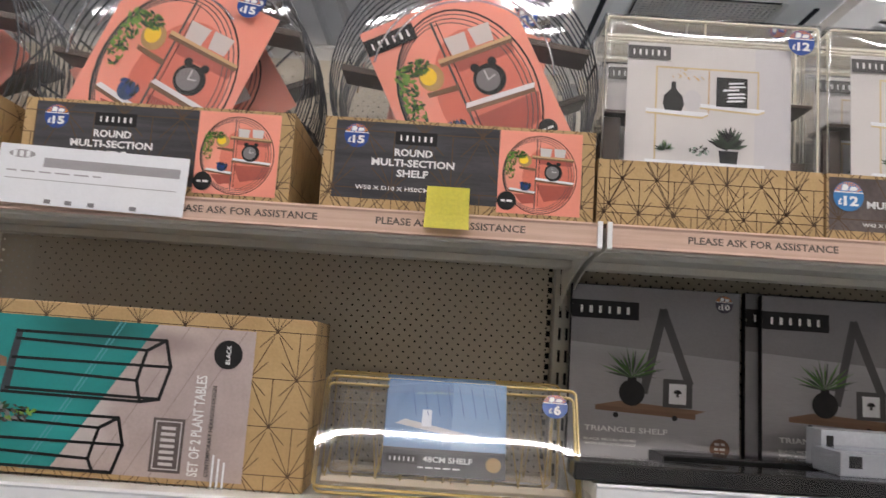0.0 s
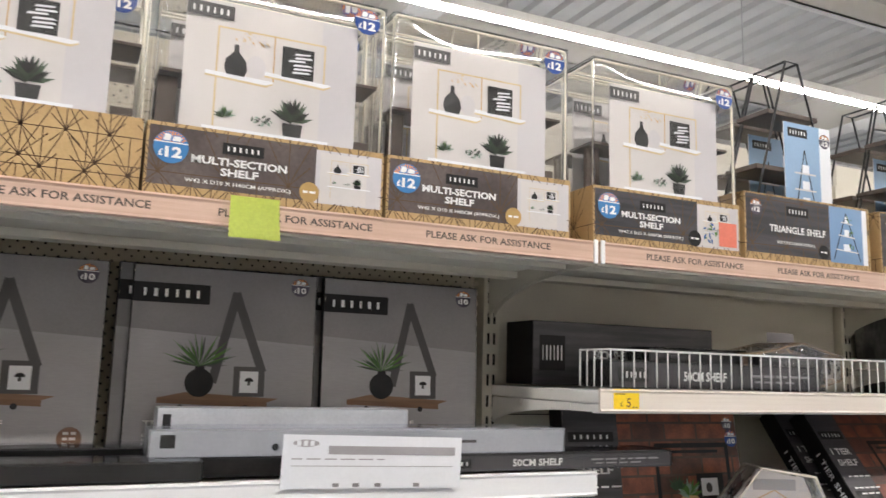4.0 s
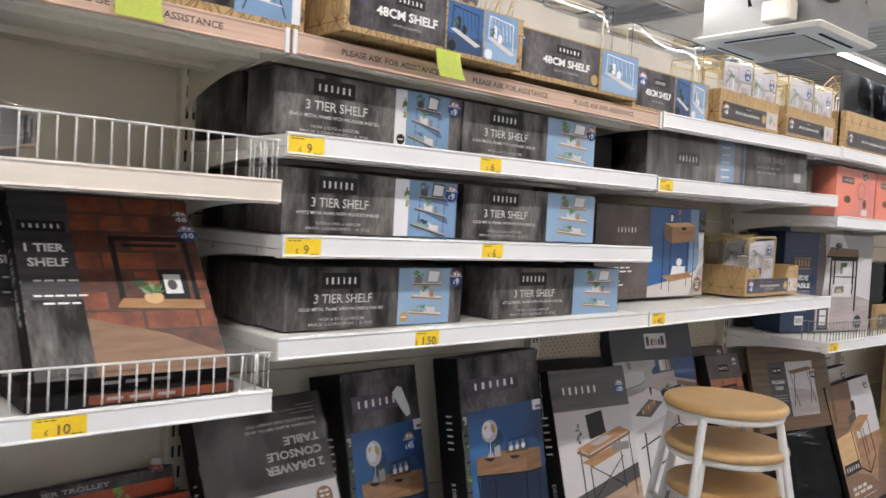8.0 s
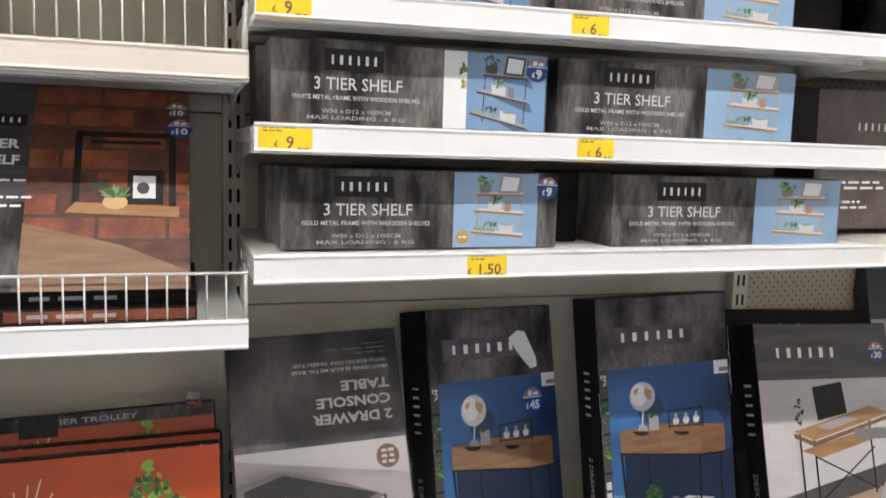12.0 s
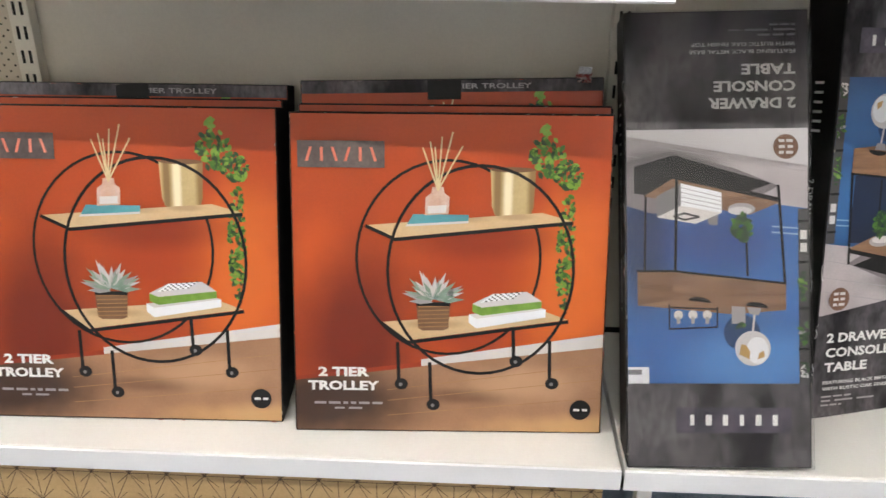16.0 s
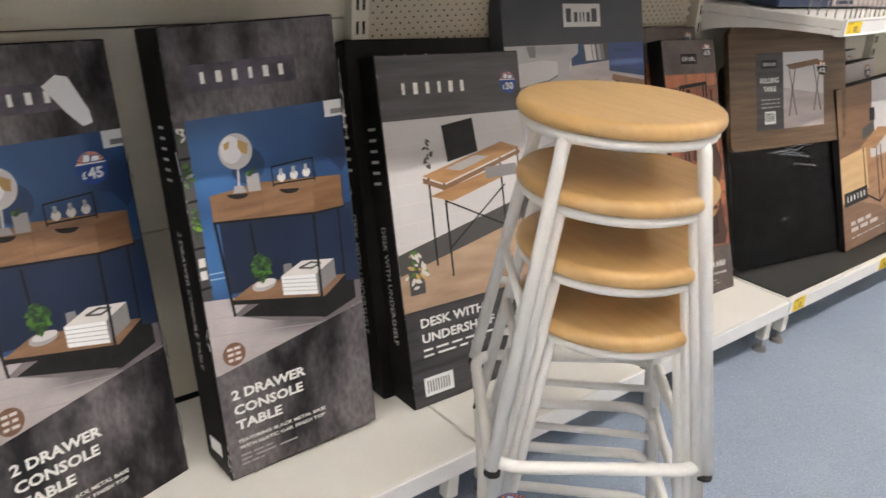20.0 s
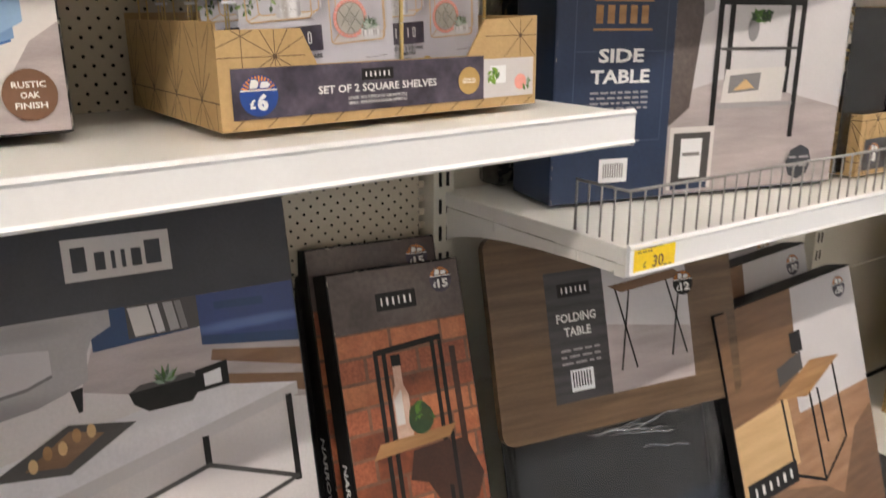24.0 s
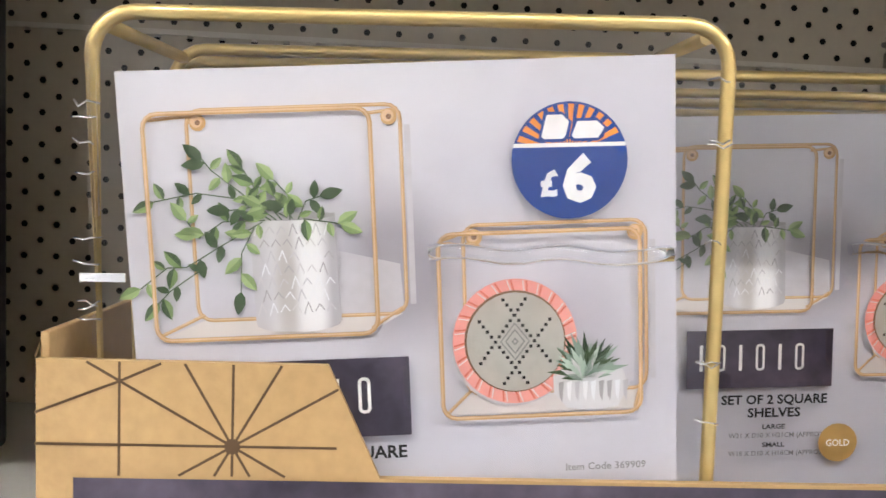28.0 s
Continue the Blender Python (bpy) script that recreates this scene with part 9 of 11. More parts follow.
def square_carton():
    w, d = 0.430, 0.325
    t = thing("display_carton", pose(TRAY_X, TRAY_Y, TRAY_Z, 0, -0.9, 1.0), "open kraft display carton of gilt square shelves on the white shelf", "display carton")
    hl, hr, low = 0.1035, 0.112, 0.0655
    th = 0.003
    cut = [(w, hr), (0.345, hr - 0.004), (0.318, low), (0.1125, low), (0.0945, hl), (0, hl)]
    o, sides = panels(w, d, 0.112, th, t, back=0.12, front_shape=[(0, 0), (w, 0), *cut])
    p = Print()
    # the star print on the front, kept to the two raised flaps and the rim
    def star(cx, cy, rays, x0, x1, y0, y1):
        p.layer += 1
        for a in rays:
            c, s = math.cos(radians(a)), math.sin(radians(a))
            reach = min([q for q in ((x1 - cx) / c if c > 1e-6 else 9, (x0 - cx) / c if c < -1e-6 else 9, (y1 - cy) / s if s > 1e-6 else 9, (y0 - cy) / s if s < -1e-6 else 9)])
            ex, ey = cx + c * reach, cy + s * reach
            p.poly([(cx - s * 0.00045, cy + c * 0.00045), (ex - s * 0.00045, ey + c * 0.00045), (ex + s * 0.00045, ey - c * 0.00045), (cx + s * 0.00045, cy - c * 0.00045)], KRAFT_LINE, True)
        p.oval(cx, cy, 0.0028, 0.0028, KRAFT_LINE, 8)
    star(0.0636, 0.0756, range(0, 360, 30), 0.0, 0.098, 0.0655, 0.1030)
    p.line([(0.0268, 0.0655), (0.0268, 0.1030)], 0.0009, KRAFT_LINE)
    p.line([(0.0, 0.0860), (0.0268, 0.0968), (0.0400, 0.1028)], 0.0009, KRAFT_LINE)
    p.line([(0.0, 0.0756), (0.0268, 0.0756)], 0.0009, KRAFT_LINE)
    star(0.402, 0.088, range(0, 360, 45), 0.345, 0.43, 0.062, 0.108)
    for u in (0.012, 0.05, 0.09, 0.13, 0.17, 0.21, 0.25, 0.29, 0.33, 0.37, 0.41):
        p.line([(u, 0.001), (u + 0.012, 0.011)], 0.0011, KRAFT_LINE)
    p.rect(0.0125, 0.0115, 0.342, 0.0648, LABEL_PLUM)
    p.rect(0.342, 0.0125, 0.424, 0.0605, PALE)
    p.rect(0.352, 0.030, 0.378, 0.052, PAPER)
    p.leaves(0.358, 0.040, 0.008, 0.008, 0.005, 14, [LEAF, LEAF_LIT], 3)
    p.oval(0.402, 0.030, 0.010, 0.010, PINK, 14)
    p.leaves(0.412, 0.026, 0.006, 0.006, 0.004, 8, [LEAF, SUCCULENT], 5)
    badge(p, 0.042, 0.036, 0.0215, "6")
    brand(p, 0.187, 0.0515, 0.042, 0.013)
    p.text("SET OF 2 SQUARE SHELVES", 0.190, 0.0375, 0.0085, WHITE_INK, width=0.158, bold=0.02)
    p.text("LARGE: W21 X D10 X H21CM (APPROX.)", 0.187, 0.0265, 0.0035, WHITE_INK, width=0.078)
    p.text("SMALL: W18 X D10 X H18CM (APPROX.)", 0.187, 0.0210, 0.0035, WHITE_INK, width=0.078)
    p.oval(0.318, 0.036, 0.0165, 0.0165, GOLD_PRINT, 24)
    p.text("GOLD", 0.318, 0.036, 0.006, WHITE_INK, width=0.020, bold=0.02)
    p.make("front_label", o, front, "dark slate label with white words")
    for side, m in zip(sides, (left_side(d), right_side(w))):
        q = Print()
        starburst(q, d, 0.11, 0.085, KRAFT_LINE, 0.0013)
        q.make("pattern", side, m)
    return t


square_carton()
SQ = "pair of square gilt wire shelves in film"
for k in range(3):
    square_set(TRAY_X + 0.0165 + (0, -0.006, -0.010)[k], TRAY_Y + 0.0140 + 0.099 * k, TRAY_Z + 0.0085, 0.0, SQ + (" with a picture card" if k == 0 else " behind another"), k < 2)
for k in range(2):
    square_set(TRAY_X + 0.2075, TRAY_Y + 0.107 + 0.101 * k, TRAY_Z + 0.0125, 1.0, SQ + " beside others", True)


def crumpled(x, y, z, k=1.0, on="the shelf"):
    t = thing("crumpled_wrapper", pose(x, y, z, 0, 0, -12) @ Matrix.Diagonal((k, k, k, 1)), "crumpled red and white paper wrapper on " + on, "wrapper")
    rng = random.Random(3)

    def sheet(w, h, x0, z0, lean, rough, n=9):
        bm = bmesh.new()
        vs = []
        for j in range(n):
            vs.append([bm.verts.new((x0 + w * (i / (n - 1) - 0.5) + rough * rng.uniform(-0.4, 0.4), lean * j / (n - 1) + rough * rng.uniform(-1, 1), z0 + h * j / (n - 1) + (rough * rng.uniform(-0.4, 0.6) if j else rough * 0.2))) for i in range(n)])
        for a, b in zip(vs, vs[1:]):
            for i in range(n - 1):
                bm.faces.new((a[i], a[i + 1], b[i + 1], b[i]))
        bmesh.ops.solidify(bm, geom=bm.faces[:], thickness=0.0006)
        return bm
    part("paper", sheet(0.060, 0.034, 0.0, 0.003, 0.022, 0.006), surface("faded_red_wrapper", (0.40, 0.055, 0.045), (0.62, 0.50, 0.46), 70, 0.45, spread=0.3, detail=2), t)
    part("flap", sheet(0.050, 0.026, 0.004, 0.036, 0.012, 0.005), PAPER, t, "white flap")


crumpled(1.848, 0.415, 1.169, 0.75)

# gilt square shelves on the top shelf of bay E
TS = "open kraft display carton of gilt square shelves on the top shelf"
for x, w in ((1.60, 0.40), (2.06, 0.40)):
    t = thing("display_carton", pose(x, 0.015, TOP + 0.020 + (x - 1.25) * 0.012), TS, "display carton", "display cartons on the top shelves")
    o = tray(w, 0.30, 0.105, t, cell=0.085)
    p = Print()
    p.rect(0.015, 0.010, w * 0.78, 0.066, LABEL_DARK)
    p.rect(w * 0.78, 0.010, w - 0.010, 0.066, PALE)
    badge(p, 0.042, 0.040, 0.020, "6", LABEL_PLUM)
    brand(p, w * 0.45, 0.056, 0.045, 0.012)
    p.text("SET OF 2 SQUARE SHELVES", w * 0.45, 0.038, 0.0085, WHITE_INK, width=w * 0.40, bold=0.02)
    p.oval(w * 0.73, 0.038, 0.015, 0.015, GOLD_PRINT if x < 2 else INK, 18)
    p.leaves(w * 0.85, 0.04, 0.010, 0.012, 0.005, 12, [LEAF, LEAF_LIT], 3)
    p.oval(w * 0.92, 0.028, 0.010, 0.010, PINK, 12)
    p.make("front_label", o, front, "dark label with white words")
    for q in range(2):
        square_set(x + 0.004, 0.025 + 0.1 * q, TOP + 0.026 + (x - 1.25) * 0.012, 2, SQ + " on the top shelf", q == 0)
        square_set(x + 0.190, 0.035 + 0.1 * q, TOP + 0.026 + (x - 1.25) * 0.012, 3, SQ + " on the top shelf", q == 0)

# ---- base of bay E: desk, coffee table, narrow shelf ----


def desk_box(x, y, lean, label, w=0.42, h=0.78, d=0.075, printed=True):
    t = thing("desk_carton", pose(x, y, DECK + 0.001, -lean, 2.0, 0), label, "furniture carton", "desk cartons")
    carton_body(w, d, h, lean, 0.004, BLACK_CARD, t)
    q = Print()
    q.text("DESK WITH UNDERSHELF", d * 0.5, h * 0.36, d * 0.22, WASHED_INK, width=h * 0.34, turn=-90, bold=0.004)
    for k in range(6):
        q.rect(d * 0.32, h * (0.80 - 0.03 * k), d * 0.68, h * (0.808 - 0.03 * k), WHITE_INK, k > 0)
    q.make("side_print", t, left_side(d))
    if not printed:
        return t
    p = Print()
    p.rect(0.003, h * 0.82, w - 0.003, h - 0.003, LABEL_DARK)
    brand(p, w * 0.36, h * 0.905, w * 0.55, h * 0.075, None)
    badge(p, w * 0.90, h * 0.905, 0.026, "30")
    p.rect(0.003, h * 0.30, w - 0.003, h * 0.82, PALE)
    for j in range(7):
        p.line([(0.003, h * (0.42 + 0.055 * j)), (w - 0.003, h * (0.44 + 0.055 * j))], 0.0022, PALE_WARM)
    for j in range(8):
        for i in range(5):
            u, v = w * (0.06 + 0.2 * i + 0.1 * (j % 2)), h * (0.42 + 0.02 * (0.2 * i) + 0.055 * j)
            if u < w - 0.004 and v < h * 0.80:
                p.line([(u, v), (u, min(v + h * 0.053, h * 0.815))], 0.0018, PALE_WARM, keep=i + j > 0)
    p.poly([(0.003, h * 0.28), (w - 0.003, h * 0.28), (w - 0.003, h * 0.495), (0.003, h * 0.39)], surface("warm_plank_print", (0.46, 0.32, 0.22), (0.34, 0.22, 0.15), 8, 0.33, stretch=(1, 1, 5), detail=6, grain=0.1))
    p.poly([(0.003, h * 0.39), (w - 0.003, h * 0.495), (w - 0.003, h * 0.56), (0.003, h * 0.45)], GREY_DARK)
    for u, b, c in ((0.26, 0.40, 0.66), (0.36, 0.36, 0.64), (0.78, 0.46, 0.72), (0.92, 0.42, 0.70)):
        p.line([(w * u, h * b), (w * u, h * c)], 0.0055, INK)
    p.line([(w * 0.36, h * 0.58), (w * 0.80, h * 0.47)], 0.004, INK)
    p.line([(w * 0.36, h * 0.44), (w * 0.80, h * 0.60)], 0.004, INK)
    p.poly([(w * 0.22, h * 0.66), (w * 0.36, h * 0.63), (w * 0.94, h * 0.705), (w * 0.80, h * 0.73)], OAK_PRINT)
    p.poly([(w * 0.22, h * 0.655), (w * 0.36, h * 0.625), (w * 0.94, h * 0.70), (w * 0.94, h * 0.688), (w * 0.36, h * 0.61), (w * 0.22, h * 0.64)], WOOD_DARK)
    p.poly([(w * 0.26, h * 0.60), (w * 0.40, h * 0.575), (w * 0.92, h * 0.64), (w * 0.78, h * 0.66)], OAK_PRINT)
    p.poly([(w * 0.40, h * 0.69), (w * 0.62, h * 0.71), (w * 0.60, h * 0.81), (w * 0.38, h * 0.795)], INK)
    p.poly([(w * 0.38, h * 0.672), (w * 0.60, h * 0.70), (w * 0.70, h * 0.69), (w * 0.48, h * 0.66)], GREY_LIGHT)
    p.rect(w * 0.66, h * 0.625, w * 0.90, h * 0.66, GREY_MID)
    p.leaves(w * 0.27, h * 0.72, 0.012, 0.03, 0.008, 12, [LEAF_DARK, GREY_DARK], 3)
    p.rect(w * 0.06, h * 0.33, w * 0.16, h * 0.41, GREY_DARK)
    p.leaves(w * 0.11, h * 0.40, 0.03, 0.04, 0.012, 22, [PALE_WARM, LEAF, GOLD_PRINT], 4)
    p.rect(0.003, 0.003, w - 0.003, h * 0.285, LABEL_DARK)
    for k, s in enumerate(("DESK WITH", "UNDERSHELF")):
        p.text(s, w * 0.10, h * (0.245 - 0.045 * k), h * 0.026, WHITE_INK, width=w * (0.45, 0.52)[k], bold=0.03, anchor=0)
    p.bars(w * 0.10, h * 0.165, w * 0.5, 0.005, WHITE_INK, 5)
    p.bars(w * 0.10, h * 0.148, w * 0.44, 0.005, WHITE_INK, 4, 8)
    p.rect(w * 0.08, h * 0.03, w * 0.28, h * 0.085, PAPER)
    for k in range(9):
        p.rect(w * (0.10 + 0.018 * k), h * 0.04, w * (0.107 + 0.018 * k), h * 0.075, INK, k > 0)
    p.wear(w, h, len(t.name))
    p.make("front_print", t, front, "picture of a desk with a laptop on a pale wall")
    return t


desk_box(1.208, 0.140, 17, "black carton of a desk leaning back on the base shelf")
desk_box(1.178, 0.215, 16, "black carton of a desk behind another", h=0.80, printed=False)


RUG_PHOTO = shaded("pale_rug_photo_print", (0.70, 0.66, 0.66), (0.62, 0.58, 0.585), ((0.40, 0.50, 0.14, 0.07, (0.50, 0.46, 0.47), 0.7),), scale=9.0)
SOFA_PHOTO = shaded("grey_armchair_photo_print", (0.46, 0.44, 0.45), (0.38, 0.36, 0.37), ((0.05, 0.64, 0.25, 0.03, (0.24, 0.225, 0.23), 0.8), (0.16, 0.745, 0.10, 0.02, (0.30, 0.285, 0.29), 0.7)), scale=9.0)
BLUE_SOFA = shaded("navy_sofa_photo_print", (0.035, 0.065, 0.20), (0.025, 0.05, 0.16), ((0.47, 0.705, 0.14, 0.012, (0.10, 0.17, 0.40), 0.8),), scale=9.0)
MARBLE_PHOTO = shaded("marble_photo_print", (0.82, 0.80, 0.83), (0.66, 0.64, 0.68), ((0.32, 0.60, 0.10, 0.02, (0.62, 0.60, 0.63), 0.6),), scale=22.0)


def coffee_box(x, y, lean, w=0.545, h=0.93, d=0.05):
    t = thing("coffee_table_carton", pose(x, y, DECK + 0.001, -lean, 1.5, 0), "slate-blue carton of a coffee table leaning back", "furniture carton")
    carton_body(w, d, h, lean, 0.003, SLATE, t)
    p = Print()
    p.rect(w * 0.40, h * 0.862, w * 0.665, h * 0.925, PALE_WARM)
    for k, (a, b) in enumerate(((0.42, 0.455), (0.475, 0.50), (0.515, 0.525), (0.54, 0.55), (0.565, 0.59), (0.60, 0.64))):
        p.rect(w * a, h * (0.875), w * b, h * (0.912 if k in (0, 5) else 0.902), SLATE, k > 0)
    # pale rug, planks, shelf of books, navy sofa, grey armchair, then the marble table
    def area(points, material):
        p.poly([(min(max(u * w, 0.003), w - 0.003), v * h) for u, v in points], material)
    area([(0, 0.28), (1, 0.30), (1, 0.815), (0, 0.815)], RUG_PHOTO)
    area([(0.40, 0.70), (0.62, 0.665), (0.86, 0.63), (1, 0.615), (1, 0.72), (0.70, 0.765), (0.44, 0.765)], FLOOR_PRINT)
    area([(0.72, 0.675), (1, 0.625), (1, 0.70), (0.74, 0.725)], OAK_DIM)
    area([(0.70, 0.69), (1, 0.655), (1, 0.67), (0.72, 0.71)], FLOOR_PRINT)
    area([(0.44, 0.755), (0.72, 0.765), (0.72, 0.815), (0.44, 0.815)], BLUE_DEEP)
    area([(0.53, 0.765), (0.72, 0.765), (0.72, 0.815), (0.53, 0.815)], GREY_DARK)
    for u0, u1, c in ((0.535, 0.585, PALE_WARM), (0.590, 0.612, PALE), (0.625, 0.650, GREY_LIGHT), (0.655, 0.672, GREY_MID)):
        area([(u0 + 0.012, 0.767), (u1 + 0.012, 0.768), (u1, 0.812), (u0, 0.812)], c)
    area([(0.715, 0.735), (1, 0.712), (1, 0.815), (0.715, 0.815)], BLUE_SOFA)
    area([(0.715, 0.735), (1, 0.712), (1, 0.730), (0.715, 0.750)], BLUE_DEEP)
    area([(0.76, 0.788), (0.90, 0.784), (0.90, 0.797), (0.76, 0.800)], BLUE_DEEP)
    area([(0, 0.665), (0.30, 0.69), (0.375, 0.705), (0.42, 0.715), (0.425, 0.755), (0.44, 0.775), (0.49, 0.790), (0.49, 0.815), (0, 0.815)], SOFA_PHOTO)
    area([(0, 0.70), (0.28, 0.722), (0.34, 0.735), (0.34, 0.770), (0.25, 0.775), (0, 0.765)], PALE)
    area([(0, 0.695), (0.28, 0.717), (0.34, 0.730), (0.34, 0.735), (0.28, 0.722), (0, 0.70)], GREY_MID)
    area([(0.16, 0.783), (0.20, 0.783), (0.20, 0.813), (0.14, 0.813)], GREY_MID)
    area([(0.375, 0.705), (0.405, 0.708), (0.398, 0.672), (0.388, 0.671)], INK)
    area([(0, 0.625), (0.12, 0.655), (0.10, 0.685), (0, 0.68)], SLATE)
    area([(0, 0.522), (0.10, 0.530), (0.97, 0.643), (0.70, 0.672), (0, 0.600)], MARBLE_PHOTO)
    area([(0, 0.498), (0.10, 0.508), (0.97, 0.622), (0.97, 0.643), (0.10, 0.530), (0, 0.522)], PALE)
    for u, b, c in ((0.263, 0.365, 0.525), (0.94, 0.480, 0.622), (0.69, 0.543, 0.587)):
        p.line([(w * u, h * b), (w * u, h * c)], 0.010, INK)
    p.line([(w * 0.263, h * 0.372), (w * 0.94, h * 0.484), (w * 0.69, h * 0.543), (w * 0.20, h * 0.470)], 0.007, GREY_DARK)
    area([(0.555, 0.650), (0.67, 0.651), (0.71, 0.680), (0.70, 0.689), (0.51, 0.683), (0.52, 0.665)], INK)
    area([(0.51, 0.683), (0.70, 0.689), (0.67, 0.697), (0.54, 0.693)], GREY_DARK)
    p.blades(w * 0.605, h * 0.689, 0.026, 13, [LEAF, SUCCULENT, LEAF_DARK], 4)
    area([(0.685, 0.662), (0.775, 0.665), (0.775, 0.705), (0.685, 0.697)], INK)
    area([(0.707, 0.669), (0.755, 0.671), (0.755, 0.694), (0.707, 0.689)], PAPER)
    area([(0.17, 0.600), (0.35, 0.585), (0.52, 0.640), (0.36, 0.657)], GREY_DARK)
    area([(0.25, 0.605), (0.34, 0.598), (0.44, 0.635), (0.36, 0.648)], OAK_DIM)
    for k in range(5):
        p.oval(w * (0.27 + 0.035 * k), h * (0.610 + 0.008 * k + 0.006 * (k % 2)), 0.006, 0.010, (TAN, OAK_PRINT)[k % 2], 10)
    p.oval(w * 0.90, h * 0.345, 0.023, 0.023, PAPER, 26)
    for k, s in enumerate(("MARBLE", "FINISH")):
        p.text(s, w * 0.90, h * 0.345 + 0.004 - 0.010 * k, 0.0055, GREY_DARK, width=0.032)
    p.poly([(0.003, 0.003), (w - 0.003, 0.003), (w - 0.003, h * 0.29), (0.003, h * 0.24)], SLATE_BLUE)
    for k, s in enumerate(("COFFEE", "TABLE")):
        p.text(s, w * 0.58, h * (0.235 - 0.048 * k), h * 0.032, WHITE_INK, width=w * (0.36, 0.30)[k], bold=0.02)
    for k, s in enumerate(("WITH BLACK METAL BASE", "AND MARBLE FINISH TOP")):
        p.text(s, w * 0.58, h * (0.145 - 0.022 * k), 0.0085, WHITE_INK, width=w * 0.40)
    p.text("DIMENSIONS:", w * 0.55, h * 0.085, 0.0095, WHITE_INK, width=w * 0.26)
    p.text("W90 X D45 X H40CM", w * 0.56, h * 0.062, 0.0095, WHITE_INK, width=w * 0.34)
    p.rect(w * 0.81, h * 0.16, w * 0.96, h * 0.27, PAPER)
    p.text("05", w * 0.905, h * 0.25, 0.010, GREY_DARK)
    p.bars(w * 0.835, h * 0.215, w * 0.10, 0.003, GREY_LIGHT, 3)
    p.wear(w, h, len(t.name))
    p.make("front_print", t, front, "picture of a marble coffee table by a grey sofa")
    q = Print()
    q.text("COFFEE TABLE", d * 0.5, h * 0.5, d * 0.3, WHITE_INK, width=h * 0.25, turn=-90)
    q.make("side_print", t, left_side(d))


coffee_box(1.622, 0.215, 14.5)


BRICK_WARM = surface("warm_brick_print", (0.360, 0.105, 0.050), (0.250, 0.070, 0.034), 26, 0.35, detail=7, spread=0.5, grain=0.3)
BRICK_SHADE = surface("shaded_brick_print", (0.060, 0.022, 0.014), (0.036, 0.014, 0.009), 20, 0.35, detail=5, spread=0.7, grain=0.2)
LEAF_SHADE_PRINT = surface("olive_leaf_print", (0.045, 0.075, 0.022), (0.030, 0.050, 0.015), 60, 0.35)


def narrow_box(x, y, lean, label, yaw=-2.0, w=0.252, h=0.768, d=0.05, printed=True):
    t = thing("narrow_shelf_carton", pose(x, y, DECK + 0.001, -lean, 2.0, yaw), label, "shelf carton", "narrow two tier shelf cartons")
    carton_body(w, d, h, lean, 0.003, BLACK_CARD, t)
    if printed:
        p = Print()
        p.rect(0.003, h * 0.87, w - 0.003, h - 0.003, LABEL_BROWN)
        brand(p, w * 0.48, h * 0.925, w * 0.30, 0.030)
        badge(p, w * 0.84, h * 0.955, 0.022, "15", LABEL_PLUM)
        pic_bricks(p, 0.003, h * 0.185, w - 0.006, h * 0.685, 13, 6, (BRICK, BRICK_LIT, BRICK_WARM, BRICK_WARM, BRICK_LIT), MORTAR)
        p.whole()
        for v in (0.46, 0.19):
            p.poly([(w * 0.45, h * (v + 0.135)), (w * 0.86, h * (v + 0.140)), (w * 0.97, h * (v + 0.05)), (w * 0.90, h * (v - 0.0)), (w * 0.62, h * (v + 0.01)), (w * 0.52, h * (v + 0.07))], BRICK_SHADE)
        p.line([(w * 0.86, h * 0.26), (w * 0.85, h * 0.80)], 0.012, BRICK_SHADE)
        for u in (0.27, 0.33, 0.70, 0.76):
            p.line([(w * u, h * 0.24), (w * u, h * 0.82)], 0.008, INK)
        p.line([(w * 0.27, h * 0.82), (w * 0.76, h * 0.83)], 0.010, INK)
        p.line([(w * 0.33, h * 0.24), (w * 0.70, h * 0.24)], 0.008, INK)
        p.poly([(w * 0.16, h * 0.60), (w * 0.74, h * 0.61), (w * 0.80, h * 0.635), (w * 0.22, h * 0.63)], OAK_PRINT)
        p.poly([(w * 0.16, h * 0.30), (w * 0.74, h * 0.31), (w * 0.80, h * 0.335), (w * 0.22, h * 0.33)], OAK_PRINT)
        p.poly([(w * 0.40, h * 0.54), (w * 0.74, h * 0.50), (w * 0.74, h * 0.605), (w * 0.45, h * 0.60)], BRICK_SHADE)
        p.poly([(w * 0.35, h * 0.632), (w * 0.47, h * 0.632), (w * 0.47, h * 0.72), (w * 0.44, h * 0.745), (w * 0.44, h * 0.785), (w * 0.38, h * 0.785), (w * 0.38, h * 0.745), (w * 0.35, h * 0.72)], GLASS_PRINT)
        p.poly([(w * 0.36, h * 0.66), (w * 0.42, h * 0.66), (w * 0.42, h * 0.735), (w * 0.36, h * 0.715)], PALE_WARM)
        p.rect(w * 0.375, h * 0.785, w * 0.445, h * 0.81, INK)
        p.oval(w * 0.54, h * 0.663, w * 0.095, h * 0.033, LEAF_DARK, 18)
        p.leaves(w * 0.54, h * 0.672, w * 0.08, h * 0.025, 0.010, 34, [LEAF_DARK, LEAF, LEAF_SHADE_PRINT], 4)
        p.rect(w * 0.36, h * 0.335, w * 0.58, h * 0.42, GREY_MID)
        p.rect(w * 0.40, h * 0.345, w * 0.54, h * 0.41, PAPER)
        p.blades(w * 0.62, h * 0.40, 0.045, 11, [LEAF_DARK, GREY_DARK], 3)
        p.blades(w * 0.60, h * 0.335, 0.030, 9, [SUCCULENT, PALE], 5)
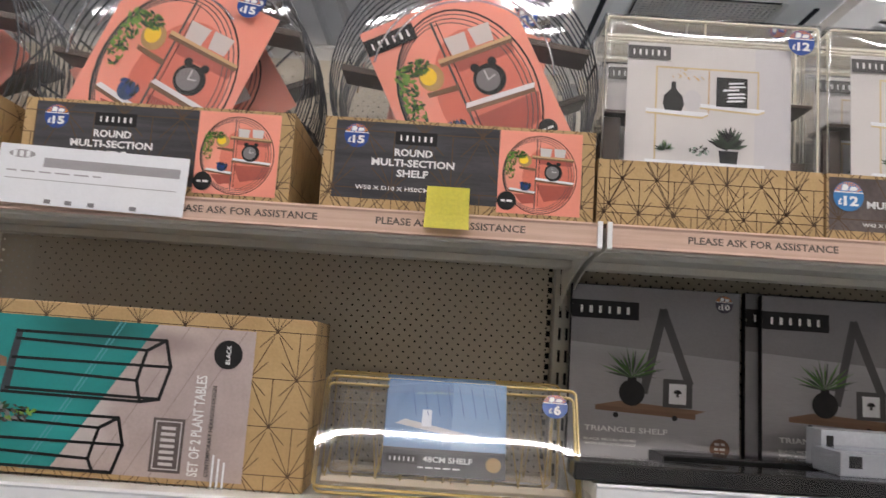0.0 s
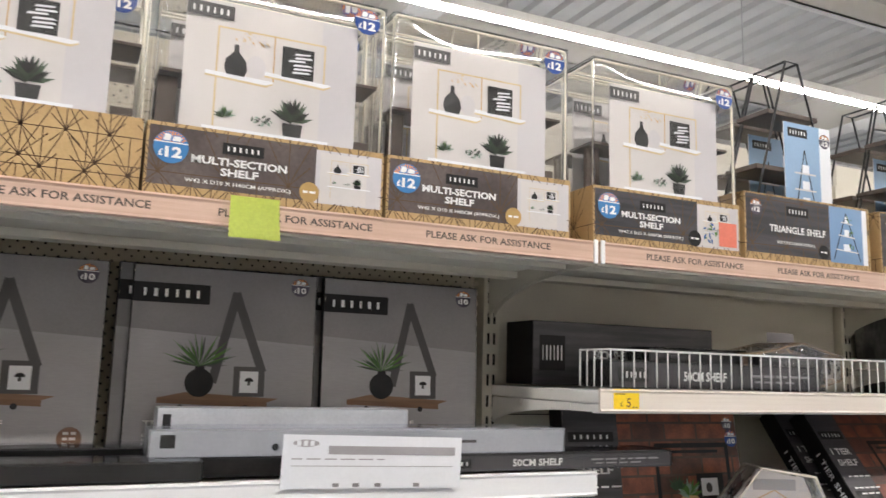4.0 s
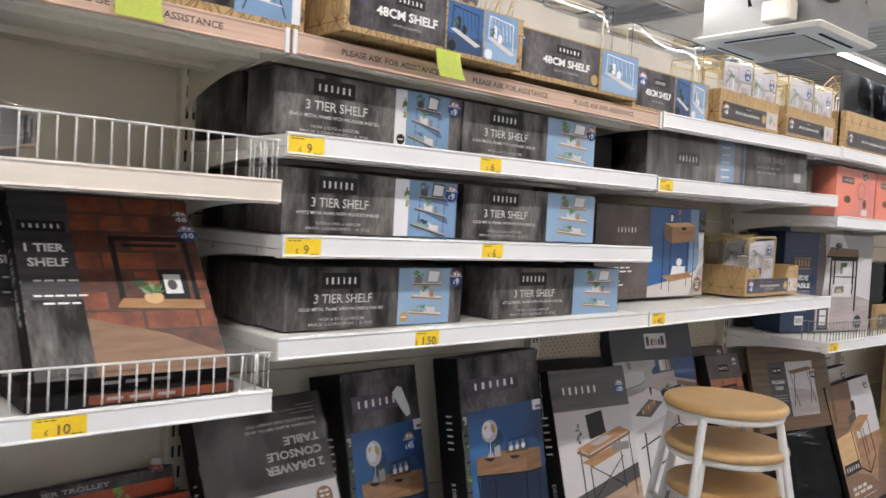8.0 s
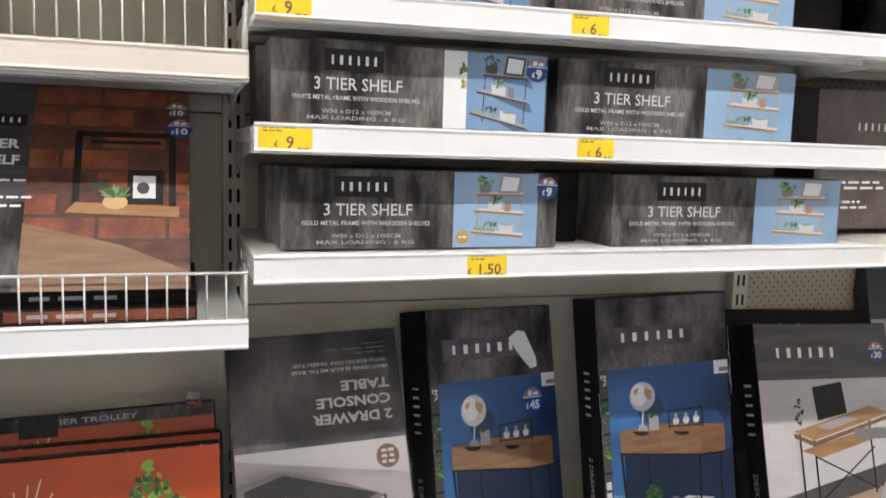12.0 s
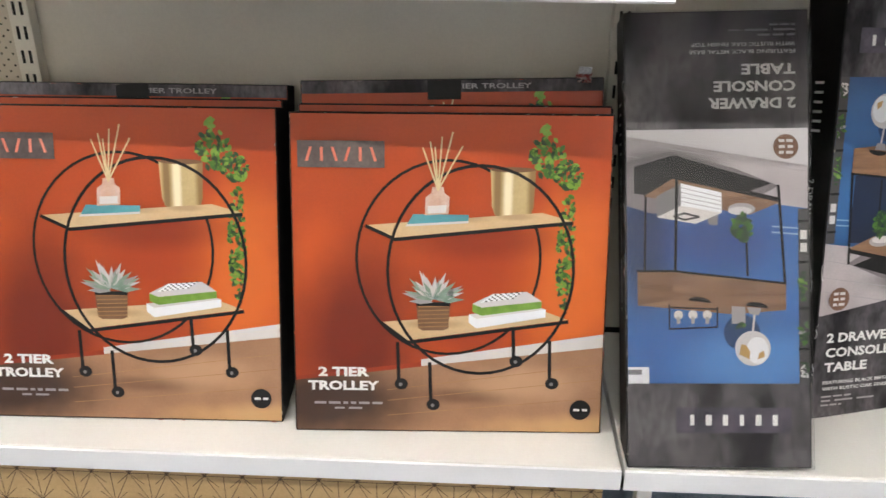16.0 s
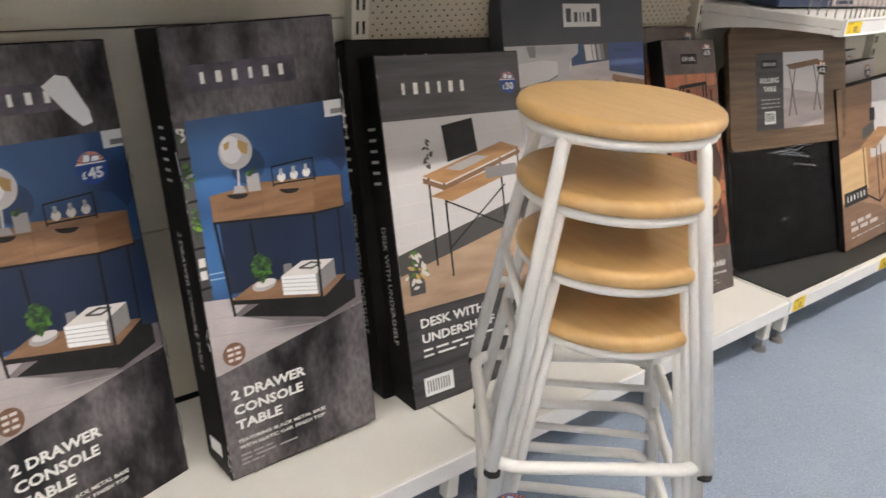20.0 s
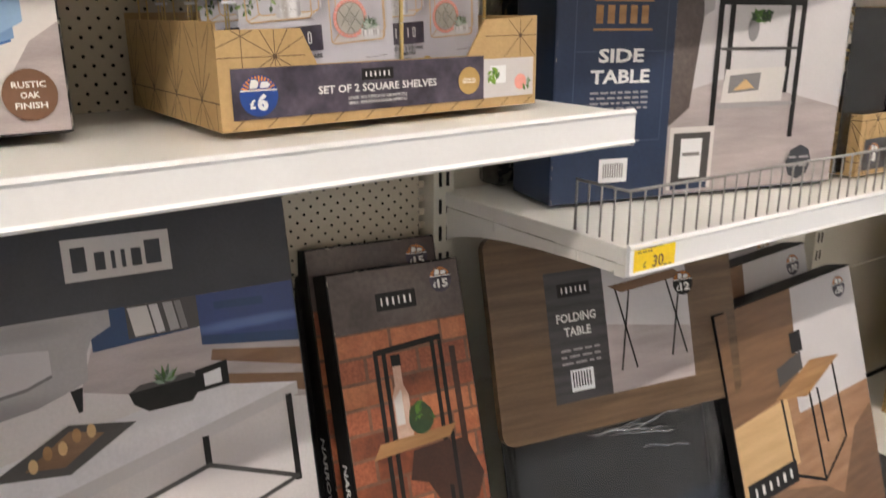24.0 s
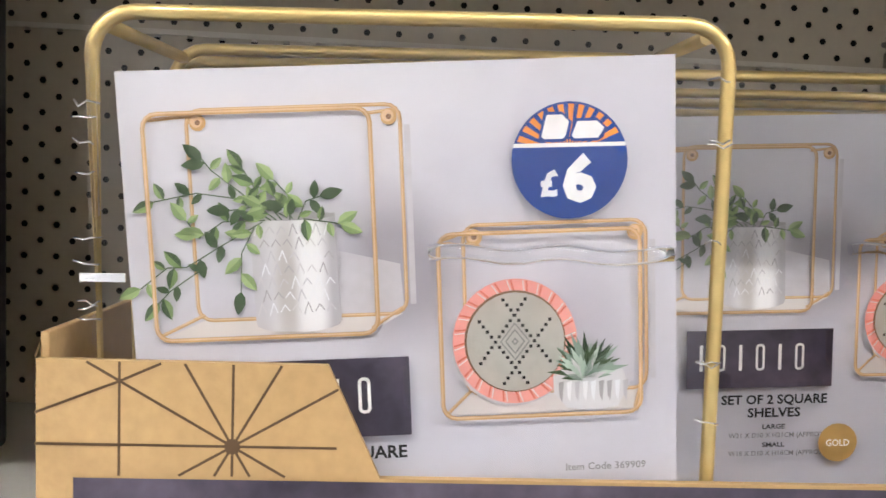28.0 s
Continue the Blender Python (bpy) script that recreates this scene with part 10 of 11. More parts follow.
        p.rect(0.003, 0.003, w - 0.003, h * 0.185, LABEL_BROWN)
        p.text("NARROW 2 TIER SHELF", w * 0.48, h * 0.118, 0.0155, WHITE_INK, width=w * 0.76, bold=0.035)
        p.text("BLACK METAL FRAME WITH WOODEN SHELVES", w * 0.48, h * 0.082, 0.0075, WHITE_INK, width=w * 0.76)
        p.bars(w * 0.30, h * 0.055, w * 0.36, 0.0035, GREY_LIGHT, 4)
        p.bars(w * 0.24, h * 0.042, w * 0.46, 0.0035, GREY_LIGHT, 5, 4)
        p.wear(w, h, len(t.name))
        p.make("front_print", t, front, "brick-wall picture of a narrow shelf over white words")
        q = Print()
        q.text("NARROW 2 TIER SHELF", d * 0.5, h * 0.42, d * 0.34, WHITE_INK, width=h * 0.36, turn=-90, bold=0.02)
        q.make("side_print", t, left_side(d))
    return t


narrow_box(2.194, 0.130, 19, "brick-print carton of a narrow two tier shelf leaning back", w=0.252)
narrow_box(2.190, 0.205, 18, "black carton of a narrow two tier shelf behind another", h=0.79)
narrow_box(2.186, 0.270, 16, "black carton of a narrow two tier shelf at the back", h=0.80, printed=False)

# ---- bay F: folding tables, nest of tables, side table ----
part("mat", boxes((0.01, 0.012, 0.001, BAY - 0.01, 0.46, 0.005), bevel=0.001), MAT_BLACK, BASES[6], "black ribbed mat on the base shelf")


def folding_table():
    t = thing("folding_table", pose(2.497, 0.172, DECK + 0.007, -16, 0, -10), "folded walnut table with black tube legs, wrapped in film", "folding table")
    w = 0.53
    bm = bmesh.new()
    prism(bm, rounded(w + 0.02, 0.375, 0.025, 4, w / 2, 0.575), -0.030, -0.012, "y")
    part("table_top", bm, TABLE_WOOD, t, "dark walnut table top")
    part("leg_frame", tubes([[(a, 0.0, b) for a, b in rounded(w - 0.02, 0.66, 0.04, 5, w / 2, 0.345)]], 0.011, 8, True), BLACK_WIRE, t, "black tube legs")
    part("leg_frame", tubes([[(a, 0.026, b) for a, b in rounded(w - 0.07, 0.64, 0.04, 5, w / 2, 0.335)]], 0.011, 8, True), BLACK_WIRE, t, "black tube legs")
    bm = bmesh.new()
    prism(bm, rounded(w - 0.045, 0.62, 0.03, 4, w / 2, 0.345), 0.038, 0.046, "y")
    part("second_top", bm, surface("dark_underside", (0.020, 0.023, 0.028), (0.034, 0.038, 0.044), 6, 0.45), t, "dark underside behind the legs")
    p = Print()
    a0, a1, b0, b1 = 0.105, 0.425, 0.445, 0.685
    p.rect(a0, b0, a0 + 0.125, b1, LABEL_DARK)
    p.rect(a0 + 0.125, b0, a1, b1, PALE)
    p.poly([(a0 + 0.125, b0), (a1, b0), (a1, b0 + 0.10), (a0 + 0.125, b0 + 0.13)], FLOOR_PRINT)
    for u, v in ((0.15, 0.04), (0.27, 0.05)):
        p.line([(a0 + u, b0 + 0.20), (a0 + u + 0.035, b0 + v)], 0.004, INK)
        p.line([(a0 + u + 0.035, b0 + 0.20), (a0 + u, b0 + v)], 0.004, INK)
    p.poly([(a0 + 0.135, b0 + 0.20), (a0 + 0.165, b0 + 0.185), (a0 + 0.315, b0 + 0.20), (a0 + 0.29, b0 + 0.215)], WOOD_DARK)
    brand(p, a0 + 0.06, b1 - 0.035, 0.07, 0.025)
    for k, s in enumerate(("FOLDING", "TABLE")):
        p.text(s, a0 + 0.060, b1 - 0.085 - 0.026 * k, 0.016, WHITE_INK, width=(0.085, 0.058)[k], bold=0.02)
    for k in range(3):
        p.bars(a0 + 0.02, b1 - 0.145 - 0.012 * k, 0.085, 0.004, GREY_LIGHT, 4, k)
    p.rect(a0 + 0.035, b0 + 0.018, a0 + 0.085, b0 + 0.058, PAPER)
    for k in range(7):
        p.rect(a0 + 0.039 + 0.006 * k, b0 + 0.026, a0 + 0.042 + 0.006 * k, b0 + 0.054, INK, k > 0)
    badge(p, a1 - 0.010, b1 - 0.055, 0.024, "12", INK)
    p.make("label_card", t, lambda u, v, q: (u, -0.0305 - q, v), "printed label on the table top")
    bm = bmesh.new()
    prism(bm, rounded(w - 0.01, 0.40, 0.03, 4, w / 2, 0.205), -0.012, -0.0115, "y")
    part("film", bm, FILM_OVER_LEGS, t, "clear film over the legs")
    # thin tubes added over the legs as the film's highlights
    rng = random.Random(17)
    for k in range(7):
        u, v, n = rng.uniform(0.04, w - 0.16), rng.uniform(0.06, 0.38) if k > 3 else 0.375 - 0.004 * k, rng.uniform(0.04, 0.16)
        line = [(u + n * j / 6, -0.014 - 0.001 * rng.random(), v + 0.004 * rng.uniform(-1, 1) + 0.02 * (j / 6) * (k % 3 - 1)) for j in range(7)]
        part("film_crease", tubes([line], 0.0012, 5), FILM_CREASE_GLINT, t, "glossy streak added as a highlight on the film")


folding_table()


def nest_box(x, y, lean, label, printed=True, h=0.585):
    w, d = 0.485, 0.06
    t = thing("nest_table_carton", pose(x, y, DECK + 0.007, -lean, -3.0, 0), label, "furniture carton", "nest of tables cartons")
    carton_body(w, d, h, lean, 0.003, WOOD_DARK if not printed else BLACK_CARD, t)
    p = Print()
    p.rect(0.003, 0.003, w - 0.003, h - 0.003, WOOD_FLOOR)
    p.poly([(0.003, 0.003), (w * 0.9, 0.003), (w * 0.55, h * 0.20), (0.003, h * 0.34)], OAK_DIM)
    p.poly([(w * 0.60, 0.003), (w - 0.003, 0.003), (w - 0.003, h * 0.42), (w * 0.84, h * 0.36)], WOOD_DARK)
    p.rect(w * 0.45, h * 0.52, w - 0.003, h - 0.003, PALE)
    p.poly([(0.003, h * 0.58), (w * 0.48, h * 0.62), (w * 0.52, h - 0.003), (0.003, h - 0.003)], WOOD_DARK)
    p.poly([(0.003, h * 0.30), (w * 0.40, h * 0.34), (w * 0.38, h * 0.60), (0.003, h * 0.58)], TAN)
    for u, b, c in ((0.36, 0.30, 0.62), (0.56, 0.22, 0.60), (0.76, 0.34, 0.66), (0.62, 0.36, 0.58)):
        p.line([(w * u, h * b), (w * (u - 0.02), h * c)], 0.007, INK)
    p.line([(w * 0.36, h * 0.30), (w * 0.56, h * 0.22), (w * 0.76, h * 0.34)], 0.007, INK)
    p.poly([(w * 0.30, h * 0.61), (w * 0.52, h * 0.57), (w * 0.80, h * 0.67), (w * 0.58, h * 0.70)], OAK_PRINT)
    p.poly([(w * 0.34, h * 0.65), (w * 0.52, h * 0.68), (w * 0.52, h * 0.75), (w * 0.34, h * 0.72)], GREY_DARK)
    p.rect(w * 0.46, h * 0.75, w * 0.54, h * 0.83, INK)
    brand(p, w * 0.20, h * 0.32, w * 0.34, h * 0.085)
    p.bars(w * 0.10, h * 0.16, w * 0.30, 0.014, PALE_WARM, 3)
    p.bars(w * 0.10, h * 0.12, w * 0.40, 0.014, PALE_WARM, 3, 5)
    p.bars(w * 0.10, h * 0.07, w * 0.5, 0.004, PALE_WARM, 6)
    badge(p, w * 0.88, h * 0.93, 0.024, "30", LABEL_PLUM)
    p.wear(w, h, len(t.name))
    p.make("front_print", t, front, "warm picture of nesting side tables")
    return t


nest_box(3.018, 0.050, 16, "brown carton of nesting tables leaning back on the black mat", h=0.565)
nest_box(2.975, 0.150, 14, "brown carton of nesting tables behind another", h=0.60)
nest_box(2.955, 0.230, 12, "brown carton of nesting tables at the back", h=0.62)
for x, s in ((0.022, "12"), (0.60, "30")):
    ticket(BASES[6], x, -0.046, s, 0.07, 0.044, y=-0.0045)
ticket(BASES[4], 0.612, -0.046, "60", 0.075, 0.044, y=-0.0045)


def side_table_box():
    w, h, d = 0.60, 0.437, 0.135
    t = thing("side_table_carton", pose(2.565, 0.232, 0.995, 0, 0, -13), "navy carton of a side table with a pale picture", "furniture carton")
    part("body", boxes((0, 0, 0, w, d, h), bevel=0.004), NAVY, t)
    p = Print()
    n = 0.222
    p.rect(n, 0.003, w - 0.003, h - 0.003, PALE)
    p.poly([(n, 0.003), (w - 0.003, 0.003), (w - 0.003, 0.14), (n + 0.12, 0.20), (n, 0.17)], FLOOR_PRINT)
    p.poly([(n, 0.12), (n + 0.04, 0.15), (n + 0.055, 0.30), (n + 0.04, h - 0.003), (n, h - 0.003)], LABEL_BROWN)
    p.poly([(n + 0.055, 0.30), (n + 0.075, 0.31), (n + 0.07, h - 0.003), (n + 0.04, h - 0.003)], GREY_LIGHT)
    p.poly([(w - 0.16, 0.345), (w - 0.003, 0.33), (w - 0.003, h - 0.003), (w - 0.22, h - 0.003)], GREY_LIGHT)
    p.line([(0.035, 0.10), (0.035, 0.355), (0.205, 0.355), (0.205, 0.10), (0.035, 0.10)], 0.0018, SLATE_BLUE)
    p.line([(0.035, 0.245), (0.205, 0.245)], 0.0014, SLATE_BLUE)
    for k in range(5):
        p.rect(0.070 + 0.021 * k, 0.288, 0.083 + 0.021 * k, 0.316, OAK_PRINT, k > 0)
    p.rect(0.066, 0.322, 0.176, 0.3255, OAK_PRINT)
    p.rect(0.066, 0.277, 0.176, 0.2805, OAK_PRINT)
    p.text("SIDE", 0.121, 0.239, 0.021, WHITE_INK, width=0.085, bold=0.03)
    p.text("TABLE", 0.121, 0.206, 0.021, WHITE_INK, width=0.112, bold=0.03)
    for k in range(4):
        p.bars(0.066, 0.180 - 0.0085 * k, 0.110, 0.0035, GREY_LIGHT, 7, k)
    p.bars(0.080, 0.100, 0.085, 0.003, GREY_LIGHT, 6, 9)
    p.bars(0.086, 0.093, 0.070, 0.003, GREY_LIGHT, 5, 11)
    p.rect(0.090, 0.032, 0.145, 0.072, PAPER)
    for k in range(9):
        p.rect(0.098 + 0.0045 * k, 0.040, 0.1005 + 0.0045 * k, 0.064, GREY_MID, k > 0)
    # the table: worn top, black frame, two thin shelves
    a, c = 0.305, 0.488
    for u, z0 in ((a, 0.088), (a + 0.024, 0.15), (c - 0.030, 0.17), (c - 0.006, 0.090)):
        p.rect(u, z0, u + 0.011, 0.335, INK)
    p.rect(a, 0.318, c, 0.337, INK)
    p.poly([(a - 0.03, 0.335), (c + 0.012, 0.335), (c + 0.002, 0.372), (a - 0.005, 0.378)], WOOD_DARK)
    p.rect(a - 0.03, 0.331, c + 0.012, 0.338, INK)
    p.poly([(a + 0.012, 0.244), (c - 0.004, 0.244), (c - 0.004, 0.249), (a + 0.012, 0.249)], GREY_DARK)
    p.poly([(a + 0.012, 0.146), (c - 0.004, 0.148), (c - 0.004, 0.154), (a + 0.012, 0.156)], GREY_LIGHT)
    p.poly([(a + 0.020, 0.156), (c - 0.03, 0.156), (c - 0.026, 0.215), (a + 0.026, 0.212)], PALE_WARM)
    p.poly([(a + 0.034, 0.172), (a + 0.10, 0.176), (a + 0.102, 0.206), (a + 0.036, 0.202)], GREY_MID)
    p.poly([(a + 0.044, 0.176), (a + 0.09, 0.180), (a + 0.07, 0.196)], TAN)
    p.oval(a + 0.09, 0.278, 0.026, 0.024, PALE, 20)
    p.oval(a + 0.076, 0.280, 0.012, 0.022, GREY_MID, 16)
    p.leaves(a + 0.09, 0.300, 0.022, 0.007, 0.010, 26, [LEAF_DARK, LEAF], 4)
    p.leaves(a + 0.05, 0.385, 0.022, 0.014, 0.012, 22, [LEAF_DARK, GREY_MID, GREY_DARK], 6)
    p.rect(n + 0.004, 0.010, n + 0.096, 0.118, PALE_WARM)
    p.rect(n + 0.012, 0.022, n + 0.088, 0.108, GREY_DARK)
    p.rect(n + 0.028, 0.030, n + 0.072, 0.098, PAPER)
    p.rect(n + 0.032, 0.068, n + 0.068, 0.074, GREY_MID)
    p.rect(n + 0.012, 0.010, n + 0.088, 0.021, NAVY)
    p.oval(0.515, 0.043, 0.030, 0.032, SLATE, 8)
    p.bars(0.492, 0.052, 0.046, 0.004, GREY_LIGHT, 2)
    p.bars(0.494, 0.036, 0.042, 0.004, GREY_LIGHT, 2, 6)
    p.wear(w, h, len(t.name))
    p.make("front_print", t, front, "navy panel with pale words beside a table picture")
    o = thing("side_table_carton", pose(2.665, 0.400, 0.995), "taller navy carton behind the pictured side table carton", "furniture carton")
    part("body", boxes((0, 0, 0, 0.30, 0.06, 0.462), bevel=0.004), NAVY, o)
    o = thing("side_table_carton", pose(2.596, 0.405, 0.995), "narrow black carton in crumpled film behind the navy carton", "furniture carton")
    part("body", boxes((0, 0, 0, 0.06, 0.05, 0.41), bevel=0.004), BLACK_CARD, o)
    part("film", boxes((-0.004, -0.004, 0.002, 0.064, 0.054, 0.425), bevel=0.006), FILM_CRUMPLED, o, "crumpled clear film")


side_table_box()
wire_guard(SHELVES["F3"], BAY, 0.075, 0.006, mat=GALV)
ticket(SHELVES["F3"], 0.012, -0.044, "30", 0.085)


def hex_carton(x, y, z, w, label, top=False, h=0.12):
    """An open kraft carton of rose wire hexagon wall shelves."""
    t = thing("display_carton", pose(x, y, z), label, "display carton", "hexagon shelf cartons")
    o = tray(w, 0.24, h, t, cell=0.08)
    p = Print()
    p.rect(0.02, 0.010, w * 0.80, 0.072, LABEL_DARK)
    p.text("SET OF 2 HEXAGONAL SHELVES", w * 0.50, 0.040, 0.011, WHITE_INK, width=w * 0.44, bold=0.02)
    badge(p, 0.055, 0.042, 0.022, "8", LABEL_PLUM)
    brand(p, w * 0.45, 0.062, 0.05, 0.012)
    p.rect(w * 0.80, 0.010, w - 0.01, 0.072, CORAL)
    p.make("front_label", o, front, "dark label with white words")
    for k in range(3):
        s = thing("hexagon_wall_shelf", pose(x + w * (0.22 + 0.29 * k), y + 0.03, z + 0.006 + 0.155), "hexagonal wire wall shelf in film with a coral card", "wall shelf", "hexagon wall shelves")
        r = 0.155
        for m in (1.0, 0.80):
            ring = [(r * m * math.cos(radians(90 + 60 * j)), r * m * math.sin(radians(90 + 60 * j))) for j in range(6)]
            for q in (0.0, 0.09):
                part("frame", tubes([[(a, q, b) for a, b in ring]], 0.003, 6, True), BLACK_WIRE if k % 2 else BRASS, s)
            for a, b in ring:
                part("spacer", tubes([[(a, 0, b), (a, 0.09, b)]], 0.0026, 6), BLACK_WIRE if k % 2 else BRASS, s)
        c = part("card_insert", boxes((-0.085, -0.005, -0.10, 0.085, -0.003, 0.12)), CORAL, s, "coral card insert")
        p = Print()
        p.oval(0.0, 0.0, 0.05, 0.055, CORAL_DIM, 6)
        brand(p, -0.035, 0.098, 0.07, 0.024)
        p.leaves(0.02, -0.02, 0.02, 0.02, 0.008, 10, [LEAF, GOLD_PRINT], 5)
        badge(p, 0.055, 0.085, 0.020, "8", LABEL_PLUM)
        p.make("card_print", c, lambda u, v, q: (u, -0.0051 - q, v))
        part("film", boxes((-r, -0.010, -r * 0.98, r, -0.0092, r)), FILM_LOOSE, s, "crumpled clear film")
    return t


hex_carton(3.225, 0.09, 0.995, 0.515, "open kraft carton of hexagonal wire shelves on a white shelf")
hex_carton(2.56, 0.012, TOP + 0.032, 0.58, "open kraft carton of hexagonal wire shelves on the top shelf", h=0.15)
hex_carton(3.17, 0.012, TOP + 0.032, 0.56, "open kraft carton of hexagonal wire shelves further along the top shelf", h=0.15)


def coral_box(x, y, z, w, h, label):
    t = thing("wall_shelf_carton", pose(x, y, z), label, "shelf carton", "coral shelf cartons")
    part("body", boxes((0, 0, 0, w, 0.10, h), bevel=0.003), CORAL, t)
    p = Print()
    p.poly([(w * 0.35, 0.003), (w - 0.003, 0.003), (w - 0.003, h * 0.7), (w * 0.75, h - 0.003)], PINK)
    brand(p, w * 0.28, h * 0.75, w * 0.30, h * 0.13, LABEL_BROWN)
    p.ring(w * 0.62, h * 0.56, 0.035, 0.035, 0.006, GOLD_PRINT)
    p.oval(w * 0.28, h * 0.36, 0.035, 0.016, WOOD_DARK, 14)
    badge(p, w * 0.70, h * 0.90, 0.022, "8", LABEL_PLUM)
    p.oval(w * 0.72, h * 0.30, 0.020, 0.020, BROWN_DISC, 16)
    p.rect(w * 0.64, h * 0.06, w * 0.80, h * 0.18, PAPER)
    p.wear(w, h, len(t.name))
    p.make("front_print", t, front, "coral picture with a dark name plate")
    part("film", boxes((-0.002, -0.003, 0, w + 0.002, 0.102, h + 0.002), bevel=0.003), FILM_LOOSE, t, "clear wrapping film")


for k in range(2):
    coral_box(2.60 + 0.41 * k, 0.05, 1.442 + 0.062, 0.40, 0.205, "coral printed carton of a wall shelf in clear film")

# ---- bay G: plant tables ----


def teal_carton(x, label):
    w, h, d = 0.345, 0.80, 0.24
    t = thing("plant_table_carton", pose(x, 0.075, DECK + 0.001), label, "furniture carton", "plant table cartons")
    part("body", boxes((0, 0, 0, w, d, h), bevel=0.004), KRAFT, t)
    p = Print()
    starburst(p, w, h, 0.10)
    p.rect(w * 0.12, h * 0.10, w * 0.88, h * 0.965, PALE_WARM)
    p.poly([(w * 0.12, h * 0.10), (w * 0.50, h * 0.10), (w * 0.50, h * 0.35), (w * 0.88, h * 0.965), (w * 0.12, h * 0.965)], TEAL)
    p.text("SET OF 2 PLANT TABLES", w * 0.24, h * 0.62, 0.022, WHITE_INK, width=h * 0.26, turn=90, bold=0.02)
    p.rect(w * 0.20, h * 0.80, w * 0.36, h * 0.93, LABEL_BROWN)
    p.rect(w * 0.16, h * 0.13, w * 0.30, h * 0.25, PAPER)
    p.rect(w * 0.30, h * 0.30, w * 0.60, h * 0.40, TEAL_BOOK)
    for k in range(4):
        p.line([(w * (0.48 + 0.07 * k), h * 0.45), (w * (0.60 + 0.07 * k), h * 0.92)], 0.006, INK)
    for u, v in ((0.62, 0.40), (0.75, 0.33)):
        p.ring(w * u, h * v, 0.030, 0.035, 0.005, INK, 6)
    p.rect(w * 0.55, h * 0.16, w * 0.82, h * 0.27, BROWN_DISC)
    badge(p, w * 0.80, h * 0.93, 0.024, "20", LABEL_PLUM)
    p.oval(w * 0.80, h * 0.17, 0.016, 0.016, INK, 16)
    p.wear(w, h, len(t.name))
    p.make("front_print", t, front, "teal and pale picture of black plant tables")
    q = Print()
    starburst(q, d, h, 0.10)
    q.make("side_print", t, left_side(d))


for k in range(3):
    teal_carton(3.985 + 0.352 * k, "tall kraft carton of black plant tables on the base shelf")
hex_carton(3.78, 0.05, 1.162, 0.56, "open kraft carton of hexagonal wire shelves on the next shelf")
hex_carton(3.80, 0.012, TOP + 0.032, 0.56, "open kraft carton of hexagonal wire shelves near the end", h=0.15)


# ---- stack of stools in the aisle ----
def stool_stack(x, y):
    r, H = 0.167, 0.597
    for k, top in enumerate((0.597, 0.709, 0.825, 0.942)):
        dx = 3 - k
        t = thing("bar_stool", pose(x + 0.008 * dx, y - 0.006 * dx, top - H, 0, 0, -2.5 * dx), "white metal stool with a round beech seat, stacked" + (" on top" if k == 3 else " under another" if k else " at the bottom"), "stool", "stacked stools")
        bm = bmesh.new()
        n = 48
        prof = [(r - 0.014, H), (r - 0.007, H - 0.0015), (r - 0.002, H - 0.006), (r, H - 0.012), (r, H - 0.018), (r - 0.003, H - 0.024), (r - 0.010, H - 0.027)]
        rings = []
        for a, b in prof:
            rings.append([bm.verts.new((a * math.cos(2 * math.pi * i / n), a * math.sin(2 * math.pi * i / n), b)) for i in range(n)])
        for q in range(len(rings) - 1):
            for i in range(n):
                bm.faces.new((rings[q][i], rings[q + 1][i], rings[q + 1][(i + 1) % n], rings[q][(i + 1) % n])).smooth = True
        bm.faces.new(rings[0])
        bm.faces.new(rings[-1][::-1])
        bmesh.ops.recalc_face_normals(bm, faces=bm.faces[:])
        part("seat", bm, STOOL_WOOD, t, "round beech seat")
        part("seat_ring", tubes([[(0.150 * math.cos(2 * math.pi * i / 36), 0.150 * math.sin(2 * math.pi * i / 36), H - 0.035) for i in range(36)]], 0.0095, 10, True), STOOL_WHITE, t, "white tube ring under the seat")
        feet = []
        for j in range(4):
            a = radians(8.4 + 90 * j)
            c, s = math.cos(a), math.sin(a)
            part("leg", tubes([[(0.147 * c, 0.147 * s, H - 0.034), (0.153 * c, 0.153 * s, H - 0.052), (0.258 * c, 0.258 * s, 0.012)]], 0.0112, 12), STOOL_WHITE, t)
            part("foot", tubes([[(0.254 * c, 0.254 * s, 0.006), (0.254 * c, 0.254 * s, 0.0)]], 0.0145, 10), RUBBER, t, "rubber foot")
            feet.append((c, s))
        turn = Matrix.Rotation(radians(53.4), 3, "Z")
        part("floor_ring", tubes([[tuple(turn @ Vector((a, b, 0.0165))) for a, b in rounded(0.366, 0.366, 0.05, 5)]], 0.0115, 10, True), STOOL_WHITE, t, "bent tube ring at the foot")
        for zz in (0.20, 0.28):
            rr = 0.258 - (0.258 - 0.153) * (zz - 0.012) / 0.55
            for j in (0,) if zz < 0.25 else (1, 3):
                a, b = feet[j], feet[(j + 1) % 4]
                part("rung", tubes([[(a[0] * rr, a[1] * rr, zz), (b[0] * rr, b[1] * rr, zz)]], 0.008, 8), STOOL_WHITE, t)
        if k == 3:
            p = Print()
            p.rect(-0.012, -0.062, 0.046, 0.030, BLACK_CARD)
            p.bars(-0.004, -0.048, 0.044, 0.005, GREY_LIGHT, 3)
            badge(p, 0, 0, 0.035, "18")
            p.make("price_tag", t, lambda u, v, q: (-0.256 + 0.62 * u - 0.78 * q, -0.100 - 0.78 * u - 0.62 * q, -0.030 + v), "dark tag with a round price badge")


stool_stack(1.2995, -0.237)


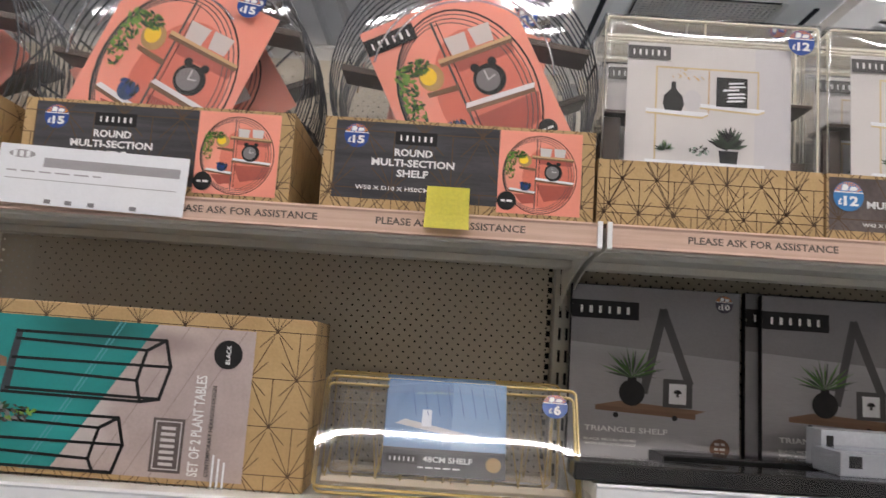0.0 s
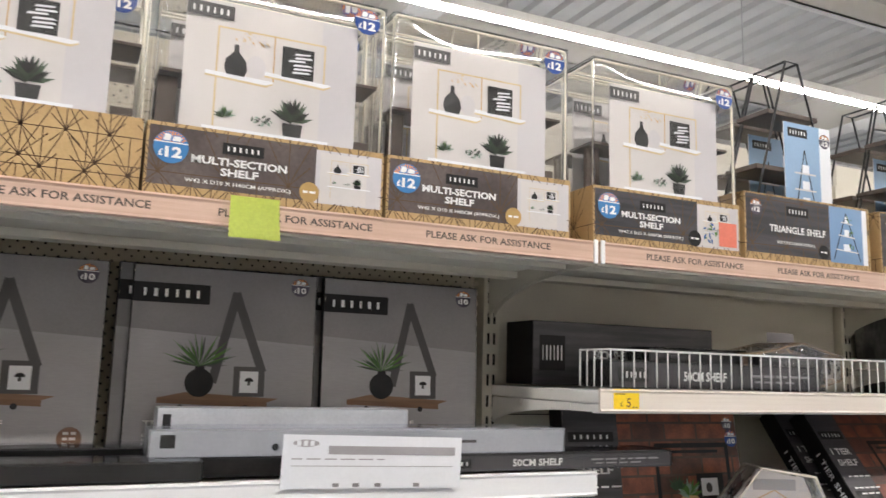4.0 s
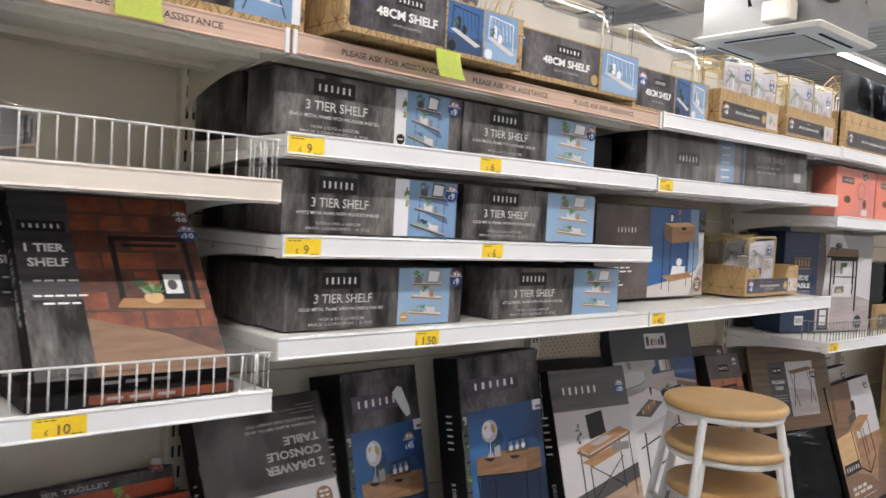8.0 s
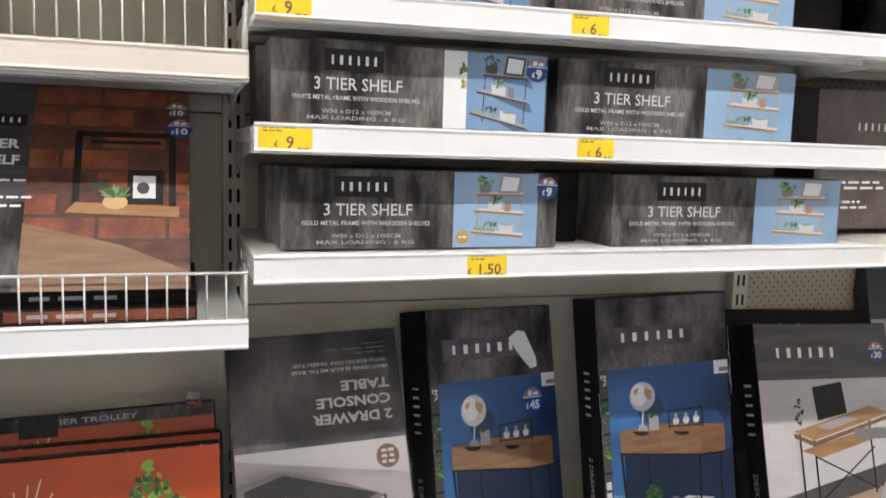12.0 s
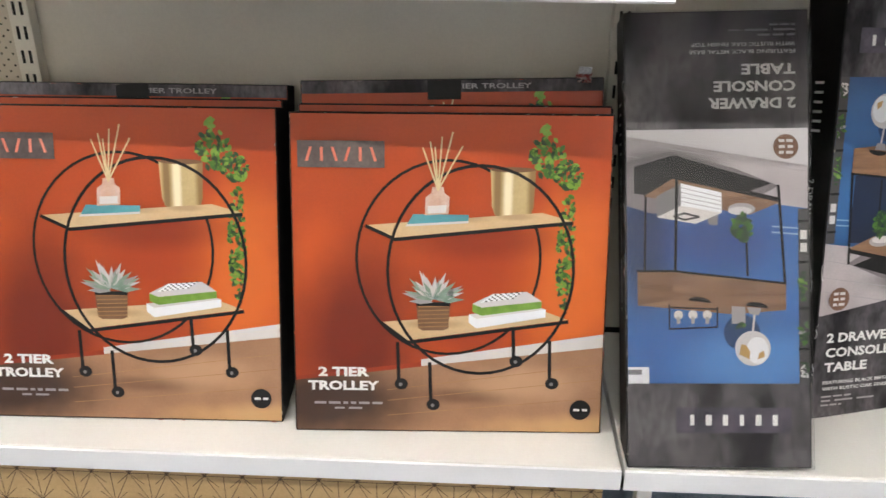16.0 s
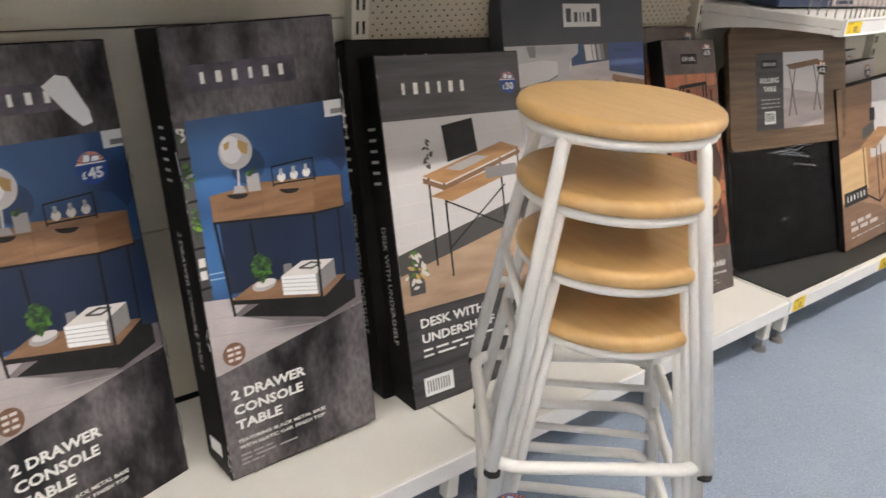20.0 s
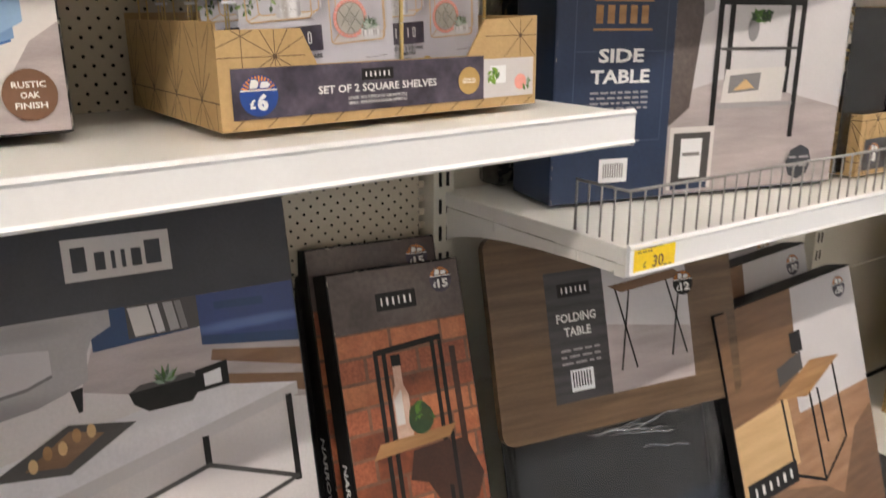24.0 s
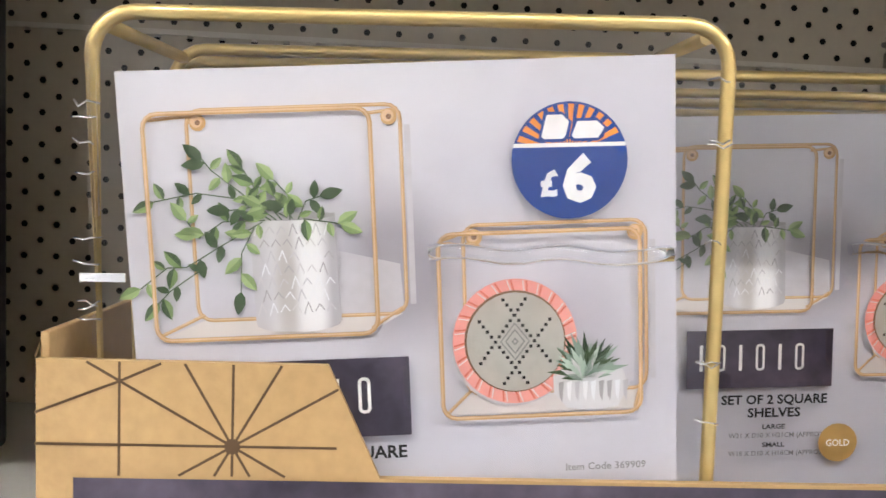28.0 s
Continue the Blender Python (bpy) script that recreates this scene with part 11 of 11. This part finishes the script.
# ---- air conditioning cassettes under the roof ----
def cassette(x, y, z):
    t = thing("air_conditioner", pose(x, y, z), "white ceiling cassette air conditioner hung from the roof", "air conditioner", "air conditioners")
    s = 0.475
    bm = bmesh.new()
    prof = [(s, 0.045), (s, 0.035), (s - 0.03, 0.012), (s - 0.12, 0.0), (s - 0.20, 0.006), (s - 0.215, 0.018)]
    rings = []
    for half, zz in prof:
        rings.append([bm.verts.new((a, b, zz)) for a, b in rounded(2 * half, 2 * half, 0.03 if half > 0.3 else 0.012, 3)])
    for a, b in zip(rings, rings[1:]):
        m = len(a)
        for i in range(m):
            bm.faces.new((a[i], a[(i + 1) % m], b[(i + 1) % m], b[i]))
    bm.faces.new(rings[0])
    bmesh.ops.recalc_face_normals(bm, faces=bm.faces[:])
    part("panel", bm, AC_WHITE, t, "cream cassette panel")
    part("grille", boxes((-0.255, -0.255, 0.014, 0.255, 0.255, 0.020)), VOID, t, "dark intake grille")
    bm = bmesh.new()
    for k in range(26):
        u = -0.25 + 0.02 * k
        box(bm, u - 0.003, -0.255, 0.004, u + 0.003, 0.255, 0.010)
        box(bm, -0.255, u - 0.003, 0.004, 0.255, u + 0.003, 0.0095)
    tagged(part("grille_mesh", bm, AC_WHITE, t, "white mesh over the intake"), kind="stuff")
    for k in range(4):
        # air slots are black strips coloured as their unlit depth
        part("air_slot", boxes((-0.26, -0.385, -0.003, 0.26, -0.365, 0.010), bevel=0.002), VOID, t, "dark air slot", m=pose(0, 0, 0, 0, 0, 90 * k))
        part("louvre", boxes((-0.25, -0.365, 0.0, 0.25, -0.335, 0.004), bevel=0.001), AC_WHITE, t, m=pose(0, 0, 0, 0, 0, 90 * k))
    part("casing", boxes((-0.42, -0.42, 0.05, 0.42, 0.42, 0.33), bevel=0.01), AC_METAL, t, "sheet metal casing")
    part("pump_box", boxes((-0.56, -0.30, 0.06, -0.43, -0.10, 0.20), bevel=0.02), AC_WHITE, t)
    part("hose", tubes([[(-0.46, -0.2, 0.2), (-0.44, -0.24, 0.30), (-0.36, -0.30, 0.42), (-0.30, -0.30, 0.6)]], 0.018, 8), RUBBER, t, "black insulated hose")
    part("hose", tubes([[(-0.43, 0.05, 0.22), (-0.50, 0.05, 0.34), (-0.42, 0.02, 0.55)]], 0.014, 8), RUBBER, t, "black insulated hose")
    sw = part("switch_box", boxes((-0.36, -0.50, 0.20, -0.24, -0.43, 0.32), bevel=0.006), AC_METAL, t)
    part("switch_plate", boxes((-0.345, -0.508, 0.225, -0.255, -0.502, 0.30), bevel=0.003), AMBER_PLASTIC, sw, "amber switch plate")
    bm = bmesh.new()
    bmesh.ops.create_cone(bm, cap_ends=True, segments=16, radius1=0.022, radius2=0.020, depth=0.02, matrix=Matrix.Translation((-0.30, -0.515, 0.262)) @ Matrix.Rotation(radians(90), 4, "X"))
    part("switch_knob", bm, RED_PLASTIC, sw, "red isolator knob")
    for a in (-0.40, 0.40):
        for b in (-0.40, 0.40):
            part("hanger", tubes([[(a, b, 0.30), (a, b, 4.3 - z)]], 0.006, 6), GALV, t)


cassette(-1.90, 1.585, 2.80)
cassette(4.97, 1.50, 2.80)


# ---- odds and ends ----
crumpled(-0.085, 0.345, DECK + 0.630, 0.5, "a carton")
under = thing("flat_carton", pose(C + 0.02, -0.022, 0.001), "kraft carton printed with stars pushed under the base shelf", "carton")
part("body", boxes((0, 0, 0, BAY - 0.05, 0.10, 0.118), bevel=0.002), KRAFT, under)
p = Print()
starburst(p, BAY - 0.05, 0.118, 0.075)
p.make("pattern", under, front, "star pattern in thin dark lines")

# clear film and sleeves let the light through
for o in bpy.data.objects:
    if o.name.split(".")[0] in ("film", "sleeve", "film_crease", "film_fold", "sleeve_edging"):
        o.visible_shadow = False
